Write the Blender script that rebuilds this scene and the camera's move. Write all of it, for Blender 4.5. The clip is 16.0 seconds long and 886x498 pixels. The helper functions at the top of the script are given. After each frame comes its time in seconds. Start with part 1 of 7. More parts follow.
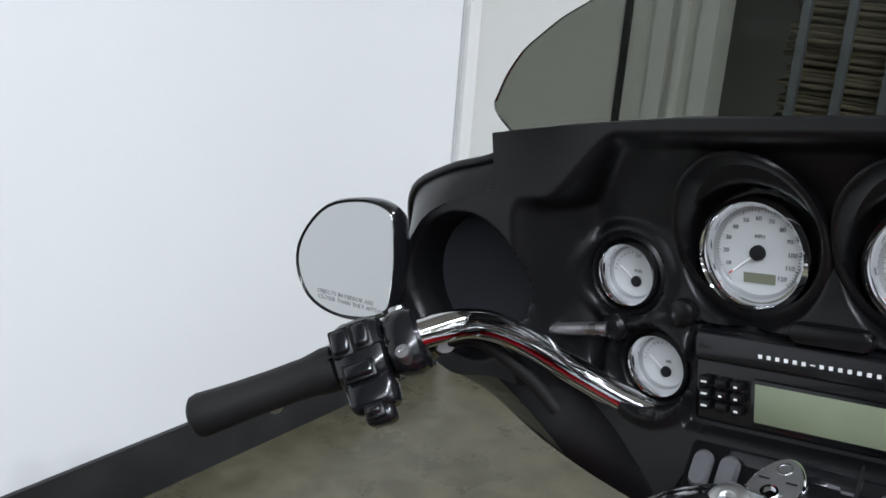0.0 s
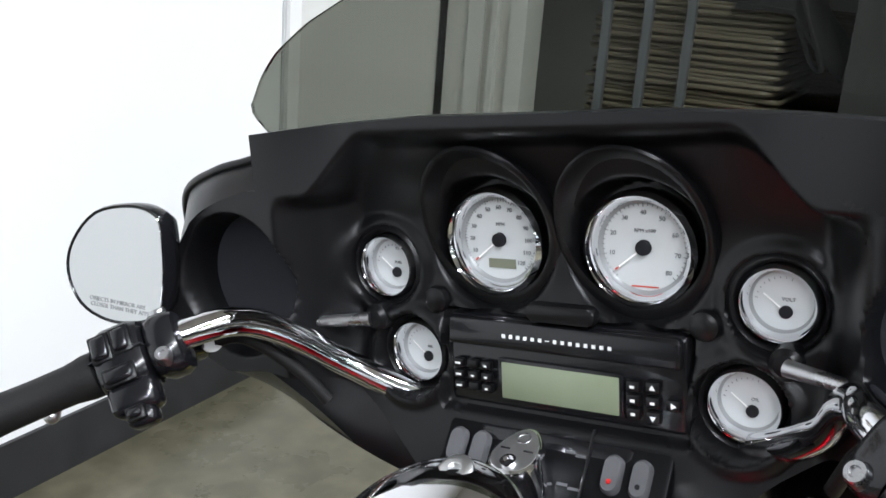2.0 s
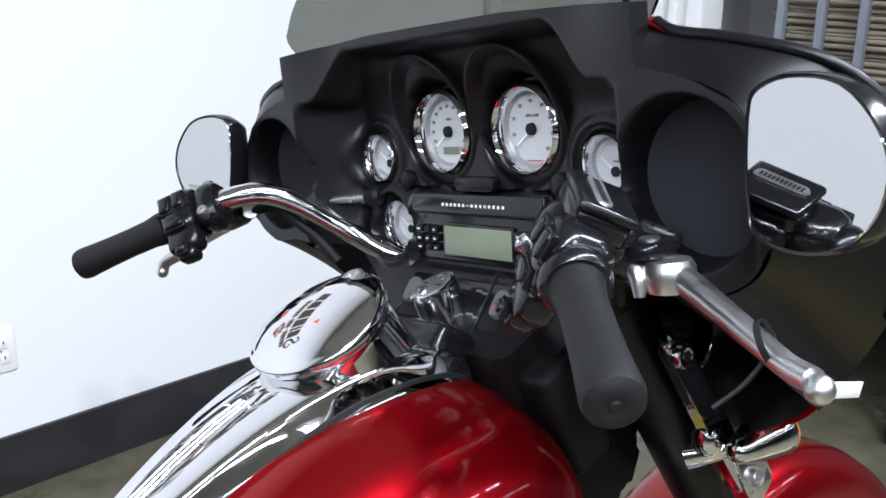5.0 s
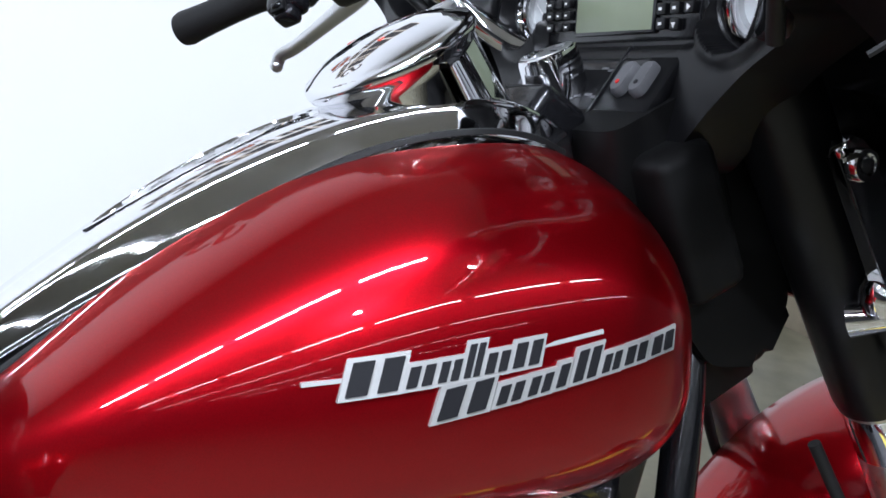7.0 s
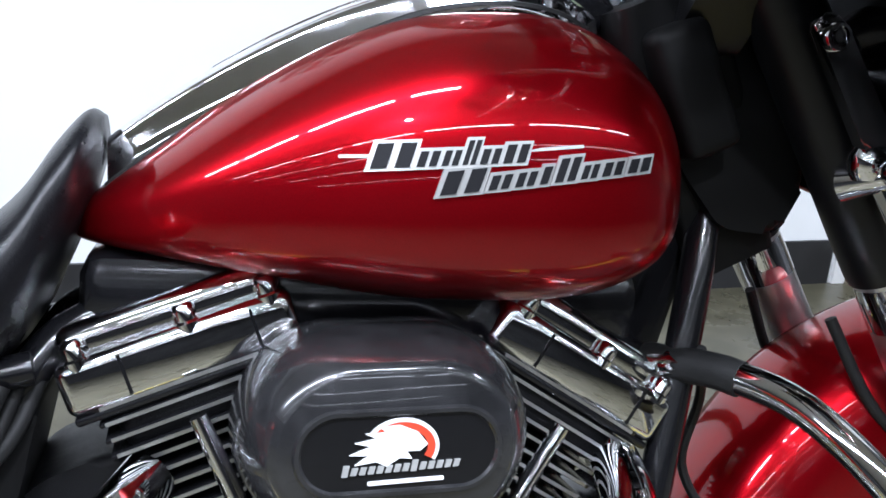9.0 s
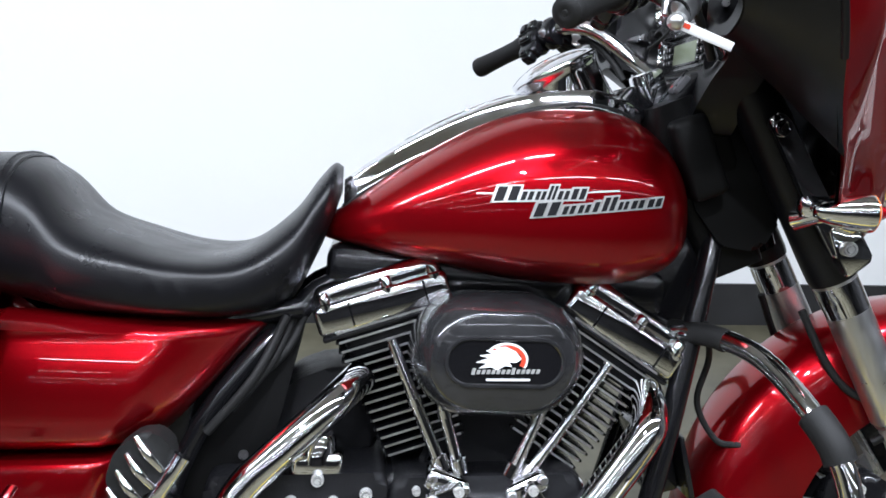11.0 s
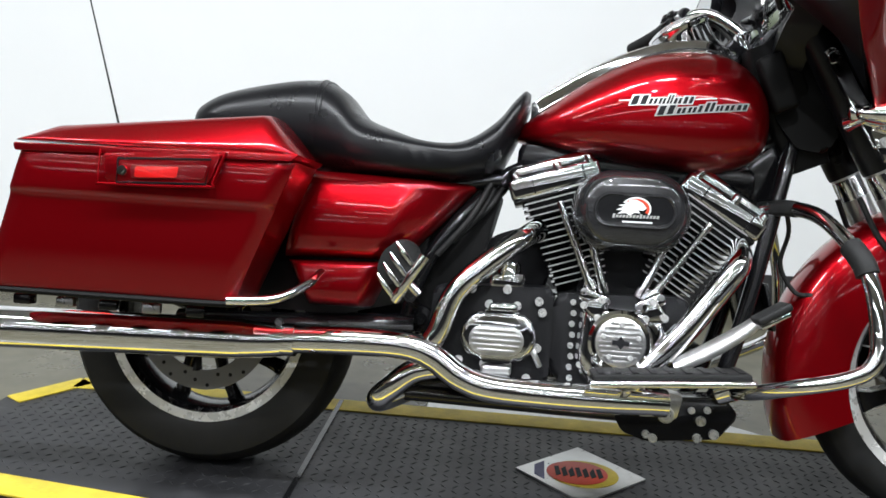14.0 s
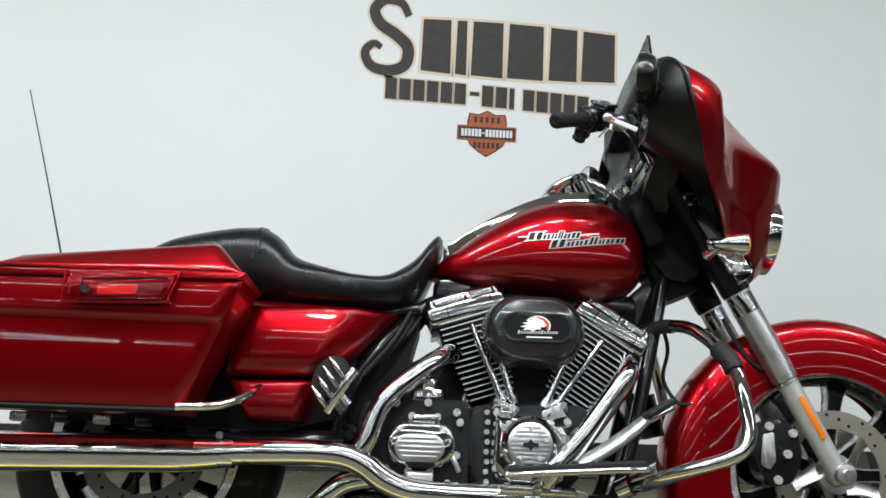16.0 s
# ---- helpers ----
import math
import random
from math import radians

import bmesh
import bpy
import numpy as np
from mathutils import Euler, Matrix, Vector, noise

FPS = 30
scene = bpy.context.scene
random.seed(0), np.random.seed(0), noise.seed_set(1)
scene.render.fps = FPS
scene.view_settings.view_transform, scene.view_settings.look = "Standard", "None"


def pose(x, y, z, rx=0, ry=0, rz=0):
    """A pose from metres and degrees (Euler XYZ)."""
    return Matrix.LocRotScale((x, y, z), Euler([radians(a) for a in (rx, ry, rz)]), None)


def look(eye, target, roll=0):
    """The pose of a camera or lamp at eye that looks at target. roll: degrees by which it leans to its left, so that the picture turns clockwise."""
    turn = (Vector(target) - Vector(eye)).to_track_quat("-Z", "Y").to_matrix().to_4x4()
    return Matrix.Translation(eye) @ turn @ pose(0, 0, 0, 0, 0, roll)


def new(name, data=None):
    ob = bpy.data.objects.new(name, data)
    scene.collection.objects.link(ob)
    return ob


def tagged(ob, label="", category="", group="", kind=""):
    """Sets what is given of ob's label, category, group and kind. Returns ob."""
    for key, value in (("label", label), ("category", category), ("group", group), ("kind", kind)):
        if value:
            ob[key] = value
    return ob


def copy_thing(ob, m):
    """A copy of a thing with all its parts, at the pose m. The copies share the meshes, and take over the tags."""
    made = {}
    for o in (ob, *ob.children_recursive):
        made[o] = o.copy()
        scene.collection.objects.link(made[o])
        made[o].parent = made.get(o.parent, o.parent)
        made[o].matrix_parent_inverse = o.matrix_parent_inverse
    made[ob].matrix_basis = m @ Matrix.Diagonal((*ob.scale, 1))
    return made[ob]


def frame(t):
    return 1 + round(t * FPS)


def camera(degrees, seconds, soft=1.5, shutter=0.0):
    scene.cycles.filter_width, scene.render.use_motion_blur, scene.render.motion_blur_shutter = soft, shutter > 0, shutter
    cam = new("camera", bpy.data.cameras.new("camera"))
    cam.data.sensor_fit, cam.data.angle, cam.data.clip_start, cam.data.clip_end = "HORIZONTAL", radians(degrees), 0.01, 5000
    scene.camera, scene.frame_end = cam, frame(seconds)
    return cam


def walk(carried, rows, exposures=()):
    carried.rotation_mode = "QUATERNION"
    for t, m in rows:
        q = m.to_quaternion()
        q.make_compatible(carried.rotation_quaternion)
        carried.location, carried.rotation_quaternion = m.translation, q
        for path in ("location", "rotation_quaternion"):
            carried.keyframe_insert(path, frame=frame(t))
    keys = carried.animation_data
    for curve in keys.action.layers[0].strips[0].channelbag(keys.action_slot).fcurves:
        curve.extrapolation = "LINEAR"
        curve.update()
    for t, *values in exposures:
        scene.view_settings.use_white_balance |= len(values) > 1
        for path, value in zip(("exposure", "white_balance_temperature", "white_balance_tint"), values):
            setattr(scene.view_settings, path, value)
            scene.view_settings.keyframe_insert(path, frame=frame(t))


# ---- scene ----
PATH = [
    (0, (0.495, -0.06, 1.336), (2.039, 1.07, 0.752), 4.7),
    (0.5, (0.496, -0.081, 1.338), (2.07, 1.008, 0.759), 4.7),
    (1, (0.504, -0.097, 1.34), (2.136, 0.901, 0.756), 4.8),
    (1.5, (0.507, -0.097, 1.342), (2.181, 0.832, 0.764), 4.6),
    (2, (0.514, -0.146, 1.353), (2.216, 0.735, 0.78), 4.4),
    (2.5, (0.534, -0.215, 1.358), (2.206, 0.727, 0.795), 4.2),
    (3, (0.561, -0.32, 1.37), (2.139, 0.775, 0.812), 1.4),
    (3.2, (0.57, -0.355, 1.368), (2.105, 0.806, 0.825), 0.1),
    (5.3, (0.493, -0.558, 1.296), (1.821, 0.817, 0.708), 1.6),
    (5.5, (0.496, -0.549, 1.271), (1.815, 0.842, 0.7), 2.3),
    (6, (0.546, -0.53, 1.205), (1.833, 0.893, 0.638), 3.6),
    (6.5, (0.608, -0.519, 1.143), (1.783, 0.979, 0.528), 4.6),
    (7, (0.656, -0.53, 1.098), (1.661, 1.069, 0.439), 5.1),
    (7.5, (0.681, -0.574, 1.065), (1.48, 1.113, 0.347), 4.5),
    (8, (0.666, -0.595, 1.065), (1.433, 1.054, 0.233), 6.9),
    (8.5, (0.691, -0.728, 0.993), (1.325, 1.069, 0.387), 4.5),
    (8.7, (0.693, -0.748, 0.998), (1.331, 1.043, 0.377), 4.5),
    (10.8, (0.602, -1.265, 1.119), (0.981, 0.614, 0.547), 4.1),
    (11, (0.59, -1.315, 1.126), (0.924, 0.579, 0.575), 3.8),
    (11.5, (0.558, -1.459, 1.131), (0.855, 0.453, 0.627), 3.1),
    (12, (0.512, -1.632, 1.131), (0.809, 0.289, 0.66), 2.5),
    (12.5, (0.525, -1.747, 1.121), (0.771, 0.18, 0.647), 2.3),
    (13, (0.552, -1.893, 1.072), (0.703, 0.041, 0.586), 2.4),
    (13.5, (0.563, -2.01, 1.008), (0.6, -0.063, 0.55), 2.8),
    (14, (0.547, -2.054, 0.923), (0.508, -0.094, 0.524), 3.1),
    (14.5, (0.505, -2.127, 0.836), (0.529, -0.145, 0.566), 3.5),
    (15, (0.488, -2.193, 0.781), (0.589, -0.198, 0.692), 3.1),
    (15.5, (0.486, -2.277, 0.737), (0.607, -0.281, 0.782), 3.1),
    (16, (0.489, -2.344, 0.685), (0.647, -0.353, 0.798), 2.5),
]
cam = camera(49.53, 16.0, soft=1.6)
EXPO = [(0.0, 0.34, 6250, 10), (1.5, 0.66, 6350, 10), (3.2, 1.14, 6450, 11), (5.5, 0.60, 5950, 12), (6.8, 0.66, 5900, 12), (8.5, 0.74, 5900, 12), (11.0, 0.58, 6100, 11), (12.5, 0.46, 6420, 8), (14.5, 0.46, 6520, 8), (16.0, 0.12, 6520, 5)]
walk(cam, [(t, look(eye, target, roll)) for t, eye, target, roll in PATH], EXPO)

# ---- light: fluorescent shop lighting under a white ceiling ----
WALL_Y, FLOOR_Z, EAST_X, WEST_X, SOUTH_Y, CEIL_Z = 1.79, -0.045, 3.10, -9.0, -15.5, 3.6
world = bpy.data.worlds.new("world")
scene.world = world
world.use_nodes = True
world.node_tree.nodes["Background"].inputs[0].default_value = (0.9, 0.95, 1.0, 1)
world.node_tree.nodes["Background"].inputs[1].default_value = 0.02
FAR_X, STORE_S = 8.6, -0.75
# rows of tubes along the shop: place of the row, length of a lamp, spacing, first and last lamp
ROWS = ((-1.2, 1.55, 1.8, -4.2, 4.8), (-3.9, 1.55, 1.8, -6.0, 6.6), (-6.5, 3.35, 3.6, -6.9, 7.5), (-9.8, 3.35, 3.6, -6.9, 3.9), (-13.4, 3.35, 3.6, -6.9, 3.9))
LAMPS = [(first + k * gap, row, length) for row, length, gap, first, last in ROWS for k in range(int((last - first) / gap + 1.01))]
for lx, ly, length in LAMPS:
    data = bpy.data.lights.new("tube_light", "AREA")
    data.shape, data.size, data.size_y = "RECTANGLE", length, 0.07
    data.energy, data.color = {-1.2: 43.0, -3.9: 11.0, -6.5: 4.0, -9.8: 3.5, -13.4: 3.5}[ly] * length, (0.93, 0.97, 1.03)
    lamp = new("tube_light", data)
    lamp.matrix_world = pose(lx, ly, CEIL_Z - 0.125)
DOWNLIGHT = (0.23, -2.62)
data = bpy.data.lights.new("downlight", "AREA")
data.shape, data.size, data.energy, data.color = "DISK", 0.13, 60.0, (0.95, 0.97, 1.0)
lamp = new("downlight_lamp", data)
lamp.matrix_world = pose(*DOWNLIGHT, CEIL_Z - 0.155)

# ---- materials ----
def mat(name, color, rough=0.5, metal=0.0, coat=0.0, bump=0.0, bump_scale=200.0, vary=0.0, vary_scale=3.0, rough_vary=0.0, emit=0.0, trans=0.0, ior=1.45, coat_rough=0.03, detail=4.0, spec=0.5):
    m = bpy.data.materials.new(name)
    m.use_nodes = True
    nt = m.node_tree
    p = nt.nodes["Principled BSDF"]
    p.inputs["Base Color"].default_value = (*color, 1)
    p.inputs["Roughness"].default_value = rough
    p.inputs["Metallic"].default_value = metal
    p.inputs["Coat Weight"].default_value = coat
    p.inputs["Coat Roughness"].default_value = coat_rough
    p.inputs["Transmission Weight"].default_value = trans
    p.inputs["IOR"].default_value = ior
    p.inputs["Specular IOR Level"].default_value = spec
    if emit:
        p.inputs["Emission Color"].default_value = (*color, 1)
        p.inputs["Emission Strength"].default_value = emit
    co = nt.nodes.new("ShaderNodeTexCoord")
    if vary or rough_vary:
        n = nt.nodes.new("ShaderNodeTexNoise")
        n.inputs["Scale"].default_value = vary_scale
        n.inputs["Detail"].default_value = 8
        n.inputs["Roughness"].default_value = 0.65
        nt.links.new(co.outputs["Object"], n.inputs["Vector"])
    if vary:
        r = nt.nodes.new("ShaderNodeMapRange")
        r.inputs["From Min"].default_value, r.inputs["From Max"].default_value = 0.3, 0.7
        r.inputs["To Min"].default_value, r.inputs["To Max"].default_value = 1 - vary, 1 + vary
        nt.links.new(n.outputs["Fac"], r.inputs["Value"])
        mul = nt.nodes.new("ShaderNodeVectorMath")
        mul.operation = "SCALE"
        mul.inputs[0].default_value = color
        nt.links.new(r.outputs["Result"], mul.inputs["Scale"])
        nt.links.new(mul.outputs["Vector"], p.inputs["Base Color"])
    if rough_vary:
        r = nt.nodes.new("ShaderNodeMapRange")
        r.inputs["From Min"].default_value, r.inputs["From Max"].default_value = 0.3, 0.7
        r.inputs["To Min"].default_value, r.inputs["To Max"].default_value = max(0.0, rough - rough_vary), min(1.0, rough + rough_vary)
        nt.links.new(n.outputs["Fac"], r.inputs["Value"])
        nt.links.new(r.outputs["Result"], p.inputs["Roughness"])
    if bump:
        b = nt.nodes.new("ShaderNodeTexNoise")
        b.inputs["Scale"].default_value = bump_scale
        b.inputs["Detail"].default_value = detail
        nt.links.new(co.outputs["Object"], b.inputs["Vector"])
        bp = nt.nodes.new("ShaderNodeBump")
        bp.inputs["Strength"].default_value = bump
        bp.inputs["Distance"].default_value = 0.002
        nt.links.new(b.outputs["Fac"], bp.inputs["Height"])
        nt.links.new(bp.outputs["Normal"], p.inputs["Normal"])
    return m


RED = mat("candy_red_paint", (0.28, 0.002, 0.006), 0.30, 0.82, coat=0.82, coat_rough=0.02, vary=0.12, vary_scale=900)
RED.node_tree.nodes["Principled BSDF"].inputs["Specular Tint"].default_value = (0.6, 0.06, 0.07, 1)
CHROME = mat("chrome", (0.80, 0.80, 0.82), 0.045, 1.0, rough_vary=0.03, vary_scale=25)
SATIN = mat("satin_aluminium", (0.66, 0.66, 0.66), 0.34, 1.0, rough_vary=0.08, vary_scale=40)
DISCDARK = mat("dull_dark_steel", (0.20, 0.20, 0.21), 0.45, 0.9, rough_vary=0.1, vary_scale=60)
STEEL = mat("brushed_steel", (0.45, 0.45, 0.46), 0.3, 1.0, rough_vary=0.1, vary_scale=60)
FAIRING = mat("black_moulded_plastic", (0.004, 0.004, 0.0045), 0.31, bump=0.08, bump_scale=1500, rough_vary=0.05, vary_scale=8, spec=0.34)
PANEL = mat("black_panel_plastic", (0.003, 0.003, 0.0035), 0.42, spec=0.12, bump=0.1, bump_scale=1500)
GLOSSBLACK = mat("gloss_black_paint", (0.006, 0.006, 0.007), 0.2, coat=0.25, rough_vary=0.05, vary_scale=20, spec=0.4)
WRINKLE = mat("wrinkle_black_powder_coat", (0.005, 0.005, 0.006), 0.45, spec=0.25, bump=0.5, bump_scale=900, rough_vary=0.08, vary_scale=30)
AIRBOX = mat("dark_grey_pearl_paint", (0.028, 0.028, 0.030), 0.22, 0.4, coat=0.9, vary=0.4, vary_scale=34, rough_vary=0.06)
VINYL = mat("black_vinyl", (0.005, 0.005, 0.006), 0.30, spec=0.30, bump=0.14, bump_scale=420, rough_vary=0.08, vary_scale=12)
SWITCHGREY = mat("grey_switch_plastic", (0.085, 0.085, 0.09), 0.5, spec=0.3, vary=0.06, vary_scale=60)
RUBBER = mat("black_rubber", (0.009, 0.009, 0.009), 0.58, spec=0.3, bump=0.2, bump_scale=600, vary=0.25, vary_scale=15)
CLOTH = mat("speaker_cloth", (0.016, 0.017, 0.022), 0.85, bump=0.6, bump_scale=2500, vary=0.1, vary_scale=40)
DIAL = mat("white_dial", (0.52, 0.54, 0.54), 0.5, vary=0.02, vary_scale=30)
DIALGREY = mat("silver_dial_edge", (0.33, 0.34, 0.34), 0.4, 0.3)
INK = mat("dial_ink", (0.012, 0.012, 0.014), 0.6, spec=0.2)
DIALINK = mat("faded_dial_print", (0.17, 0.175, 0.18), 0.6)
NEEDLE = mat("needle_white", (0.92, 0.92, 0.90), 0.5)
NEEDLERED = mat("needle_red", (0.5, 0.05, 0.03), 0.5)
LCD = mat("lcd_grey_green", (0.19, 0.22, 0.145), 0.25, vary=0.05, vary_scale=20)
LCDDARK = mat("odometer_lcd", (0.16, 0.17, 0.12), 0.3)
LEGEND = mat("white_legend", (0.75, 0.75, 0.75), 0.5)
RIMSILVER = mat("machined_rim_silver", (0.80, 0.80, 0.79), 0.28, 0.45, rough_vary=0.06, vary_scale=30)
SILVERPAINT = mat("silver_paint", (0.46, 0.46, 0.45), 0.36, 0.45, vary=0.08, vary_scale=60)
SLIDER = mat("cast_silver_slider", (0.50, 0.51, 0.48), 0.38, 0.55, vary=0.08, vary_scale=50, rough_vary=0.06)
DISCWARM = mat("warm_brake_steel", (0.46, 0.42, 0.35), 0.36, 0.9, rough_vary=0.08, vary_scale=60)
ZINC = mat("bright_zinc_bolt", (0.72, 0.72, 0.71), 0.3, 0.6, rough_vary=0.08, vary_scale=80)
AMBER = mat("amber_lens", (0.75, 0.17, 0.01), 0.15, coat=0.5)
DARKRED = mat("dark_red_plastic", (0.11, 0.004, 0.006), 0.2, coat=0.5)
REDLENS = mat("red_lens", (0.5, 0.01, 0.01), 0.12, coat=0.6)
GLASS = mat("clear_glass", (1, 1, 1), 0.0, trans=1.0)
SMOKE = mat("smoked_polycarbonate", (0.22, 0.23, 0.20), 0.01, trans=1.0, ior=1.15)
MIRROR = mat("mirror_glass", (0.56, 0.57, 0.57), 0.01, 1.0)
WALLPAINT = mat("white_wall_paint", (0.80, 0.81, 0.81), 0.55, bump=0.08, bump_scale=150, vary=0.015, vary_scale=1.2)
GREYPAINT = mat("warm_white_wall_paint", (0.72, 0.72, 0.69), 0.5, bump=0.08, bump_scale=150, vary=0.03, vary_scale=1.5)
BASEBOARD = mat("black_vinyl_base", (0.02, 0.02, 0.021), 0.5, vary=0.3, vary_scale=6, rough_vary=0.1)
TRIMWHITE = mat("white_trim_paint", (0.75, 0.75, 0.74), 0.4)
DULLBLACK = mat("dull_black_plastic", (0.0035, 0.0035, 0.0036), 0.55, spec=0.18, vary=0.2, vary_scale=20)
JOINTGREY = mat("grey_joint_sealant", (0.50, 0.51, 0.51), 0.6, vary=0.1, vary_scale=5)
CEILPAINT = mat("ceiling_paint", (0.42, 0.41, 0.38), 0.8, vary=0.05, vary_scale=2)
# near-black for walls mostly out of view, so paint and chrome reflect little
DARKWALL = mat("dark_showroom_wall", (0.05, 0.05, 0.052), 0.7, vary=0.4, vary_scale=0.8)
YELLOW = mat("worn_yellow_paint", (0.55, 0.42, 0.03), 0.55, vary=0.25, vary_scale=14, bump=0.3, bump_scale=120)
BLACKPLATE = mat("black_painted_tread_plate", (0.024, 0.024, 0.026), 0.5, spec=0.3, vary=0.5, vary_scale=9, rough_vary=0.12)
ALUPLATE = mat("bare_tread_plate", (0.55, 0.55, 0.54), 0.35, 0.9, vary=0.15, vary_scale=20, rough_vary=0.1)
BEIGE = mat("beige_enamel_tube", (0.225, 0.195, 0.145), 0.4, vary=0.15, vary_scale=6)
DARKCLOTH = mat("dark_seat_cloth", (0.02, 0.02, 0.022), 0.85, vary=0.3, vary_scale=10)
CARTGREY = mat("grey_cart_steel", (0.22, 0.24, 0.27), 0.4, 0.4, vary=0.1, vary_scale=10)
SIGNDARK = mat("sign_charcoal", (0.035, 0.03, 0.028), 0.6, vary=0.25, vary_scale=25)
SIGNEDGE = mat("sign_cream_edge", (0.75, 0.62, 0.48), 0.6)
SIGNORANGE = mat("sign_orange", (0.42, 0.10, 0.03), 0.6, vary=0.15, vary_scale=25)
TANBASE = mat("tan_base_strip", (0.20, 0.17, 0.12), 0.5, vary=0.2, vary_scale=8)
IVORY = mat("outlet_ivory", (0.82, 0.81, 0.78), 0.35)
LABELRED = mat("label_red", (0.55, 0.05, 0.02), 0.5)
DIFFUSER = mat("lamp_housing_white", (0.75, 0.75, 0.75), 0.5)
BLUEPAINT = mat("faded_blue_paint", (0.05, 0.05, 0.14), 0.5)


def floor_material():
    m = mat("sealed_concrete", (0.098, 0.090, 0.060), 0.32, vary=0.35, vary_scale=2.2, rough_vary=0.12, bump=0.06, bump_scale=60)
    nt = m.node_tree
    p = nt.nodes["Principled BSDF"]
    co = nt.nodes.new("ShaderNodeTexCoord")
    n = nt.nodes.new("ShaderNodeTexNoise")
    n.inputs["Scale"].default_value, n.inputs["Detail"].default_value = 14, 10
    ramp = nt.nodes.new("ShaderNodeValToRGB")
    ramp.color_ramp.elements[0].position, ramp.color_ramp.elements[0].color = 0.35, (0.056, 0.053, 0.032, 1)
    ramp.color_ramp.elements[1].position, ramp.color_ramp.elements[1].color = 0.68, (0.127, 0.117, 0.078, 1)
    nt.links.new(co.outputs["Object"], n.inputs["Vector"])
    nt.links.new(n.outputs["Fac"], ramp.inputs["Fac"])
    src = p.inputs["Base Color"].links[0].from_socket
    mix = nt.nodes.new("ShaderNodeMix")
    mix.data_type = "RGBA"
    mix.inputs["Factor"].default_value = 0.55
    nt.links.new(src, mix.inputs["A"])
    nt.links.new(ramp.outputs["Color"], mix.inputs["B"])
    nt.links.new(mix.outputs["Result"], p.inputs["Base Color"])
    return m


CONCRETE = floor_material()


# ---- building helpers ----
def part(name, bm, material, parent=None, label="", sharp=38):
    me = bpy.data.meshes.new(name)
    bmesh.ops.recalc_face_normals(bm, faces=bm.faces)
    bm.to_mesh(me)
    bm.free()
    me.polygons.foreach_set("use_smooth", [True] * len(me.polygons))
    me.set_sharp_from_angle(angle=radians(sharp))
    me.materials.append(material)
    ob = new(name, me)
    ob.parent = parent
    if label:
        ob["label"] = label
    return ob


def empty(name, parent=None, m=None):
    ob = new(name)
    ob.empty_display_size = 0.1
    ob.parent = parent
    if m is not None:
        ob.matrix_basis = m
    return ob


def spline(pts, n=8):
    """Points along a Catmull-Rom curve through pts (any dimension)."""
    p = [np.array(q, float) for q in pts]
    p = [2 * p[0] - p[1]] + p + [2 * p[-1] - p[-2]]
    out = []
    for i in range(1, len(p) - 2):
        for k in range(n):
            s = k / n
            out.append(0.5 * (2 * p[i] + (p[i + 1] - p[i - 1]) * s + (2 * p[i - 1] - 5 * p[i] + 4 * p[i + 1] - p[i + 2]) * s * s + (3 * p[i] - p[i - 1] - 3 * p[i + 1] + p[i + 2]) * s**3))
    out.append(p[-2])
    return out


def loft(rings, closed=True, caps=True, bm=None):
    bm = bm or bmesh.new()
    rows = [[bm.verts.new(v) for v in ring] for ring in rings]
    n = len(rows[0])
    for a, b in zip(rows, rows[1:]):
        for i in range(n if closed else n - 1):
            j = (i + 1) % n
            bm.faces.new((a[i], a[j], b[j], b[i]))
    if caps and closed:
        bm.faces.new(rows[0][::-1])
        bm.faces.new(rows[-1])
    return bm


def sweep(pts, r, seg=12, n=6, flat=1.0, bm=None, caps=True):
    """A tube through pts; r: a radius, or one per point."""
    rs = r if isinstance(r, (list, tuple)) else [r] * len(pts)
    path = spline([(*p, q) for p, q in zip(pts, rs)], n) if n > 1 else [np.array((*p, q), float) for p, q in zip(pts, rs)]
    rings, up = [], None
    for i, q in enumerate(path):
        a, b = path[max(i - 1, 0)][:3], path[min(i + 1, len(path) - 1)][:3]
        d = Vector(b - a).normalized()
        if up is None:
            up = d.orthogonal().normalized()
        up = (up - up.dot(d) * d).normalized()
        side = d.cross(up)
        rings.append([Vector(q[:3]) + float(q[3]) * (math.cos(k * math.tau / seg) * up + flat * math.sin(k * math.tau / seg) * side) for k in range(seg)])
    return loft(rings, bm=bm, caps=caps)


AXIS = {"x": Matrix.Rotation(radians(90), 4, "Y"), "y": Matrix.Rotation(radians(90), 4, "X"), "z": Matrix.Identity(4)}


def lathe(profile, at=(0, 0, 0), axis="y", seg=32, m=None, bm=None, closed=False):
    """A solid of revolution. profile: (radius, height) along the axis; axis y points to -y, x to +x."""
    bm = bm or bmesh.new()
    t = m if m is not None else Matrix.Translation(at) @ AXIS[axis]
    rows = []
    for r, h in profile:
        if r < 1e-6:
            rows.append([bm.verts.new(t @ Vector((0, 0, h)))])
        else:
            rows.append([bm.verts.new(t @ Vector((r * math.cos(k * math.tau / seg), r * math.sin(k * math.tau / seg), h))) for k in range(seg)])
    pairs = list(zip(rows, rows[1:])) + ([(rows[-1], rows[0])] if closed else [])
    for a, b in pairs:
        for i in range(seg):
            j = (i + 1) % seg
            if len(a) == 1 and len(b) == 1:
                continue
            if len(a) == 1:
                bm.faces.new((a[0], b[j], b[i]))
            elif len(b) == 1:
                bm.faces.new((a[i], a[j], b[0]))
            else:
                bm.faces.new((a[i], a[j], b[j], b[i]))
    return bm


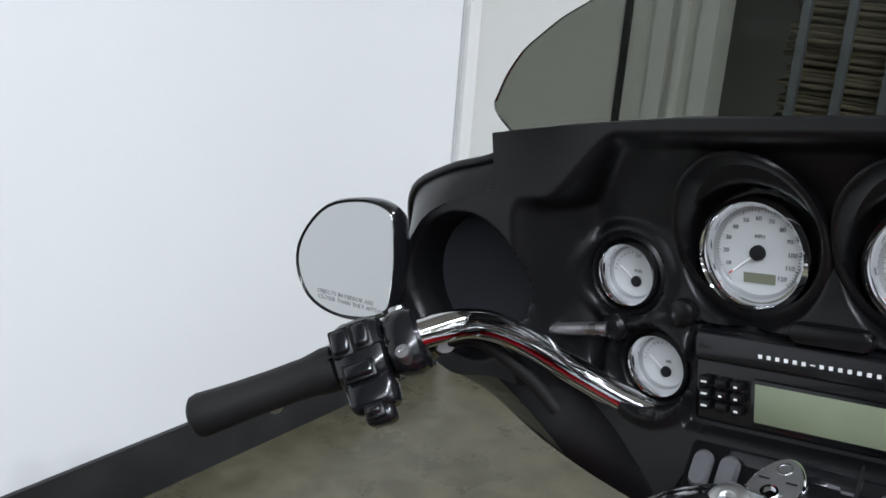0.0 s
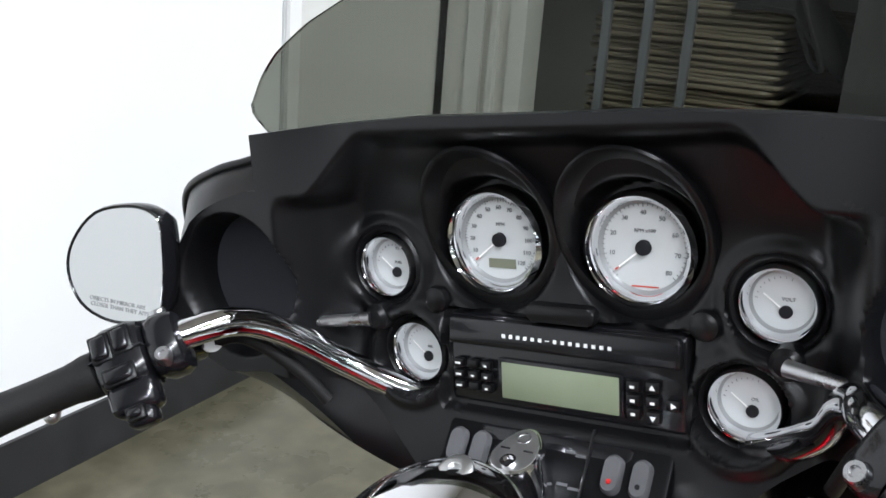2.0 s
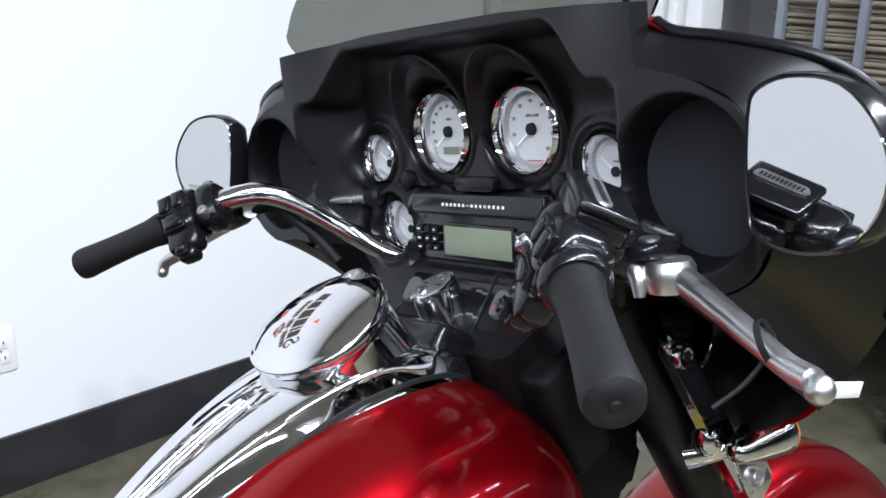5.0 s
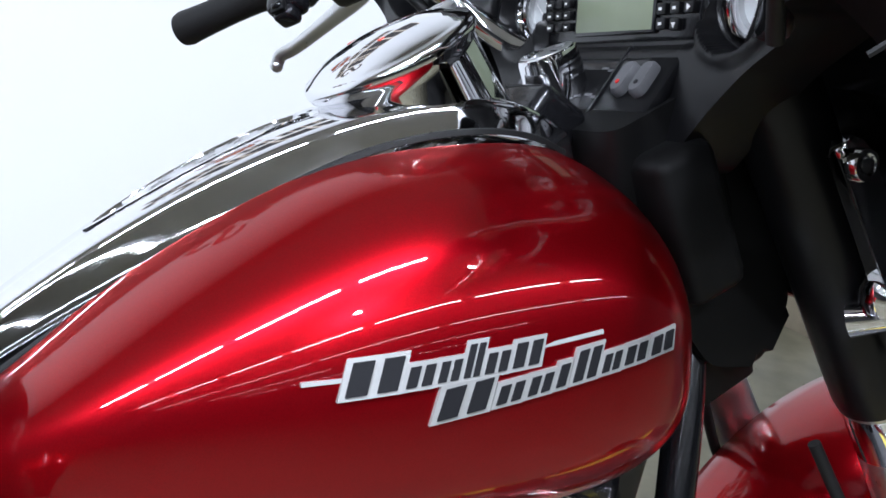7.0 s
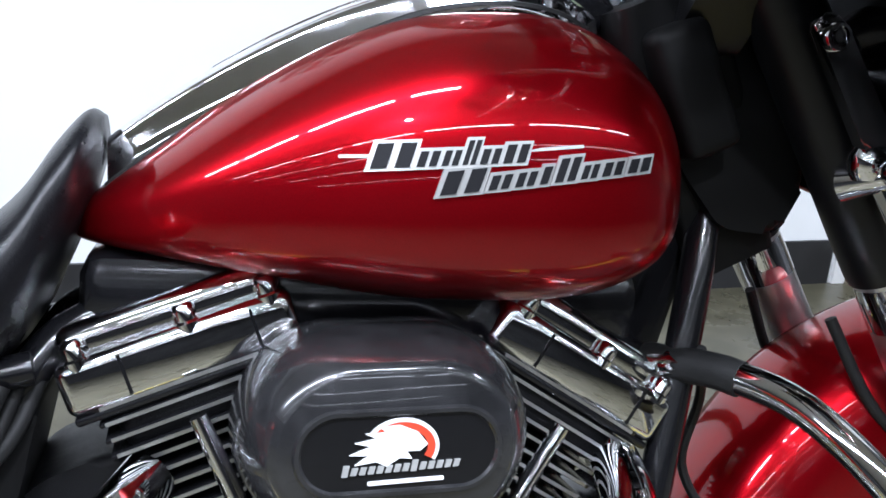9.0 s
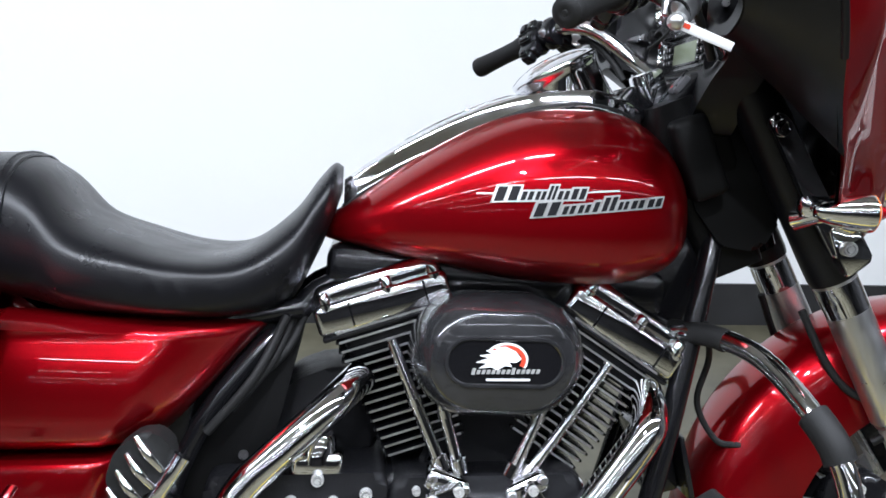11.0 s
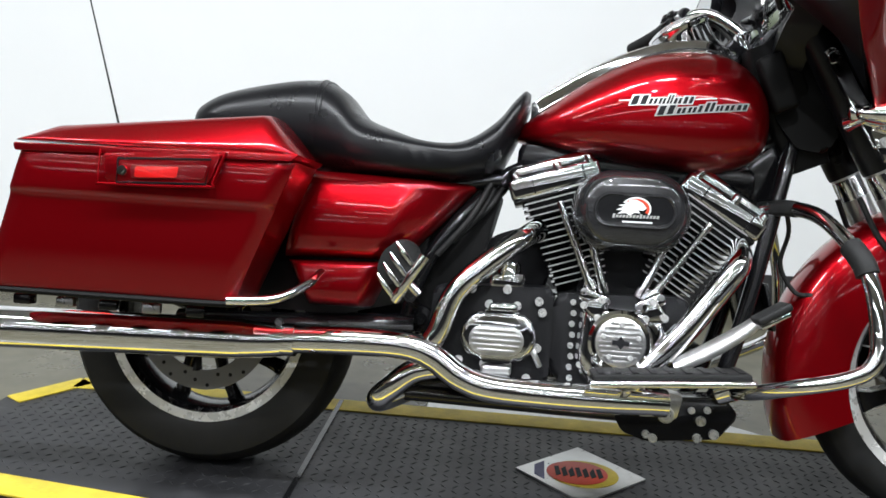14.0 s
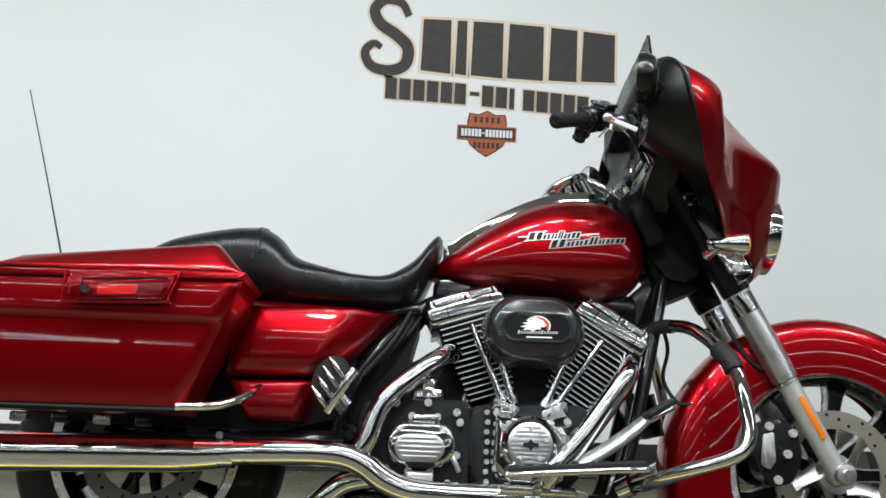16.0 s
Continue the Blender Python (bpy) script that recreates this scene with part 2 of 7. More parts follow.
def box(size, m=None, bevel=0.0, seg=2, bm=None):
    own = bmesh.new()
    bmesh.ops.create_cube(own, size=1.0, matrix=Matrix.Diagonal((*size, 1)))
    if bevel:
        bmesh.ops.bevel(own, geom=own.edges[:], offset=bevel, segments=seg, profile=0.5, affect="EDGES")
    bmesh.ops.transform(own, matrix=m if m is not None else Matrix.Identity(4), verts=own.verts)
    return merge(bm, own)


def merge(bm, own):
    if bm is None:
        return own
    me = bpy.data.meshes.new("tmp")
    own.to_mesh(me)
    own.free()
    bm.from_mesh(me)
    bpy.data.meshes.remove(me)
    return bm


def plate(outline, y0, y1, bevel=0.0, seg=2, m=None, bm=None):
    """A plate of (x, z) outline, from y0 to y1, with rounded edges."""
    own = bmesh.new()
    a = [own.verts.new((x, y0, z)) for x, z in outline]
    b = [own.verts.new((x, y1, z)) for x, z in outline]
    fa, fb = own.faces.new(a), own.faces.new(b[::-1])
    n = len(a)
    for i in range(n):
        own.faces.new((a[i], b[i], b[(i + 1) % n], a[(i + 1) % n]))
    if bevel:
        rim = [e for e in own.edges if e in fa.edges[:] or e in fb.edges[:]]
        bmesh.ops.bevel(own, geom=rim, offset=bevel, segments=seg, profile=0.5, affect="EDGES", clamp_overlap=True)
    if m is not None:
        bmesh.ops.transform(own, matrix=m, verts=own.verts)
    return merge(bm, own)


def rounded(outline, r, n=5):
    """The outline with its corners rounded to about r."""
    out, k = [], len(outline)
    for i, p in enumerate(outline):
        p, a, b = Vector(p), Vector(outline[i - 1]), Vector(outline[(i + 1) % k])
        ra = min(r, 0.45 * (a - p).length)
        rb = min(r, 0.45 * (b - p).length)
        s, e = p + (a - p).normalized() * ra, p + (b - p).normalized() * rb
        for j in range(n + 1):
            t = j / n
            out.append(tuple(s.lerp(p, t).lerp(p.lerp(e, t), t)))
    return out


def stadium(cx, cz, hw, hh, n=10):
    """An outline of a rounded bar, hw half its length, hh half its height (hw > hh)."""
    d = hw - hh
    right = [(cx + d + hh * math.cos(a), cz + hh * math.sin(a)) for a in np.linspace(-math.pi / 2, math.pi / 2, n)]
    left = [(cx - d + hh * math.cos(a), cz + hh * math.sin(a)) for a in np.linspace(math.pi / 2, 3 * math.pi / 2, n)]
    return right + left


def superring(x, zc, up, down, hw, p=2.3, n=40, yc=0.0):
    ring = []
    for k in range(n):
        a = k * math.tau / n
        c, s = math.cos(a), math.sin(a)
        ring.append(Vector((x, yc + hw * math.copysign(abs(c) ** (2 / p), c), zc + (up if s > 0 else down) * math.copysign(abs(s) ** (2 / p), s))))
    return ring


def words(name, text, size, m, material, parent=None, depth=0.0003, align="CENTER"):
    cu = bpy.data.curves.new(name, "FONT")
    cu.body, cu.size, cu.align_x, cu.align_y, cu.extrude = text, size, align, "CENTER", depth
    cu.resolution_u = 2
    tmp = bpy.data.objects.new(name, cu)
    me = bpy.data.meshes.new_from_object(tmp)
    bpy.data.objects.remove(tmp)
    bpy.data.curves.remove(cu)
    me.materials.clear()
    me.materials.append(material)
    ob = new(name, me)
    ob.parent = parent
    ob.matrix_basis = m
    return ob

# ---- the room ----
def slab(name, lo, hi, material, label="", category=""):
    size = [b - a for a, b in zip(lo, hi)]
    mid = [(a + b) / 2 for a, b in zip(lo, hi)]
    ob = part(name, box(size, pose(*mid)), material)
    return tagged(ob, label, category, kind="structure")


slab("floor", (WEST_X, SOUTH_Y, FLOOR_Z - 0.1), (EAST_X + 0.15, WALL_Y + 0.15, FLOOR_Z), CONCRETE, "sealed mottled brown-grey concrete shop floor", "floor")
slab("wall_north", (WEST_X, WALL_Y, FLOOR_Z), (EAST_X, WALL_Y + 0.15, CEIL_Z), WALLPAINT, "plain white painted wall behind the motorcycle", "wall")
DOOR_S, DOOR_N, DOOR_TOP = 0.115, 0.982, 2.10
slab("wall_east", (EAST_X, DOOR_N, FLOOR_Z), (EAST_X + 0.12, WALL_Y + 0.15, CEIL_Z), GREYPAINT, "off-white painted side wall beside a doorway", "wall")
# darkened so the front of the tank reflects no bright wall
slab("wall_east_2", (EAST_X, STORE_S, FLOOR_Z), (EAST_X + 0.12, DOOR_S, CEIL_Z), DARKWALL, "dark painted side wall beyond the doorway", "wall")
# unseen walls added round the shop's east end, dark for the reflections
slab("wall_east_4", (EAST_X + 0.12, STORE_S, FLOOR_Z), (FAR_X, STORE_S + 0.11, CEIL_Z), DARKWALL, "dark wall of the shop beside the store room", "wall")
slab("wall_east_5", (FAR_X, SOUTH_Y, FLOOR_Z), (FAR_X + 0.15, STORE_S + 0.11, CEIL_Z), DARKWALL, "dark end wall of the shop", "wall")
slab("floor_3", (EAST_X + 0.15, SOUTH_Y, FLOOR_Z - 0.1), (FAR_X + 0.15, STORE_S, FLOOR_Z), CONCRETE, "concrete floor of the shop beyond the store room", "floor")
slab("ceiling_3", (EAST_X + 0.15, SOUTH_Y, CEIL_Z), (FAR_X + 0.15, STORE_S + 0.11, CEIL_Z + 0.1), CEILPAINT, "plain grey shop ceiling beyond the store room", "ceiling")
slab("wall_east_3", (EAST_X, DOOR_S, DOOR_TOP), (EAST_X + 0.12, DOOR_N, CEIL_Z), GREYPAINT, "off-white painted wall over the doorway", "wall")
# store room behind the doorway
STORE_X = 5.2
slab("wall_store", (STORE_X, -0.64, FLOOR_Z), (STORE_X + 0.12, 2.05, 2.72), GREYPAINT, "plain back wall of the store room", "wall")
slab("wall_store_2", (EAST_X + 0.12, 1.94, FLOOR_Z), (STORE_X, 2.05, 2.72), GREYPAINT, "plain side wall of the store room", "wall")
slab("ceiling_2", (EAST_X + 0.12, -0.64, 2.6), (STORE_X, 1.94, 2.72), CEILPAINT, "plain ceiling of the store room", "ceiling")
slab("floor_2", (EAST_X + 0.15, STORE_S + 0.002, FLOOR_Z - 0.1), (STORE_X + 0.12, 2.05, FLOOR_Z - 0.002), CONCRETE, "concrete floor of the store room", "floor")
slab("baseboard_2", (EAST_X - 0.008, DOOR_N + 0.06, FLOOR_Z), (EAST_X, WALL_Y - 0.02, 0.06), TANBASE, "tan base strip along the side wall", "baseboard")
# unseen walls that close the shop, dark only for what chrome and paint reflect
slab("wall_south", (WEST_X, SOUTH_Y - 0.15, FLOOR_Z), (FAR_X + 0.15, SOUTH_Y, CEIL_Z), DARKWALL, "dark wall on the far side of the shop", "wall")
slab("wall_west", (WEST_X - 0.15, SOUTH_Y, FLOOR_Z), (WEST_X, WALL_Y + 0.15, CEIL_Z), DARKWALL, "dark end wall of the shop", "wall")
slab("ceiling", (WEST_X, SOUTH_Y, CEIL_Z), (EAST_X + 0.15, WALL_Y + 0.15, CEIL_Z + 0.1), CEILPAINT, "plain grey shop ceiling", "ceiling")
slab("baseboard", (WEST_X, WALL_Y - 0.012, FLOOR_Z), (EAST_X - 0.075, WALL_Y, 0.112), BASEBOARD, "black vinyl base board along the white wall", "baseboard")
slab("trim", (EAST_X - 0.06, WALL_Y - 0.02, FLOOR_Z), (EAST_X, WALL_Y, CEIL_Z), TRIMWHITE, "white corner trim", "trim")
slab("trim_6", (EAST_X - 0.075, WALL_Y - 0.006, FLOOR_Z), (EAST_X - 0.06, WALL_Y, CEIL_Z), JOINTGREY, "grey sealed joint beside the corner trim", "trim")

def ceiling_light(w):
    body = empty("ceiling_light")
    tagged(body, "long white fluorescent ceiling light with reflector", "ceiling light", "shop ceiling lights")
    part("housing", box((w, 0.12, 0.06), pose(0, 0, -0.03), 0.008), DIFFUSER, body)
    for s in (-1, 1):
        part("reflector_wing", box((w, 0.10, 0.006), pose(0, s * 0.12, -0.075, s * 25), 0.002), DIFFUSER, body)
    return body


made = {}
for lx, ly, length in LAMPS:
    m = pose(lx, ly, CEIL_Z)
    if length in made:
        copy_thing(made[length], m)
    else:
        made[length] = ceiling_light(length + 0.07)
        made[length].matrix_basis = m
spot = empty("downlight", None, pose(*DOWNLIGHT, CEIL_Z))
tagged(spot, "small round white ceiling downlight", "ceiling light")
part("canister", lathe([(0.05, 0), (0.085, 0), (0.085, -0.15), (0.075, -0.15), (0.070, -0.14)], (0, 0, 0), "z", 28), DIFFUSER, spot)

# lift platform under the motorcycle
BIKE_YAW, BIKE_LEAN = -3.8, -10.8
BIKE_AT = (0.0012, -0.0305, -0.0037)
deck = empty("lift_platform", None, pose(0, 0, 0, 0, 0, BIKE_YAW))
tagged(deck, "low black tread-plate lift platform with worn yellow edges", "lift platform")


def slab_outline(outline, z0, z1, bevel=0.003):
    """A flat slab of (x, y) outline."""
    bm = plate([(x, y) for x, y in outline], z0, z1, bevel)
    bmesh.ops.transform(bm, matrix=Matrix(((1, 0, 0, 0), (0, 0, 1, 0), (0, 1, 0, 0), (0, 0, 0, 1))), verts=bm.verts)
    return bm


OUT = [(-0.62, -0.18), (-0.62, 0.22), (-0.50, 0.40), (2.5, 0.40), (2.5, -0.62), (0.9, -0.46), (-0.40, -0.27)]
part("deck_plate", slab_outline(OUT, FLOOR_Z, -0.002), BLACKPLATE, deck)


def stripe(a, b, w, side=1):
    a, b = Vector(a), Vector(b)
    d = (b - a).normalized()
    nrm = Vector((-d.y, d.x)) * w * side
    return slab_outline([tuple(a), tuple(b), tuple(b + nrm), tuple(a + nrm)], -0.004, 0.0012, 0.0005)


part("yellow_edge", stripe((-0.49, 0.395), (2.4, 0.395), 0.075, -1), YELLOW, deck)
part("yellow_edge", stripe((-0.615, 0.22), (-0.50, 0.39), 0.06, -1), YELLOW, deck)
part("yellow_edge", stripe((-0.60, -0.175), (2.4, -0.60), 0.08, -1), YELLOW, deck)
part("deck_joint", box((0.012, 0.72, 0.004), pose(0.225, 0.03, 0.0, 0, 0, 0)), GLOSSBLACK, deck)
part("side_ramp", slab_outline([(0.45, 0.405), (1.38, 0.405), (1.2, 0.52), (0.45, 0.52)], FLOOR_Z, -0.012), ALUPLATE, deck, "bare aluminium tread plate")


def tread_bars(x0, x1, y0, y1, step, z):
    bm = bmesh.new()
    i = 0
    x = x0
    while x < x1:
        y, j = y0, 0
        while y < y1:
            a = radians(45 if (i + j) % 2 else -45)
            c, s = math.cos(a) * step * 0.42, math.sin(a) * step * 0.42
            p, q = -s * 0.22, c * 0.22
            v = [bm.verts.new((x + u * c + w * p, y + u * s + w * q, z)) for u, w in ((-1, 0), (0, -1), (1, 0), (0, 1))]
            top = bm.verts.new((x, y, z + 0.0016))
            for k in range(4):
                bm.faces.new((v[k], v[(k + 1) % 4], top))
            y += step
            j += 1
        x += step
        i += 1
    return bm


tagged(part("tread_pattern", tread_bars(-0.55, 2.2, -0.17, 0.31, 0.026, -0.002), BLACKPLATE, deck), kind="stuff")
tagged(part("tread_pattern", tread_bars(0.47, 1.2, 0.41, 0.51, 0.026, -0.012), ALUPLATE, deck), kind="stuff")
MED = (0.845, 0.056)
diamond = lambda s, q: [(MED[0] - 0.148 * s * q, MED[1]), (MED[0], MED[1] + 0.15 * s * q), (MED[0] + 0.148 * s * q, MED[1]), (MED[0], MED[1] - 0.15 * s * q)]
badge = part("medallion", slab_outline(diamond(1, 1), -0.002, 0.003, 0.001), ALUPLATE, deck, "worn diamond-shaped metal badge")
oval = [(MED[0] + 0.006 + 0.080 * math.cos(a), MED[1] - 0.005 + 0.072 * math.sin(a)) for a in np.linspace(0, math.tau, 28, endpoint=False)]
part("badge_ring", slab_outline(oval, 0.003, 0.0042, 0.0004), YELLOW, badge)
oval = [(MED[0] - 0.008 + 0.070 * math.cos(a), MED[1] - 0.004 + 0.062 * math.sin(a)) for a in np.linspace(0, math.tau, 28, endpoint=False)]
part("badge_field", slab_outline(oval, 0.0042, 0.0052, 0.0004), LABELRED, badge)
for k in range(7):
    part("badge_bar", slab_outline([(MED[0] - 0.06 + 0.016 * k, MED[1] + 0.02 - 0.01 * (k % 3)), (MED[0] - 0.05 + 0.016 * k, MED[1] + 0.024), (MED[0] - 0.045 + 0.016 * k, MED[1] - 0.02), (MED[0] - 0.056 + 0.016 * k, MED[1] - 0.03)], 0.0052, 0.006, 0), INK, badge)
part("blue_band", slab_outline([(MED[0] - 0.105, MED[1] - 0.025), (MED[0] - 0.105, MED[1] + 0.025), (MED[0] - 0.082, MED[1] + 0.05), (MED[0] - 0.082, MED[1] - 0.05)], 0.003, 0.0038, 0), BLUEPAINT, badge)

# wall sign: plain shapes in the sign's colours
sign = empty("wall_sign", None, pose(0, WALL_Y, 0))
tagged(sign, "charcoal painted dealer sign with cream outlines on the white wall", "wall sign")

# ---- the motorcycle ----
bike = empty("motorcycle", None, Matrix.Translation(BIKE_AT) @ pose(0, 0, 0, 0, 0, BIKE_YAW) @ pose(0, 0, 0, BIKE_LEAN))
tagged(bike, "candy-red touring motorcycle with chrome trim, leaning on a lift platform", "motorcycle")
PIVOT = (1.25, 0, 1.0)
STEER = Matrix.Translation(PIVOT) @ pose(0, 0, 0, 1.0, 0, -1.4) @ Matrix.Translation([-v for v in PIVOT])


def fpart(name, bm, material, parent=None, label="", sharp=38):
    """A part of the steered front end."""
    bmesh.ops.transform(bm, matrix=STEER, verts=bm.verts)
    return part(name, bm, material, parent or bike, label, sharp)


def flip(bm):
    bmesh.ops.transform(bm, matrix=Matrix.Diagonal((1, -1, 1, 1)), verts=bm.verts)
    return bm


def bolt(at, r=0.007, h=0.006, axis="y", bm=None):
    return lathe([(0, h), (r * 0.45, h), (r * 0.5, h * 0.6), (r * 0.62, h * 0.6), (r * 0.7, h), (r * 0.92, h), (r, h * 0.8), (r, 0)], at, axis, 14, bm=bm)


# fuel tank
TANK = [(0.640, 0.772, 0.762, 0.012), (0.652, 0.790, 0.756, 0.05), (0.70, 0.826, 0.747, 0.098), (0.78, 0.888, 0.733, 0.146), (0.86, 0.930, 0.722, 0.176), (0.95, 0.955, 0.715, 0.188), (1.045, 0.958, 0.713, 0.188), (1.105, 0.938, 0.722, 0.178), (1.14, 0.902, 0.740, 0.152), (1.158, 0.862, 0.768, 0.112), (1.166, 0.822, 0.800, 0.04)]
rows = np.array(spline(TANK, 10))
wide = np.concatenate([2 * rows[0] - rows[12:0:-1], rows, 2 * rows[-1] - rows[-2:-14:-1]])
bell = np.exp(-0.5 * (np.arange(-12, 13) / 3.5) ** 2)
rings = []
for i, row in enumerate(rows):
    x, zt, zb, hw = (wide[i:i + 25] * (bell / bell.sum())[:, None]).sum(0)
    hw = max(hw, 0.004)
    swell = math.exp(-((x - 0.98) / 0.13) ** 4)
    zt, zb = zt + 0.007 * swell, zb - 0.007 * swell
    zc = zb + 0.42 * (zt - zb)
    ring = superring(x, zc, zt - zc, zc - zb, hw, 2.6, 72)
    for v in ring:
        if v.z < zc:
            v.y = math.copysign(hw * max(0.0, 1 - min(1.0, (zc - v.z) / (zc - zb)) ** 3.4) ** (1 / 3.4), v.y) if abs(v.y) > 1e-6 else 0.0
    rings.append(ring)
tank = part("fuel_tank", loft(rings), RED, bike, "candy red teardrop fuel tank", 60)

# chrome console along the tank
CONSOLE = [(0.672, 0.838, 0.025), (0.70, 0.862, 0.030), (0.78, 0.915, 0.041), (0.86, 0.955, 0.054), (0.93, 0.980, 0.066), (1.00, 0.992, 0.074), (1.06, 0.985, 0.070), (1.095, 0.965, 0.060)]
rows = np.array(spline(CONSOLE, 12))
wide = np.concatenate([2 * rows[0] - rows[16:0:-1], rows, 2 * rows[-1] - rows[-2:-18:-1]])
bell = np.exp(-0.5 * (np.arange(-16, 17) / 7.0) ** 2)
CONSOLE_ROWS = [tuple(float(c) for c in (wide[i:i + 33] * (bell / bell.sum())[:, None]).sum(0)) for i in range(len(rows))]
rings = []
for x, z, hw in CONSOLE_ROWS[::2]:
    sec = ((1.16, 0.20), (1.155, 0.45), (1.135, 0.58), (1.095, 0.66), (1.055, 0.74), (1.018, 0.81), (0.992, 0.855), (0.972, 0.885), (0.945, 0.907), (0.91, 0.922), (0.86, 0.934), (0.80, 0.945), (0.65, 0.966), (0.46, 0.986), (0.38, 0.992), (0.30, 0.992), (0.2, 0.988), (0.1, 0.985))
    rings.append([Vector((x, hw * c, z - 0.075 + 0.080 * h)) for c, h in sec + ((0, 0.984),)] + [Vector((x, -hw * c, z - 0.075 + 0.080 * h)) for c, h in sec[::-1]])
console = part("console", loft(rings, caps=True), CHROME, tank, "long chrome tank console", 60)
for s in (-1, 1):
    seal = [(x, z, hw, min(1.0, max(0.0, (x - 0.74) / 0.2))) for x, z, hw in CONSOLE_ROWS[::8]]
    part("console_seal", sweep([(x, s * hw * (1.13 - 0.075 * k), z - 0.075 + 0.080 * (0.47 + 0.165 * k)) for x, z, hw, k in seal], 0.0045, 8, 5), RUBBER, tank, "black rubber edge of the console")

# fuel door: a tilted oval chrome dome
DOOR = Matrix.Translation((0.981, 0, 1.012)) @ pose(0, 0, 0, 0, -28.5, 0)
prof = [(1.10, -0.085), (1.0, -0.060), (0.965, -0.035), (0.955, -0.008), (0.975, 0.0), (1.02, 0.003), (1.035, 0.007), (1.025, 0.011), (0.995, 0.013), (0.965, 0.0135), (0.93, 0.0150), (0.87, 0.0172), (0.74, 0.0208), (0.55, 0.0242), (0.35, 0.0264), (0.17, 0.0275), (0, 0.0278)]
bm = bmesh.new()
rows = []
for r, h in prof:
    if r == 0:
        rows.append([bm.verts.new(DOOR @ Vector((0, 0, h)))] * 48)
        continue
    ring = []
    for k in range(48):
        a = k * math.tau / 48
        c, s = math.cos(a), math.sin(a)
        ring.append(bm.verts.new(DOOR @ Vector((0.0657 * r * c, 0.0718 * r * s * (1 - 0.10 * c), h))))
    rows.append(ring)
for a, b in zip(rows, rows[1:]):
    for k in range(48):
        j = (k + 1) % 48
        if b[k] is b[j]:
            bm.faces.new((a[k], a[j], b[k]))
        else:
            bm.faces.new((a[k], a[j], b[j], b[k]))
door = part("fuel_door", bm, CHROME, tank, "oval polished chrome fuel door", 50)

# seat
SEAT = [(-0.058, 0.778, 0.735, 0.06), (-0.045, 0.798, 0.715, 0.10), (0.02, 0.828, 0.70, 0.135), (0.145, 0.856, 0.68, 0.152), (0.215, 0.862, 0.665, 0.158), (0.232, 0.860, 0.662, 0.160), (0.272, 0.836, 0.655, 0.170), (0.316, 0.788, 0.648, 0.185), (0.38, 0.760, 0.646, 0.196), (0.459, 0.735, 0.646, 0.198), (0.534, 0.744, 0.648, 0.180), (0.60, 0.794, 0.668, 0.148), (0.635, 0.842, 0.730, 0.118), (0.657, 0.866, 0.785, 0.092), (0.670, 0.862, 0.825, 0.045)]
rings = []
for i, (x, zt, zb, hw) in enumerate(spline(SEAT, 6)):
    ring = []
    zc = zb + 0.5 * (zt - zb)
    dip = 0.022 * math.exp(-((x - 0.46) / 0.11) ** 2)
    for v in superring(x, zc, zt - zc, zc - zb, hw, 2.9, 48):
        edge = (abs(v.y) / hw) ** 2
        if v.z > zc:
            v.z += dip * edge - 0.010 * edge
        ring.append(v)
    rings.append(ring)
seat = part("seat", loft(rings), VINYL, bike, "black vinyl two-up seat with stitched seams", 60)


def seat_edge(x):
    """The upper half of the seat's section at x."""
    zt, zb, hw = (float(np.interp(x, [r[0] for r in SEATS], [r[i] for r in SEATS])) for i in (1, 2, 3))
    zc = zb + 0.5 * (zt - zb)
    dip = 0.022 * math.exp(-((x - 0.46) / 0.11) ** 2)
    out = []
    for v in superring(x, zc, zt - zc, zc - zb, hw, 2.9, 48):
        if v.z > zc - 0.02:
            out.append((x, v.y, v.z + ((dip - 0.010) * (abs(v.y) / hw) ** 2 if v.z > zc else 0.0)))
    return sorted(out, key=lambda p: math.atan2(p[2] - zc, p[1]))


SEATS = spline(SEAT, 6)
part("seam", sweep(seat_edge(0.236), 0.0030, 6, 1), VINYL, seat, "raised cross seam")
part("seam", sweep(seat_edge(0.226), 0.0018, 6, 1), VINYL, seat)


# saddlebags
def hull(sections, u_ends, n=30):
    """A body of (y, z) section points; u_ends(z) gives its rear and front x at that height."""
    rings = []
    for k in range(n + 1):
        u = k / n
        e = min(u, 1 - u)
        pinch = 0.012 * max(0.0, 1 - e / 0.03) ** 2
        ring = []
        for y, z in sections:
            lo, hi = u_ends(z)
            ring.append(Vector((lo + (hi - lo) * u, y + pinch * (1 if y < -0.3 else -1), z)))
        rings.append(ring)
    return loft(rings)


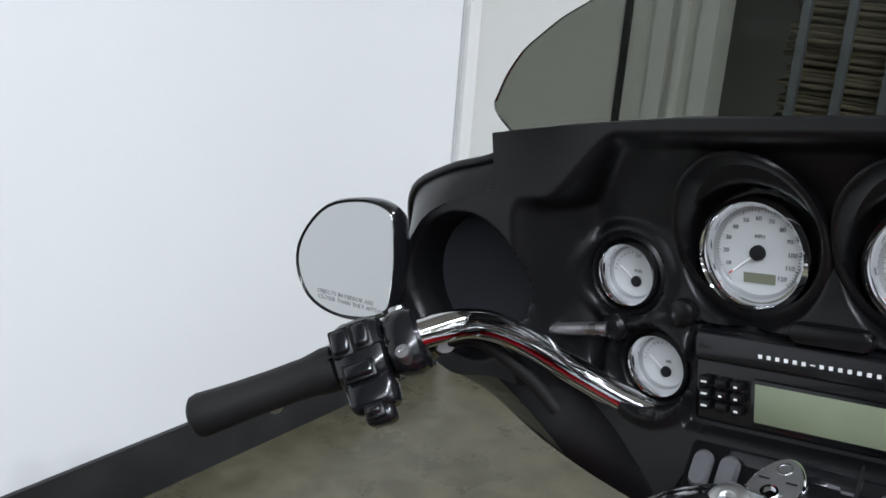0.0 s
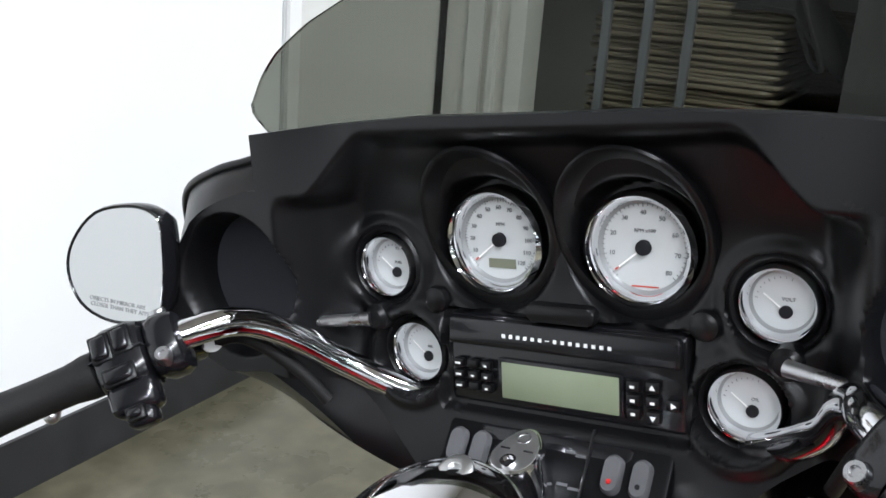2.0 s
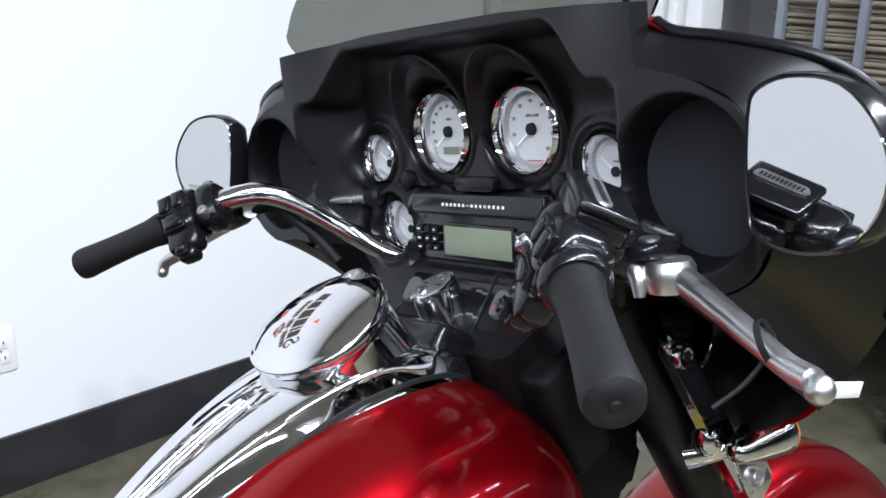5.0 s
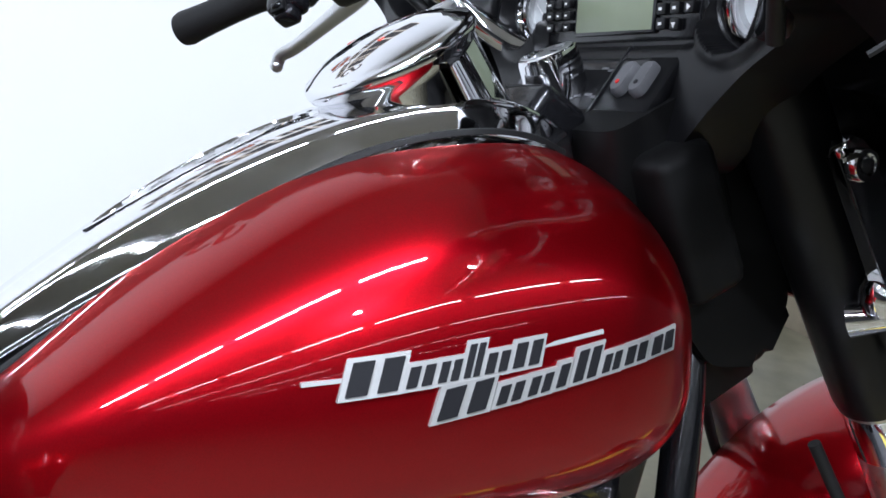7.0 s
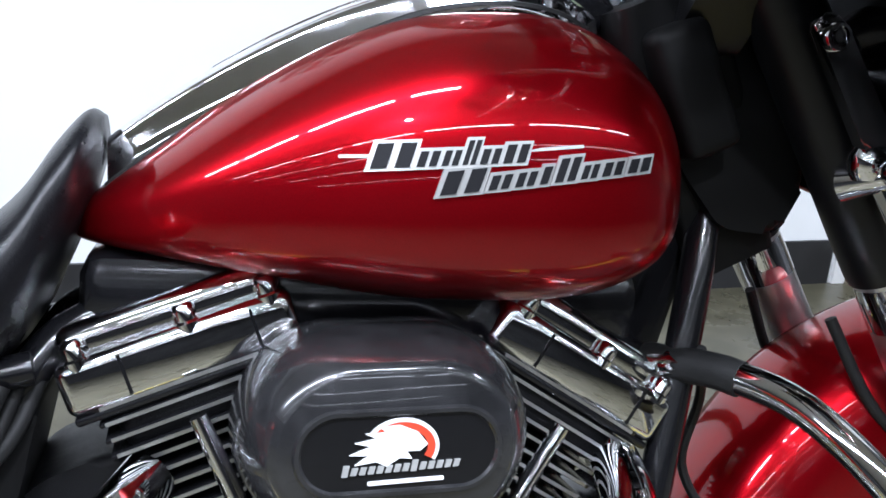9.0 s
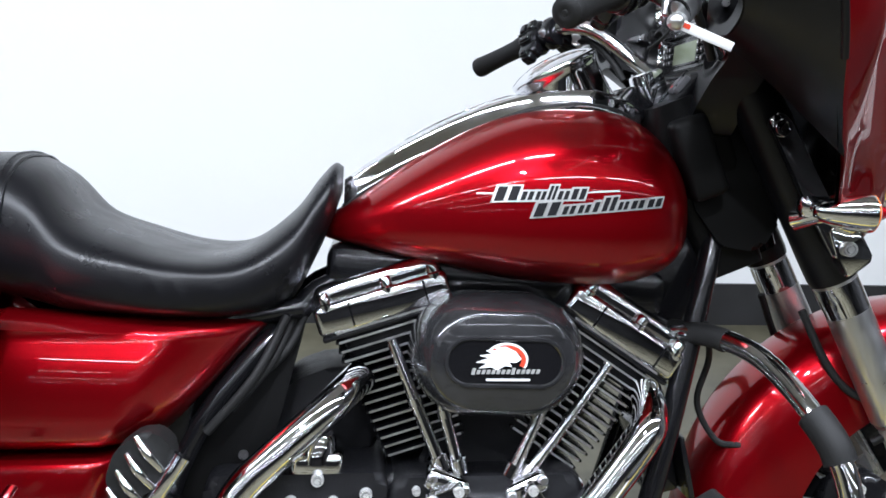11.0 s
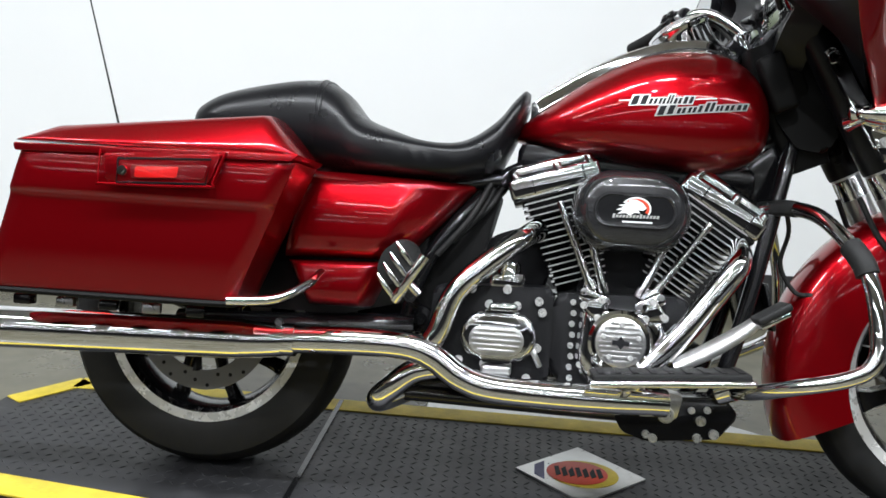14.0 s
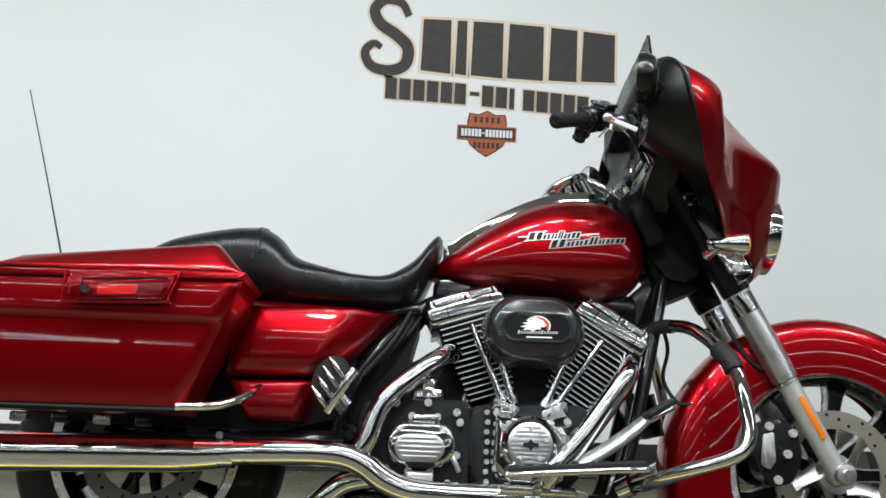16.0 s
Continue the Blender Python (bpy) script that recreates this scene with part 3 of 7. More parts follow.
def saddlebag(s):
    sec = spline([(-0.21, 0.655), (-0.30, 0.655), (-0.392, 0.655), (-0.404, 0.648), (-0.407, 0.63), (-0.406, 0.585), (-0.404, 0.574), (-0.397, 0.566), (-0.394, 0.54), (-0.389, 0.46), (-0.379, 0.402), (-0.370, 0.386), (-0.35, 0.380), (-0.27, 0.378), (-0.215, 0.385), (-0.205, 0.42), (-0.205, 0.60), (-0.21, 0.655)], 3)[:-1]
    bm = hull(sec, lambda z: (-0.272 - 0.073 * (0.645 - z) / 0.273, 0.252 - 0.102 * (0.655 - z) / 0.255))
    bag = part("saddlebag", flip(bm) if s > 0 else bm, RED, bike, "hard red saddlebag with hinged lid", 50)
    sec = spline([(-0.205, 0.664), (-0.30, 0.664), (-0.40, 0.664), (-0.410, 0.668), (-0.411, 0.676), (-0.404, 0.690), (-0.385, 0.720), (-0.368, 0.738), (-0.345, 0.744), (-0.28, 0.746), (-0.22, 0.742), (-0.205, 0.72), (-0.205, 0.664)], 3)[:-1]
    bm = hull(sec, lambda z: (-0.282 + 0.06 * (z - 0.664) / 0.08, 0.258 - 0.068 * (z - 0.664) / 0.075))
    for v in bm.verts:
        v.co.z -= max(0.0, (v.co.z - 0.664) / 0.08) * 0.045 * max(0.0, (0.19 - v.co.x) / 0.41)
    lid = part("lid", flip(bm) if s > 0 else bm, RED, bag, "", 50)
    bm = plate(rounded([(0.262, 0.668), (0.246, 0.655), (-0.274, 0.644), (-0.278, 0.658)], 0.004), -0.4145, -0.198, 0.003)
    part("lid_edge", flip(bm) if s > 0 else bm, RED, bag)
    if s < 0:
        latch = part("latch", plate(rounded([(-0.100, 0.650), (0.122, 0.661), (0.102, 0.604), (-0.093, 0.596)], 0.01), -0.425, -0.40, 0.006), RED, bag, "red latch plate with lock")
        part("latch_recess", plate(rounded([(-0.045, 0.630), (0.098, 0.637), (0.092, 0.611), (-0.043, 0.604)], 0.005), -0.4265, -0.42, 0.001), DARKRED, latch)
        part("latch_border", sweep([(-0.07, -0.4255, 0.640), (0.104, -0.4255, 0.648), (0.096, -0.4255, 0.603), (-0.07, -0.4255, 0.596), (-0.07, -0.4255, 0.640)], 0.0022, 6, 1), GLOSSBLACK, latch)
        part("reflector", plate(rounded([(-0.036, 0.627), (0.045, 0.631), (0.042, 0.611), (-0.036, 0.607)], 0.003), -0.4285, -0.425, 0.001), REDLENS, latch)
        part("lock", lathe([(0, 0.006), (0.004, 0.006), (0.0045, 0.004), (0.009, 0.004), (0.010, 0)], (-0.060, -0.425, 0.618), "y", 20), CHROME, latch)
        part("hinge_strap", sweep([(-0.108, -0.418, 0.655), (-0.106, -0.424, 0.60), (-0.09, -0.424, 0.592), (0.098, -0.424, 0.598), (0.108, -0.424, 0.606), (0.128, -0.418, 0.664)], 0.003, 8, 3), RED, latch)
    bm = sweep([(-0.338, -0.366, 0.381), (-0.10, -0.372, 0.382), (0.10, -0.372, 0.384), (0.15, -0.370, 0.386)], 0.0065, 8, 4)
    part("bottom_trim", flip(bm) if s > 0 else bm, DULLBLACK, bag, "dark metal strip along the bag's lower edge")
    bm = sweep([(0.135, -0.38, 0.392), (0.22, -0.36, 0.40), (0.27, -0.30, 0.43), (0.28, -0.24, 0.45)], 0.009, 10, 5)
    part("guard_rail", flip(bm) if s > 0 else bm, CHROME, bag, "chrome bag guard")
    for k in range(5):
        bm = box((0.035, 0.03, 0.02), pose(-0.28 + k * 0.085, -0.33, 0.362, 0, 0, 5 * k), 0.004)
        part("bracket", flip(bm) if s > 0 else bm, STEEL if k % 2 else GLOSSBLACK, bag)
    return bag


saddlebag(-1)
saddlebag(1)

# side covers, rear fender
step_to = lambda a, b, v: (lambda t: t * t * (3 - 2 * t))(max(0.0, min(1.0, (v - a) / (b - a))))


def patch(c, bulge, depth, n=24):
    """A bulged panel on four (x, z) corners (rear bottom, front bottom, front top, rear top); bulge(u, v) gives its outer y."""
    bm = bmesh.new()
    rows = []
    for i in range(n + 1):
        u = i / n
        col = []
        for j in range(n + 1):
            v = j / n
            x = (c[0][0] * (1 - u) + c[1][0] * u) * (1 - v) + (c[3][0] * (1 - u) + c[2][0] * u) * v
            z = (c[0][1] * (1 - u) + c[1][1] * u) * (1 - v) + (c[3][1] * (1 - u) + c[2][1] * u) * v
            e = min(u, 1 - u, v, 1 - v)
            col.append(bm.verts.new((x, bulge(u, v) + 0.016 * max(0.0, 1 - e / 0.10) ** 2, z)))
        rows.append(col)
    for a, b in zip(rows, rows[1:]):
        for j in range(n):
            bm.faces.new((a[j], b[j], b[j + 1], a[j + 1]))
    rim = [r[-1] for r in rows] + rows[-1][::-1][1:] + [r[0] for r in rows][::-1][1:] + rows[0][1:-1]
    back = [bm.verts.new((v.co.x, v.co.y + depth, v.co.z)) for v in rim]
    for k in range(len(rim)):
        j = (k + 1) % len(rim)
        bm.faces.new((rim[k], rim[j], back[j], back[k]))
    return bm


for s in (-1, 1):
    bm = patch([(0.188, 0.476), (0.432, 0.484), (0.580, 0.650), (0.232, 0.656)], lambda u, v: -0.212 + 0.034 * (max(0.0, v - 0.45) / 0.55) ** 2.2 + 0.026 * (max(0.0, 0.30 - v) / 0.30) ** 2 + 0.058 * (max(0.0, u - 0.70 - 0.04 * math.sin(6 * v)) / 0.30) ** 1.2 - 0.010 * step_to(0.86, 0.92, v) * (1 - u), 0.06)
    cover = part("side_cover", flip(bm) if s > 0 else bm, RED, bike, "candy red side cover", 45)
    bm = patch([(0.246, 0.382), (0.372, 0.382), (0.412, 0.478), (0.200, 0.470)], lambda u, v: -0.206 + 0.006 * (max(0.0, v - 0.45) / 0.55) ** 2 + 0.018 * (max(0.0, 0.4 - v) / 0.4) ** 2 + 0.045 * (max(0.0, u - 0.78) / 0.22) ** 1.5, 0.06)
    part("lower_panel", flip(bm) if s > 0 else bm, RED, cover, "", 45)


def fender(cx, cz, a0, a1, r0, r1, hw, skirt0, skirt1, steps=40):
    rings = []
    for k in range(steps + 1):
        f = k / steps
        a = radians(a0 + (a1 - a0) * f)
        ro, sk = r0 + (r1 - r0) * f, skirt0 + (skirt1 - skirt0) * f
        d, c = Vector((math.cos(a), 0, math.sin(a))), Vector((cx, 0, cz))
        sec = []
        for y, r in ((1, ro - sk), (1.03, ro - sk * 0.45), (0.95, ro - 0.035), (0.8, ro - 0.014), (0.5, ro - 0.003), (0, ro), (-0.5, ro - 0.003), (-0.8, ro - 0.014), (-0.95, ro - 0.035), (-1.03, ro - sk * 0.45), (-1, ro - sk)):
            sec.append(c + d * r + Vector((0, hw * y, 0)))
        for y, r in ((-0.97, ro - sk), (-0.95, ro - 0.05), (-0.7, ro - 0.02), (0, ro - 0.006), (0.7, ro - 0.02), (0.95, ro - 0.05), (0.97, ro - sk)):
            sec.append(c + d * r + Vector((0, hw * y, 0)))
        rings.append(sec)
    return loft(rings)


part("rear_fender", fender(0, 0.318, 20, 160, 0.375, 0.40, 0.115, 0.10, 0.12), RED, bike, "red rear fender", 50)
front_fender = fpart("front_fender", fender(1.614, 0.322, 8, 204, 0.352, 0.405, 0.092, 0.138, 0.15, 56), RED, bike, "candy red wrap-around front fender", 50)


# wheels
def wheel(cx, cz, hw, rt, rr, front):
    put = fpart if front else part
    w = empty("front_wheel" if front else "rear_wheel", bike)
    at = (cx, 0, cz)
    prof = []
    for k in range(21):
        a = -1.25 + 2.5 * k / 20
        prof.append((rt - (rt - rr - 0.012) * 0.9 * (1 - math.cos(a) ** 0.75) * 0.85, hw * math.sin(a) / math.sin(1.25)))
    prof = [(rr + 0.004, -hw * 0.82)] + [(rr + 0.03, -hw * 0.97)] + prof[2:-2] + [(rr + 0.03, hw * 0.97), (rr + 0.004, hw * 0.82)]
    tyre = put("tyre", lathe(prof, at, "y", 72), RUBBER, w, "black road tyre")
    rimw = hw * 0.82
    prof = [(rr + 0.006, -rimw), (rr + 0.008, -rimw - 0.004), (rr - 0.012, -rimw - 0.003), (rr - 0.02, -rimw + 0.012), (rr - 0.028, -rimw * 0.4), (rr - 0.028, rimw * 0.4), (rr - 0.02, rimw - 0.012), (rr - 0.012, rimw + 0.003), (rr + 0.008, rimw + 0.004), (rr + 0.006, rimw)]
    rim = put("rim", lathe(prof[2:-2], at, "y", 72), GLOSSBLACK, w, "dark cast rim")
    for side in (prof[:4], prof[-4:]):
        put("rim_lip", lathe(side, at, "y", 72), RIMSILVER, rim, "machined silver rim edge")
    for k in range(9):
        a = k * math.tau / 9
        d = Vector((math.cos(a), 0, math.sin(a)))
        e = Vector((math.cos(a + 0.12), 0, math.sin(a + 0.12)))
        c = Vector(at)
        if front:
            turn = Matrix.Translation(c) @ Matrix.Rotation(-a, 4, "Y")
            blade = lambda g, y: plate([(0.045, -0.016 - g), (0.11, -0.011 - g), (rr - 0.05, -0.013 - g), (rr - 0.016, -0.030 - g), (rr - 0.016, 0.030 + g), (rr - 0.05, 0.015 + g), (0.11, 0.012 + g), (0.045, 0.016 + g)], -y, y, 0.003, 2, m=turn)
            spoke = put("spoke", blade(0.0, 0.019), GLOSSBLACK, w, "black cast spoke with machined edges")
            put("machined_edge", blade(0.0035, 0.0165), RIMSILVER, spoke)
            continue
        bm = sweep([c + d * 0.04, c + d * 0.11, c + e * (rr - 0.04), c + e * (rr - 0.02)], [0.020, 0.015, 0.018, 0.028], 10, 3, 0.7)
        put("spoke", bm, SATIN if front else GLOSSBLACK, w)
    put("hub", lathe([(0, 0.075), (0.03, 0.075), (0.036, 0.05), (0.05, 0.045), (0.055, 0.02), (0.055, -0.02), (0.05, -0.045), (0.03, -0.075), (0, -0.075)], at, "y", 32), GLOSSBLACK, w)
    # drilled brake discs
    for s in ((1, -1) if front else (1,)):
        y0 = s * (0.075 if front else 0.085)
        bm = bmesh.new()
        n, r_in, r_out = 60, 0.105, 0.148
        for side in (0.0025, -0.0025):
            ra = [bm.verts.new((cx + r_in * math.cos(k * math.tau / n), -y0 - side, cz + r_in * math.sin(k * math.tau / n))) for k in range(n)]
            rb = [bm.verts.new((cx + r_out * math.cos(k * math.tau / n), -y0 - side, cz + r_out * math.sin(k * math.tau / n))) for k in range(n)]
            for k in range(n):
                bm.faces.new((ra[k], ra[(k + 1) % n], rb[(k + 1) % n], rb[k]))
            if side > 0:
                keep = (ra, rb)
        for one, two in zip(keep, (ra, rb)):
            for k in range(n):
                bm.faces.new((one[k], one[(k + 1) % n], two[(k + 1) % n], two[k]))
        disc = put("brake_disc", bm, DISCWARM if front else DISCDARK, w, "drilled steel brake disc")
        bm = bmesh.new()
        for k in range(30):
            a, r = k * math.tau / 30, (0.118, 0.128, 0.138)[k % 3]
            lathe([(0, 0.0005), (0.0042, 0.0005), (0.0042, 0)], (cx + r * math.cos(a), -y0 - s * 0.0026 if s > 0 else -y0 + 0.0026, cz + r * math.sin(a)), "y", 10, bm=bm)
        tagged(put("disc_holes", bm, INK, disc), kind="stuff")
        bm = bmesh.new()
        for k in range(5):
            a = k * math.tau / 5 + 0.3
            sweep([(cx + 0.035 * math.cos(a), -y0, cz + 0.035 * math.sin(a)), (cx + 0.075 * math.cos(a + 0.5), -y0, cz + 0.075 * math.sin(a + 0.5)), (cx + 0.108 * math.cos(a + 0.55), -y0, cz + 0.108 * math.sin(a + 0.55))], [0.026, 0.018, 0.026] if front else [0.012, 0.008, 0.012], 10, 3, 0.2 if front else 0.5, bm=bm)
        lathe([(0.028, 0.012), (0.045, 0.012), (0.048, 0), (0.028, 0)], (cx, -y0, cz), "y", 28, bm=bm)
        put("disc_carrier", bm, SATIN if front else GLOSSBLACK, disc)
    return w


wheel(0.0, 0.318, 0.088, 0.318, 0.212, False)
wheel(1.614, 0.322, 0.064, 0.322, 0.240, True)


# black frame, battery box and swingarm pivot between the side cover and the engine
box_shape = rounded([(0.36, 0.345), (0.50, 0.330), (0.560, 0.400), (0.592, 0.500), (0.625, 0.640), (0.40, 0.650)], 0.015)
battery = part("battery_box", plate(box_shape, -0.10, 0.10, 0.012, 3), DULLBLACK, bike, "dull black battery box behind the side cover")
for x, z, r in ((0.545, 0.455, 0.007), (0.520, 0.395, 0.006), (0.585, 0.600, 0.006)):
    part("bolt", bolt((x, -0.100, z), r, 0.005), STEEL, battery)
part("swingarm_pivot", lathe([(0, 0.012), (0.012, 0.012), (0.014, 0.008), (0.026, 0.006), (0.030, 0.0), (0.030, -0.02)], (0.470, -0.100, 0.362), "y", 28), GLOSSBLACK, battery)

# fork legs, covers and axle
def fork_leg(s):
    y = s * 0.118
    top, mid, low = (1.245, y, 0.985), (1.398, y, 0.708), (1.604, y, 0.322)
    lerp = lambda a, b, t: tuple(p + (q - p) * t for p, q in zip(a, b))
    d = Vector(low) - Vector(mid)
    fork = fpart("fork_leg", sweep([lerp(top, mid, 0.84), lerp(mid, low, 0.02), lerp(mid, low, 0.45), lerp(mid, low, 0.47), lerp(mid, low, 0.97), low], [0.032, 0.032, 0.031, 0.0215, 0.021, 0.020], 24, 3), SATIN, bike, "satin silver fork leg with cast slider")
    fpart("slider", sweep([lerp(mid, low, 0.335), lerp(mid, low, 0.34), lerp(mid, low, 0.9), lerp(mid, low, 1.04)], [0.024, 0.0255, 0.0235, 0.0225], 24, 3), SLIDER, fork)
    fpart("fork_cover", sweep([(top[0] - 0.02, y, top[2] + 0.03), top, lerp(top, mid, 0.5), lerp(top, mid, 0.87), lerp(top, mid, 0.88)], [0.034, 0.036, 0.036, 0.036, 0.030], 24, 3), FAIRING, fork, "black fork cover")
    bm = sweep([lerp(mid, low, -0.06), lerp(mid, low, -0.02), lerp(mid, low, 0.05)], [0.0325, 0.033, 0.0325], 24, 3)
    fpart("trim_band", bm, CHROME, fork)
    bm = plate(stadium(0, 0, 0.055, 0.007), -0.003, 0.003, 0.001, m=Matrix.Translation((1.541, y + s * 0.0235, 0.447)) @ Matrix.Rotation(math.atan2(d.x, d.z) - math.pi / 2, 4, "Y"))
    fpart("reflector", bm, AMBER, fork, "amber side reflector")
    return fork


for s in (-1, 1):
    leg = fork_leg(s)
    bm = lathe([(0, 0.03), (0.010, 0.03), (0.011, 0.02), (0.022, 0.018), (0.026, 0.0), (0.026, -0.04), (0, -0.04)], (1.612, -0.130, 0.322), "y", 28)
    fpart("axle_clamp", flip(bm) if s > 0 else bm, SATIN, leg)
    # brake caliper
    cal = [(1.425, 0.430), (1.465, 0.450), (1.510, 0.424), (1.522, 0.36), (1.500, 0.302), (1.465, 0.285), (1.425, 0.308), (1.408, 0.36)]
    bm = plate(rounded(cal, 0.02), -0.125, -0.06, 0.012, 3)
    caliper = fpart("brake_caliper", flip(bm) if s > 0 else bm, GLOSSBLACK, bike, "black brake caliper with silver insert")
    bm = plate(rounded([(1.430, 0.405), (1.456, 0.412), (1.458, 0.345), (1.444, 0.325), (1.424, 0.336)], 0.006), -0.129, -0.12, 0.002)
    fpart("insert", flip(bm) if s > 0 else bm, SATIN, caliper)
    for x, z in ((1.486, 0.362), (1.462, 0.303), (1.446, 0.424), (1.500, 0.410)):
        bm = bolt((x, -0.125, z), 0.010, 0.008)
        fpart("bolt", flip(bm) if s > 0 else bm, ZINC, caliper)
    bm = sweep([(1.47, -0.11, 0.49), (1.50, -0.125, 0.52), (1.49, -0.12, 0.55), (1.44, -0.10, 0.56), (1.40, -0.09, 0.60), (1.36, -0.075, 0.68)], 0.006, 10, 5)
    fpart("brake_hose", flip(bm) if s > 0 else bm, RUBBER, caliper)


# batwing fairing
def lut(table):
    xs, ys = zip(*table)
    return lambda v: float(np.interp(v, xs, ys))


def soft(table, width):
    """A table read with its corners rounded over the given width."""
    xs, ys = zip(*table)
    fine = np.arange(xs[0] - 4 * width, xs[-1] + 4 * width, width / 24)
    raw = np.interp(fine, xs, ys)
    bell = np.exp(-0.5 * (np.arange(-60, 61) / 16.0) ** 2)
    smooth = np.convolve(raw, bell / bell.sum(), mode="same")
    smooth[:61], smooth[-61:] = raw[:61], raw[-61:]
    return lambda v: float(np.interp(v, fine, smooth))


BLOCK = 0.262
wing_top = soft([(0.25, 1.220), (0.275, 1.217), (0.31, 1.208), (0.350, 1.188), (0.372, 1.156), (0.385, 1.110)], 0.006)
block_top = lut([(0, 1.277), (0.10, 1.277), (0.20, 1.272), (0.262, 1.267)])
bot_in = soft([(0, 0.93), (0.10, 0.93), (0.135, 0.975), (0.17, 1.01), (0.22, 1.045), (0.27, 1.052), (0.32, 1.045), (0.355, 1.060), (0.385, 1.10)], 0.010)
base_x = soft([(0.93, 1.15), (1.0, 1.162), (1.035, 1.172), (1.10, 1.182), (1.13, 1.192), (1.19, 1.194), (1.22, 1.184), (1.245, 1.168), (1.262, 1.160), (1.277, 1.156)], 0.012)
step = lambda a, b, v: (lambda t: t * t * (3 - 2 * t))(max(0.0, min(1.0, (v - a) / (b - a))))
GAUGES = [(0.064, 1.168, 0.046), (-0.064, 1.168, 0.046), (0.173, 1.142, 0.029), (-0.169, 1.136, 0.029), (0.145, 1.066, 0.029), (-0.145, 1.058, 0.029)]
SPEAKER = (0.300, 1.130)


def dash_x(y, z):
    a = abs(y)
    x = base_x(z)
    # the pods of the speakers stand nearer to the rider
    x += (1.123 - x) * step(0.198, 0.246, a)
    x -= 0.012 * step(0.36, 0.385, a)
    # proud block across the top of the dash, with an S-shaped lower edge
    ledge = 1.265 - 0.054 * step(0.148, 0.214, a)
    face = 1.143 - 0.20 * (1.277 - z)
    face += (1.124 - face) * step(0.17, BLOCK, a)
    x += (face - x) * step(ledge - 0.015, ledge + 0.004, z)
    # speaker bowls
    d = math.hypot((a - SPEAKER[0]) / 0.066, (z - SPEAKER[1]) / 0.067)
    x += max(0.0, 1.186 - x) * (1 - step(0.82, 1.02, d))
    # wells of the gauges
    for gy, gz, gr in GAUGES[:2]:
        d = math.hypot(y - gy, z - gz)
        if d < 0.064:
            x += (1.216 - x) * (1 - step(0.050, 0.060, d))
    for gy, gz, gr in GAUGES[2:]:
        d = math.hypot(y - gy, z - gz)
        x -= 0.004 * step(0.050, 0.039, d)
        if d < 0.039:
            x += (1.207 - x) * (1 - step(0.032, 0.037, d))
    # radio recess
    if a < 0.112 and 1.024 < z < 1.112:
        x += 0.010 * step(0.112, 0.108, a) * step(1.024, 1.028, z) * step(1.112, 1.108, z)
    return x


def field(ys, nv, top, bot, fx):
    bm = bmesh.new()
    rows = []
    for y in ys:
        zt, zb = top(abs(y)), bot(abs(y))
        rows.append([bm.verts.new((fx(y, zb + (zt - zb) * j / nv), y, zb + (zt - zb) * j / nv)) for j in range(nv + 1)])
    for a, b in zip(rows, rows[1:]):
        for j in range(nv):
            bm.faces.new((a[j], b[j], b[j + 1], a[j + 1]))
    return bm, rows


ys = [v for v in np.linspace(-0.385, 0.385, 305) if abs(abs(v) - BLOCK) > 0.0018]
bm, rows = bmesh.new(), []
for y in sorted(ys + [-BLOCK - 0.0007, -BLOCK + 0.0007, BLOCK - 0.0007, BLOCK + 0.0007]):
    zb, zm = bot_in(abs(y)), wing_top(max(0.25, abs(y)))
    heights = [zb + (zm - zb) * j / 115 for j in range(116)]
    if abs(y) < BLOCK:
        heights += [zm + (block_top(abs(y)) - zm) * j / 22 for j in range(1, 23)]
    rows.append([bm.verts.new((dash_x(y, z), y, z)) for z in heights])
top_edge = [rows[0][-1]]
for a, b in zip(rows, rows[1:]):
    for j in range(min(len(a), len(b)) - 1):
        bm.faces.new((a[j], b[j], b[j + 1], a[j + 1]))
    top_edge += a[-2:len(b) - 2:-1] if len(a) > len(b) else b[len(a) - 1:-1] if len(b) > len(a) else []
    top_edge.append(b[-1])
# a folded rim round the edge of the dash
rim = top_edge + rows[-1][::-1][1:] + [r[0] for r in rows][::-1][1:] + rows[0][1:-1]
back = [bm.verts.new((v.co.x + (0.022 if v.co.z > 1.215 else 0.07), v.co.y, v.co.z)) for v in rim]
for k in range(len(rim)):
    j = (k + 1) % len(rim)
    bm.faces.new((rim[k], rim[j], back[j], back[k]))
dash = fpart("inner_fairing", bm, FAIRING, bike, "black moulded inner fairing with gauge pods", 50)

# seam of the red shell: across, forward, up
SEAM_TOP = [(0, 1.20, 1.264), (0.20, 1.18, 1.262), (0.262, 1.152, 1.256), (0.285, 1.150, 1.244), (0.333, 1.153, 1.233), (0.372, 1.160, 1.222), (0.404, 1.175, 1.205), (0.426, 1.190, 1.179), (0.438, 1.202, 1.135)]
SEAM_LOW = [(0, 1.44, 0.780), (0.06, 1.42, 0.783), (0.12, 1.38, 0.800), (0.20, 1.345, 0.838), (0.24, 1.325, 0.860), (0.29, 1.300, 0.893), (0.33, 1.275, 0.928), (0.37, 1.248, 0.975), (0.411, 1.226, 1.035), (0.431, 1.212, 1.085), (0.438, 1.203, 1.125)]
top_out, top_x = soft([(a, z) for a, x, z in SEAM_TOP], 0.012), soft([(a, x) for a, x, z in SEAM_TOP], 0.012)
bot_out, bot_x = soft([(a, z) for a, x, z in SEAM_LOW], 0.012), soft([(a, x) for a, x, z in SEAM_LOW], 0.012)
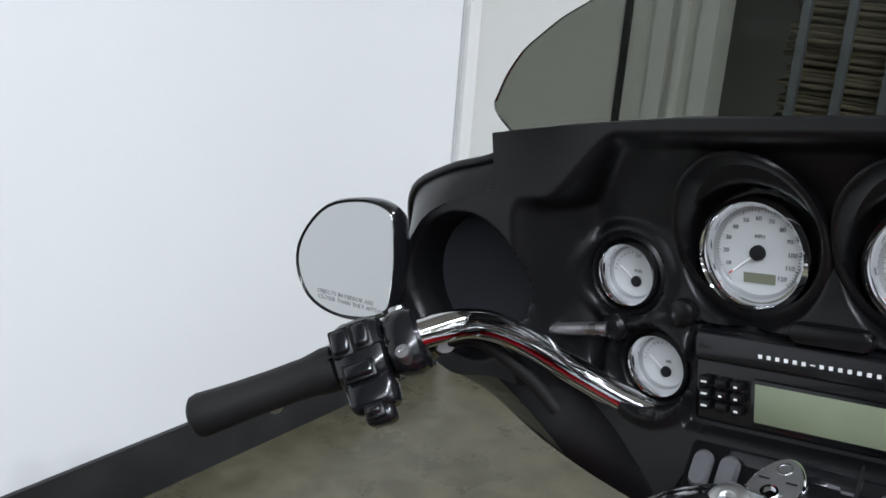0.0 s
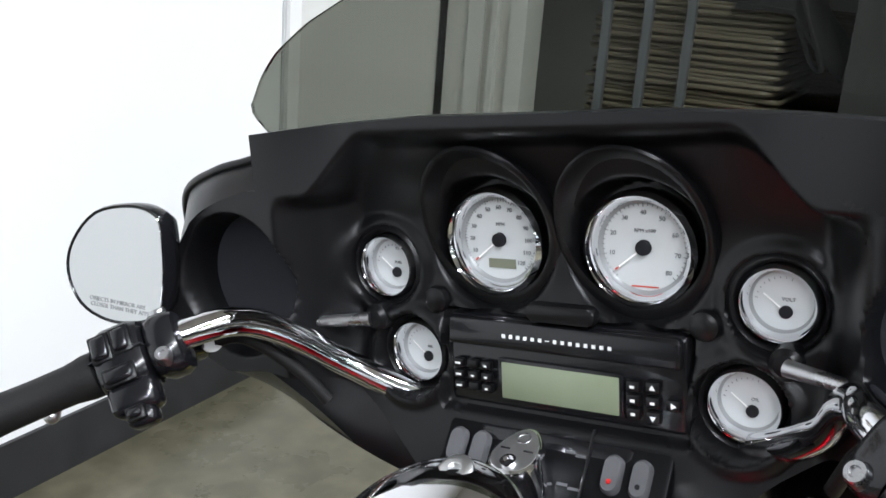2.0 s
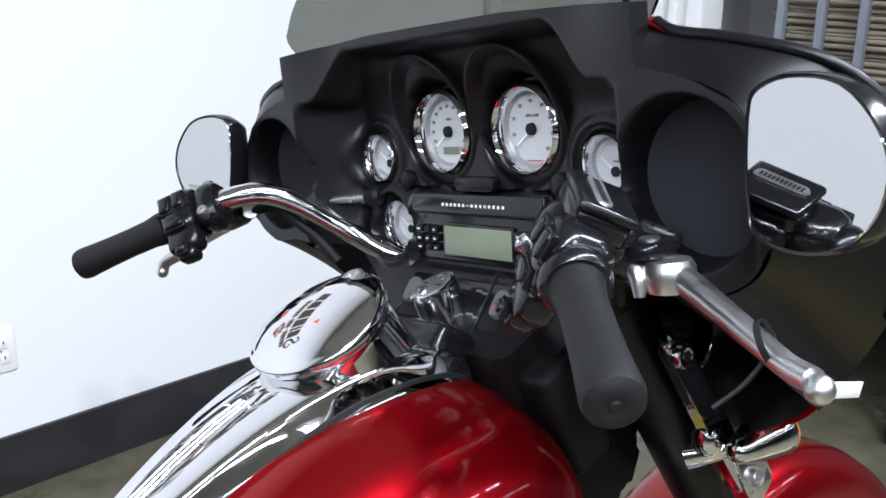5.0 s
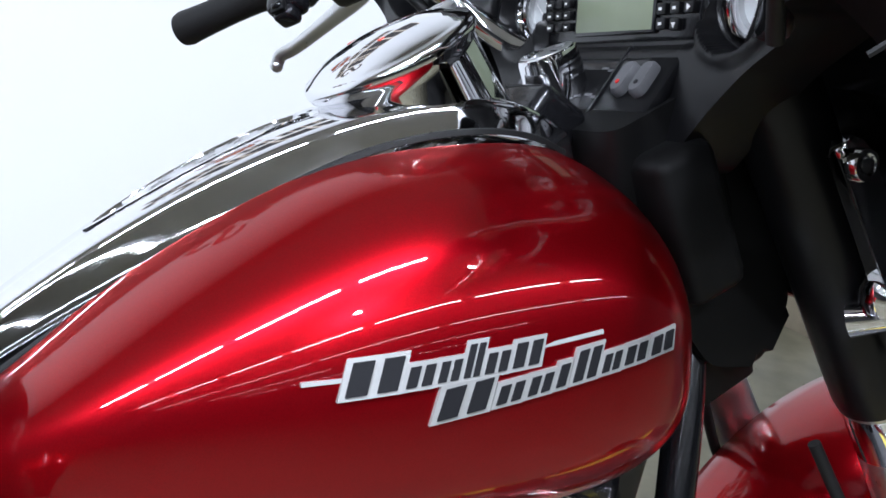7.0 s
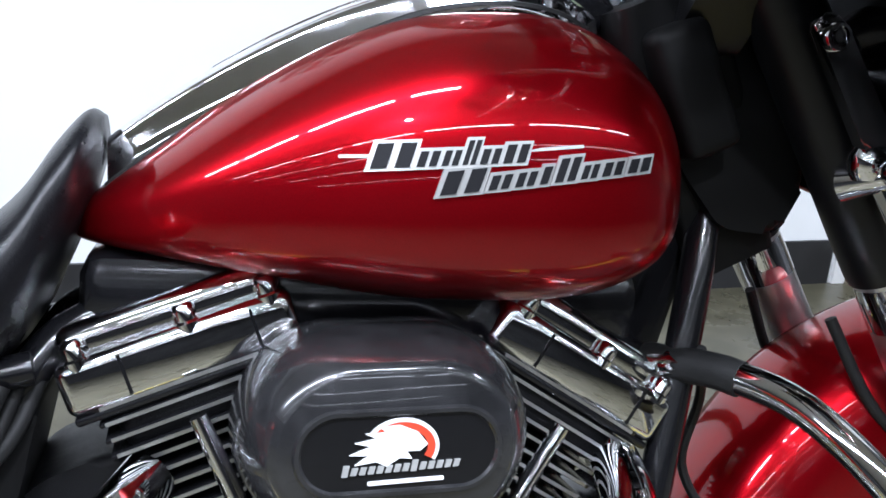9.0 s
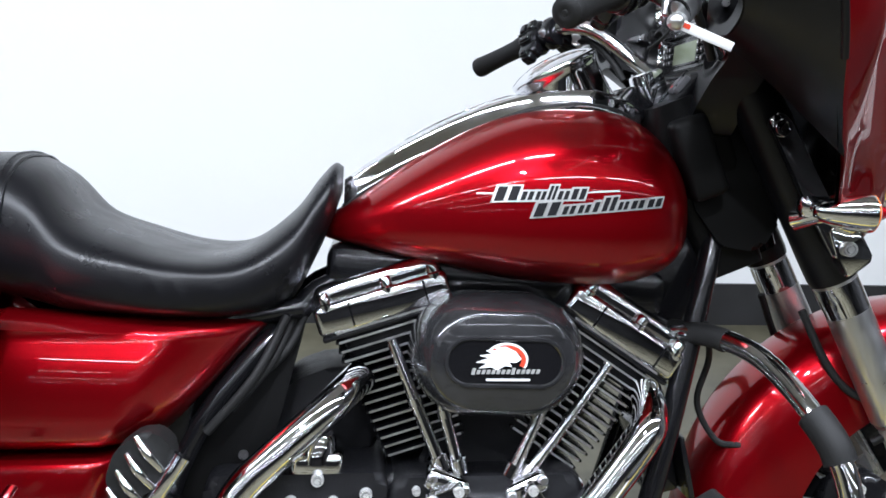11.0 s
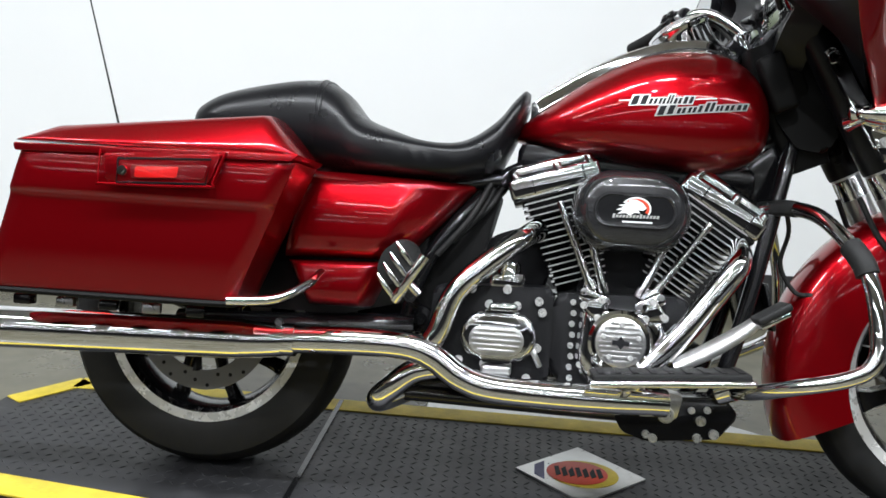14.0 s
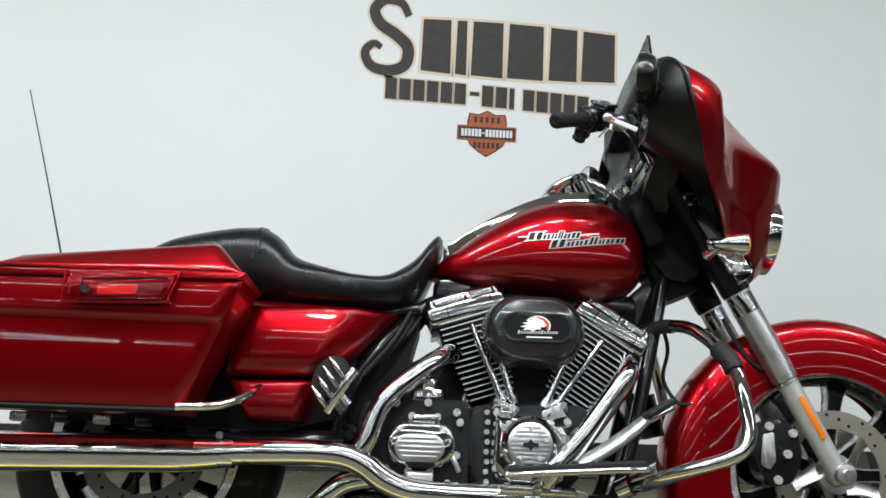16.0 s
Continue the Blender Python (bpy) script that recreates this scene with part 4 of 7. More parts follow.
nose_x = soft([(0.77, 1.43), (0.80, 1.47), (0.88, 1.503), (0.96, 1.518), (1.04, 1.531), (1.066, 1.537), (1.085, 1.518), (1.12, 1.474), (1.16, 1.438), (1.20, 1.395), (1.245, 1.350), (1.27, 1.325)], 0.016)


def shell_x(y, z):
    a = abs(y)
    zt, zb = top_out(a), bot_out(a)
    wing = 1.305 - 0.03 * (a / 0.43) ** 4
    width = 0.20 - 0.045 * step(1.05, 1.18, z)
    core = wing + (nose_x(z) - 1.305) * math.exp(-((a / width) ** 2.4))
    v = max(0.0, min(1.0, (z - zb) / max(0.001, zt - zb)))
    edge = bot_x(a) * (1 - v) + top_x(a) * v
    gaps = (zt - z + 0.2 * (1 - step(0.06, 0.16, a)), z - zb + 0.2 * (1 - step(0.10, 0.20, a)), (0.442 - a) * 1.2)
    near = max(0.0, -0.012 * math.log(sum(math.exp(-g / 0.012) for g in gaps)))
    f = max(0.0, min(1.0, near / 0.085))
    return edge + (core - edge) * math.sin(f * math.pi / 2)


ys = [0.438 * math.sin(u) for u in np.linspace(-math.pi / 2, math.pi / 2, 181)]
bm, rows = field(ys, 110, top_out, bot_out, shell_x)
rim = [r[-1] for r in rows] + rows[-1][::-1][1:] + [r[0] for r in rows][::-1][1:] + rows[0][1:-1]
back = [bm.verts.new((v.co.x - 0.006, v.co.y * 0.985, v.co.z + (0.004 if v.co.z < 1.08 else -0.004))) for v in rim]
for k in range(len(rim)):
    j = (k + 1) % len(rim)
    bm.faces.new((rim[k], rim[j], back[j], back[k]))
for _ in range(14):
    bmesh.ops.smooth_vert(bm, verts=[v for v in bm.verts if len(v.link_edges) == 4 and abs(v.co.y) < 0.43], factor=0.5, use_axis_x=True)
shell = fpart("outer_fairing", bm, RED, bike, "candy red batwing outer fairing", 60)
bm, rows = field(ys[3:-3], 40, lambda a: top_out(a) - 0.006, lambda a: bot_out(a) + 0.006, lambda y, z: shell_x(y, z) - 0.012)
fpart("fairing_lining", bm, FAIRING, shell, "black inside of the fairing")
# wing tops and sides of the inner fairing, up to the seam, with a rolled rim
for s in (-1, 1):
    inner = spline([(dash_x(y, z) + 0.002, y, z) for y, z in ((0.258, 1.219), (0.29, 1.213), (0.325, 1.202), (0.350, 1.187), (0.371, 1.156), (0.384, 1.108), (0.362, 1.066), (0.32, 1.046), (0.27, 1.052))], 5)
    outer = spline([(1.158, 0.258, 1.254), (1.150, 0.285, 1.242), (1.153, 0.335, 1.232), (1.170, 0.398, 1.209), (1.195, 0.431, 1.163), (1.206, 0.435, 1.095), (1.226, 0.410, 1.03), (1.25, 0.365, 0.968), (1.285, 0.31, 0.908)], 5)
    rings = []
    for f in np.linspace(0, 1, 10):
        rings.append([Vector((p[0] + (q[0] - p[0]) * f, s * (p[1] + (q[1] - p[1]) * f), p[2] + (q[2] - p[2]) * f + 0.004 * math.sin(math.pi * f))) for p, q in zip(inner, outer)])
    wing = fpart("fairing_wing", loft(rings, closed=False, caps=False), FAIRING, bike, "black wing of the inner fairing", 60)
    fpart("wing_rim", sweep([(x - 0.002, s * y, z) for x, y, z in outer[1:-8:2]], 0.0045, 10, 2), FAIRING, wing)
# headlight
light = empty("headlight", bike)
at = STEER @ Vector((1.474, 0, 0.910))
lamp_m = Matrix.Translation(at) @ Matrix.Rotation(radians(7), 4, "Y") @ AXIS["x"]
part("headlight_ring", lathe([(0.078, -0.02), (0.095, -0.005), (0.099, 0.015), (0.097, 0.03), (0.090, 0.034), (0.086, 0.026), (0.084, 0.0)], seg=40, m=lamp_m), CHROME, light, "chrome headlight ring")
part("lens", lathe([(0.085, 0.02), (0.06, 0.034), (0.03, 0.040), (0, 0.042)], seg=40, m=lamp_m), GLASS, light)
part("bucket", lathe([(0.080, -0.01), (0.078, -0.06), (0.05, -0.09), (0, -0.095)], seg=32, m=lamp_m), GLOSSBLACK, light, "black headlight bucket")
part("reflector", lathe([(0.085, 0.015), (0.06, -0.02), (0.02, -0.04), (0, -0.042)], seg=40, m=lamp_m), CHROME, light)

# smoked windshield
edge_foot = lut([(0, 1.262), (0.2, 1.262), (0.255, 1.256), (0.266, 1.268), (0.273, 1.278), (0.276, 1.285)])
edge_top = soft([(0, 1.402), (0.08, 1.398), (0.16, 1.380), (0.21, 1.358), (0.245, 1.335), (0.265, 1.312), (0.274, 1.294), (0.276, 1.286)], 0.008)
wind_x = lambda y, z, o: 1.190 - (z - 1.27) * 0.12 - 0.55 * y * y + o
ra, rb = [], []
bm = bmesh.new()
for i in range(91):
    y = -0.276 * math.cos(math.pi * i / 90)
    zb = edge_foot(abs(y))
    zt = max(edge_top(abs(y)), zb + 0.001)
    ra.append([bm.verts.new((wind_x(y, zb + (zt - zb) * j / 12, 0), y, zb + (zt - zb) * j / 12)) for j in range(13)])
    rb.append([bm.verts.new((wind_x(y, zb + (zt - zb) * j / 12, 0.004), y, zb + (zt - zb) * j / 12)) for j in range(13)])
for rr in (ra, rb):
    for a, b in zip(rr, rr[1:]):
        for j in range(12):
            bm.faces.new((a[j], b[j], b[j + 1], a[j + 1]))
loop = lambda r: [c[-1] for c in r] + r[-1][::-1][1:] + [c[0] for c in r][::-1][1:] + r[0][1:-1]
la, lb = loop(ra), loop(rb)
for k in range(len(la)):
    j = (k + 1) % len(la)
    bm.faces.new((la[k], la[j], lb[j], lb[k]))
wind = fpart("windshield", bm, SMOKE, bike, "low smoked windshield", 50)
wind.visible_shadow = False


# gauges
def gauge(gy, gz, r, big):
    x = 1.203 if big else 1.198
    g = empty("gauge", bike)
    at = (x, gy, gz)
    back_axis = Matrix.Translation(at) @ Matrix.Rotation(radians(-90), 4, "Y")
    put = lambda n, prof, ma, lab="": fpart(n, lathe(prof, m=back_axis, seg=48), ma, g, lab)
    put("bezel", [(r * 0.80, 0.000), (r * 0.84, 0.008), (r * 0.92, 0.012), (r, 0.008), (r * 1.02, -0.004), (r * 1.02, -0.015)], CHROME, "chrome gauge bezel")
    put("dial_edge", [(r * 0.82, 0.003), (r * 0.79, -0.002), (r * 0.74, -0.004)], DIALGREY)
    dial = put("dial", [(r * 0.78, -0.004), (0, -0.004)], DIAL, "white dial face")
    # local: u right as the rider sees it (-y), v up
    M = STEER @ Matrix.Translation((x - 0.0, gy, gz)) @ Matrix(((0, 0, -1, 0), (-1, 0, 0, 0), (0, 1, 0, 0), (0, 0, 0, 1)))

    def flatbar(cu, cv, w, h, ang, z=0.0035, ma=INK, name="mark"):
        bm = box((w, h, 0.0006), Matrix.Translation((cu, cv, z)) @ Matrix.Rotation(ang, 4, "Z"))
        bmesh.ops.transform(bm, matrix=M, verts=bm.verts)
        return bm

    M = M @ Matrix.Translation((0, 0, -0.004 - 0.0035 + 0.0006))
    if big:
        fast = gy > 0
        n = 13 if fast else 9
        bm = bmesh.new()
        for k in range((n - 1) * 5 + 1):
            a = radians(225 - 270 * k / ((n - 1) * 5))
            lng = 0.0035 if k % 5 == 0 else 0.0018
            merge(bm, box((lng, 0.0005, 0.0005), Matrix.Translation((0.0335 * math.cos(a), 0.0335 * math.sin(a), 0.0035)) @ Matrix.Rotation(a, 4, "Z")))
        bmesh.ops.transform(bm, matrix=M, verts=bm.verts)
        part("scale", bm, DIALINK, dial)
        for k in range(1, n):
            a = radians(225 - 270 * k / (n - 1))
            words("numeral", str(10 * k) if fast else str(10 * k), 0.0052, M @ Matrix.Translation((0.0272 * math.cos(a), 0.0272 * math.sin(a), 0.0036)), DIALINK, dial)
        words("caption", "MPH" if fast else "RPM x100", 0.0042, M @ Matrix.Translation((0.001, 0.013, 0.0036)), DIALINK, dial)
        a0 = radians(218)
        bm = flatbar(0.012 * math.cos(a0), 0.012 * math.sin(a0), 0.031, 0.0014, a0, 0.0062)
        needle = part("needle", bm, NEEDLE, dial)
        part("needle_tip", flatbar(0.0275 * math.cos(a0), 0.0275 * math.sin(a0), 0.004, 0.0013, a0, 0.0064), NEEDLERED, needle)
        bm = lathe([(0.0062, 0), (0.0058, 0.004), (0.004, 0.005), (0, 0.005)], m=M @ Matrix.Translation((0, 0, 0.0035)), seg=24)
        part("needle_hub", bm, INK, needle)
        if fast:
            part("odometer", flatbar(0.001, -0.0205, 0.026, 0.008, 0, 0.0036), LCDDARK, dial)
        else:
            part("warning_mark", flatbar(0.0, -0.031, 0.022, 0.001, 0, 0.0036), NEEDLERED, dial)
    else:
        bm = bmesh.new()
        for k in range(9):
            a = radians(170 - 100 * k / 8)
            merge(bm, box((0.0022 if k % 4 == 0 else 0.0012, 0.0004, 0.0005), Matrix.Translation((0.019 * math.cos(a), 0.019 * math.sin(a) - 0.002, 0.0035)) @ Matrix.Rotation(a, 4, "Z")))
        bmesh.ops.transform(bm, matrix=M, verts=bm.verts)
        part("scale", bm, DIALINK, dial)
        text = {(True, True): "FUEL", (False, True): "VOLT", (True, False): "AIR", (False, False): "OIL"}[(gy > 0, gz > 1.1)]
        words("caption", text, 0.0038, M @ Matrix.Translation((0.004, 0.001, 0.0036)), DIALINK, dial)
        if text == "FUEL":
            words("caption", "1/2", 0.0038, M @ Matrix.Translation((0.004, 0.014, 0.0036)), DIALINK, dial)
        a0 = radians(140)
        part("needle", flatbar(-0.006, -0.001, 0.019, 0.001, a0, 0.0048), NEEDLE, dial)
        bm = lathe([(0.0048, 0), (0.0046, 0.002), (0, 0.0026)], m=M @ Matrix.Translation((0.002, -0.008, 0.0035)), seg=20)
        part("needle_hub", bm, INK, dial)
    if not big:
        put("gauge_pod", [(0.028, -0.006), (0.0315, 0.008), (0.034, 0.0105), (0.037, 0.0085), (0.041, 0.001), (0.044, -0.010)], FAIRING, "black pod round the gauge")
    if big:
        rings = []
        for rad, lip in ((1.10, 0.0), (1.03, 0.75), (1.0, 0.97), (0.96, 1.0), (0.92, 0.94), (0.84, 0.1)):
            ring = []
            for k in range(48):
                a = k * math.tau / 48
                reach = (0.006 + 0.042 * (0.5 + 0.5 * math.sin(a)) ** 1.4) * lip
                low = 0.016 * (1 - lip)
                ring.append(Vector((1.204 - reach, gy * 0.985 + 0.062 * rad * math.cos(a), 1.186 - low + 0.067 * rad * math.sin(a))))
            rings.append(ring)
        fpart("gauge_hood", loft(rings, caps=False), FAIRING, g, "black hood round the gauge", 60)
    return g


for gy, gz, gr in GAUGES:
    gauge(gy, gz, gr, gr > 0.04)

# speakers
for s in (-1, 1):
    m = STEER @ Matrix.Translation((1.166, s * SPEAKER[0], SPEAKER[1])) @ Matrix.Rotation(radians(-90), 4, "Y")
    bm = lathe([(0.066, -0.03), (0.066, 0.004), (0.060, 0.006), (0.05, 0.003), (0, 0.001)], m=m, seg=48)
    part("speaker_grille", bm, CLOTH, bike, "round dark cloth speaker grille")


# engine
block = part("crankcase", plate(rounded([(0.745, 0.44), (1.02, 0.45), (1.03, 0.36), (0.98, 0.255), (0.80, 0.235), (0.74, 0.28)], 0.03), -0.15, 0.14, 0.015, 3), WRINKLE, bike, "black powder-coated engine case")
part("transmission", plate(rounded([(0.50, 0.44), (0.745, 0.45), (0.745, 0.25), (0.54, 0.235), (0.49, 0.30)], 0.02), -0.155, 0.14, 0.012, 3), WRINKLE, bike, "black gearbox case")
part("ribbed_front", box((0.055, 0.26, 0.17), pose(0.765, -0.01, 0.35), 0.01), GLOSSBLACK, block)


def cylinder(name, bx, bz, tx, tz):
    """A finned cylinder from its foot (bx, bz) to its head (tx, tz)."""
    c = empty(name, bike)
    d = Vector((tx - bx, 0, tz - bz))
    length = d.length
    m = Matrix.Translation((bx, 0, bz)) @ Matrix.Rotation(math.atan2(d.x, d.z), 4, "Y")
    part("barrel", lathe([(0.052, 0), (0.052, length * 0.98)], m=m, seg=32), WRINKLE, c)
    n = 15
    for k in range(n):
        h = 0.02 + (length - 0.04) * k / (n - 1)
        w = 0.118 + 0.028 * min(1.0, k / 8)
        head = k > 10
        bm = box((w + (0.012 if head else 0), 0.185 + (0.02 if head else 0), 0.0042), m @ Matrix.Translation((0, 0, h)), 0.0016)
        part("fin", bm, GLOSSBLACK, c)
        part("fin_edge", box((w + (0.012 if head else 0) - 0.01, 0.0012, 0.0030), m @ Matrix.Translation((0, -(0.0925 + (0.01 if head else 0)) - 0.0004, h))), SATIN, c)
    part("head", box((0.135, 0.19, 0.06), m @ Matrix.Translation((0, 0, length - 0.035)), 0.012, 3), WRINKLE, c)
    rock = part("rocker_cover", box((0.195, 0.212, 0.046), m @ Matrix.Translation((0, 0, length + 0.001)), 0.010, 4), CHROME, c, "chrome rocker cover")
    part("upper_cover", box((0.188, 0.190, 0.038), m @ Matrix.Translation((0, 0.006, length + 0.030)), 0.015, 5), CHROME, rock)
    part("cover_base", box((0.190, 0.206, 0.008), m @ Matrix.Translation((0, 0, length - 0.025)), 0.003), GLOSSBLACK, rock)
    for u in (-0.078, 0.012, 0.080):
        bm = lathe([(0, 0.014), (0.006, 0.014), (0.0085, 0.012), (0.0095, 0.008), (0.0095, 0.0), (0.012, -0.002), (0.012, -0.01)], m=m @ Matrix.Translation((u, -0.094, length + 0.025)), seg=16)
        part("bolt", bm, CHROME, rock)
    for u in (-0.046, 0.062):
        part("cover_joint", box((0.0028, 0.002, 0.034), m @ Matrix.Translation((u, -0.1056, length + 0.001))), GLOSSBLACK, rock)
        part("cover_joint", box((0.0028, 0.150, 0.002), m @ Matrix.Translation((u, 0.006, length + 0.0488))), GLOSSBLACK, rock)
    return c


cylinder("rear_cylinder", 0.806, 0.452, 0.732, 0.672)
cylinder("front_cylinder", 0.962, 0.452, 1.080, 0.640)

part("case_top", plate(rounded([(0.785, 0.43), (0.985, 0.43), (0.955, 0.50), (0.905, 0.545), (0.865, 0.545), (0.815, 0.50)], 0.02), -0.085, 0.10, 0.01, 2), WRINKLE, bike, "black upper engine case")
part("starter_housing", plate(rounded([(0.545, 0.44), (0.735, 0.44), (0.735, 0.535), (0.68, 0.575), (0.60, 0.545)], 0.03), -0.04, 0.11, 0.012, 3), WRINKLE, bike, "black starter housing behind the gearbox")

# push-rod tubes and tappet blocks
for (x0, z0), (x1, z1) in (((0.816, 0.462), (0.744, 0.628)), ((0.842, 0.458), (0.80, 0.60)), ((0.944, 0.448), (1.052, 0.602)), ((0.922, 0.452), (0.985, 0.60))):
    rod = part("pushrod_tube", sweep([(x0, -0.140, z0), ((x0 + x1) / 2, -0.136, (z0 + z1) / 2), (x1, -0.128, z1)], [0.0095, 0.0085, 0.0075], 14, 3), CHROME, bike, "chrome push-rod tube")
    d = Vector((x1 - x0, 0, z1 - z0)).normalized()
    p = Vector((x0, -0.140, z0))
    part("collar", sweep([p - d * 0.012, p + d * 0.008], 0.014, 16, 1), CHROME, rod)
    p = Vector(((x0 + x1) / 2, -0.136, (z0 + z1) / 2))
    part("collar", sweep([p - d * 0.006, p + d * 0.006], 0.0105, 16, 1), CHROME, rod)
for cx, cz, ang in ((0.826, 0.418, 20), (0.944, 0.416, -28)):
    tri = [Vector((cx, 0, cz)) + Vector((0.036 * math.cos(radians(a - ang)), 0, 0.036 * math.sin(radians(a - ang)))) for a in (70, 190, 310)]
    lid = part("tappet_cover", plate(rounded([(v.x, v.z) for v in tri], 0.014, 6), -0.186, -0.16, 0.006, 3), CHROME, bike, "chrome three-bolt tappet cover")
    for v in tri:
        part("bolt", bolt((cx + (v.x - cx) * 0.6, -0.186, cz + (v.z - cz) * 0.6), 0.0075, 0.006), ZINC, lid)
for cx, cz, ang in ((0.826, 0.436, 20), (0.938, 0.432, -28)):
    m = pose(cx, -0.150, cz, 0, ang, 0)
    tb = part("tappet_block", box((0.062, 0.04, 0.030), m, 0.008, 3), CHROME, bike, "chrome tappet block")
    for u in (-0.024, 0.024):
        part("bolt", lathe([(0, 0.007), (0.005, 0.007), (0.007, 0.005), (0.007, 0)], m=m @ Matrix.Translation((u, -0.02, 0.004)) @ AXIS["y"], seg=12), STEEL, tb)

# cam cover with round timer cover
cam_out = rounded([(0.800, 0.428), (0.86, 0.422), (0.905, 0.420), (0.960, 0.424), (0.985, 0.36), (0.968, 0.285), (0.90, 0.256), (0.818, 0.258), (0.793, 0.30)], 0.03, 6)
rings = [[Vector((0.885 + (x - 0.885) * k, y, 0.347 + (z - 0.347) * k)) for x, z in cam_out] for y, k in ((-0.135, 1.0), (-0.152, 1.0), (-0.160, 0.985), (-0.168, 0.95), (-0.175, 0.90), (-0.180, 0.84), (-0.183, 0.76), (-0.184, 0.66))]
cam_cover = part("cam_cover", loft(rings), CHROME, bike, "domed chrome cam cover", 30)
part("timer_ring", lathe([(0.050, 0), (0.062, 0.004), (0.064, 0.012), (0.058, 0.017), (0.052, 0.016)], (0.881, -0.180, 0.353), "y", 48), CHROME, cam_cover)
timer = part("timer_cover", lathe([(0, 0.019), (0.046, 0.019), (0.050, 0.016), (0.051, 0)], (0.881, -0.180, 0.353), "y", 48), SATIN, cam_cover, "flat satin timer cover")
for k in range(5):
    a = math.pi / 2 + k * math.tau / 5
    part("screw", lathe([(0, 0.003), (0.0048, 0.003), (0.0055, 0)], (0.881 + 0.036 * math.cos(a), -0.200, 0.353 + 0.036 * math.sin(a)), "y", 12), ZINC, timer)
shield_bar = lambda cx, y, cz, w, h: plate([(cx - w, cz - h * 0.35), (cx - w * 0.4, cz - h * 0.35), (cx, cz - h), (cx + w * 0.4, cz - h * 0.35), (cx + w, cz - h * 0.35), (cx + w, cz + h * 0.35), (cx + w * 0.4, cz + h * 0.35), (cx, cz + h), (cx - w * 0.4, cz + h * 0.35), (cx - w, cz + h * 0.35)], y, y + 0.002, 0)
for k in range(-4, 5):
    half = math.sqrt(0.044 ** 2 - (0.0095 * k) ** 2)
    part("rib", box((2 * half, 0.0016, 0.0052), pose(0.881, -0.1993, 0.353 + 0.0095 * k), 0.0007, 1), SATIN, timer)
part("badge", shield_bar(0.881, -0.2025, 0.353, 0.017, 0.013), INK, timer)
for x, z in ((0.812, 0.415), (0.806, 0.30), (0.835, 0.272), (0.95, 0.285), (0.968, 0.405)):
    part("bolt", bolt((x, -0.166, z), 0.0075, 0.008), ZINC, cam_cover)
for k in range(8):
    part("case_bolt", bolt((0.787 - 0.002 * (k % 2), -0.150, 0.27 + 0.022 * k), 0.006, 0.012), ZINC, block)

# gearbox side cover
side = part("gearbox_cover", plate(stadium(0.638, 0.345, 0.078, 0.052, 14), -0.188, -0.15, 0.014, 4), CHROME, bike, "oval chrome gearbox cover with ribbed plate", 40)
part("rib_plate", plate(stadium(0.635, 0.338, 0.056, 0.030, 12), -0.196, -0.185, 0.004, 2), SATIN, side)
for k in range(-2, 3):
    half = 0.049 - 0.0028 * k * k
    part("rib", box((2 * half, 0.003, 0.006), pose(0.635, -0.1965, 0.338 + 0.0102 * k), 0.0012, 2), SATIN, side)
part("upper_boss", box((0.06, 0.03, 0.022), pose(0.645, -0.165, 0.402), 0.008, 3), CHROME, side)
part("lower_foot", box((0.062, 0.03, 0.022), pose(0.638, -0.165, 0.276), 0.008, 3), SATIN, side)
for x, z in ((0.578, 0.437), (0.650, 0.440), (0.724, 0.398), (0.718, 0.325), (0.716, 0.42), (0.615, 0.408), (0.672, 0.408), (0.56, 0.29), (0.612, 0.286), (0.66, 0.286), (0.70, 0.262)):
    part("bolt", bolt((x, -0.155, z), 0.0088, 0.012), ZINC, side)
part("fill_plug", lathe([(0, 0.018), (0.022, 0.018), (0.026, 0.012), (0.028, -0.02)], (0.648, -0.13, 0.478), "z", 24), CHROME, bike, "chrome oil filler cap")
part("plug_base", box((0.075, 0.09, 0.04), pose(0.648, -0.11, 0.455), 0.012, 3), CHROME, bike)
part("breather", sweep([(0.70, -0.165, 0.335), (0.715, -0.172, 0.31), (0.725, -0.165, 0.29)], 0.006, 10, 4), SATIN, bike)

# air cleaner
air = empty("air_cleaner", bike)
rings = []
for y, k in ((-0.085, 0.93), (-0.10, 0.985), (-0.125, 1.0), (-0.148, 0.985), (-0.168, 0.95), (-0.184, 0.89), (-0.195, 0.82), (-0.201, 0.77), (-0.203, 0.73)):
    rings.append([Vector((x, y, z)) for x, z in stadium(0.889, 0.615, 0.122 * k, 0.085 * k, 20)])
part("cover", loft(rings), AIRBOX, air, "dark grey pearl oval air cleaner cover", 30)
part("inset_rim", loft([[Vector((x, -0.203 - h, z)) for x, z in stadium(0.891, 0.616, 0.080 - o, 0.033 - o, 16)] for o, h in ((-0.003, -0.002), (0.0, 0.003), (0.003, 0.003), (0.005, 0.0005))], caps=False), AIRBOX, air)
inset = part("inset", plate(stadium(0.891, 0.616, 0.0755, 0.0285, 16), -0.2037, -0.2, 0.0), GLOSSBLACK, air, "black badge panel with white and orange emblem")
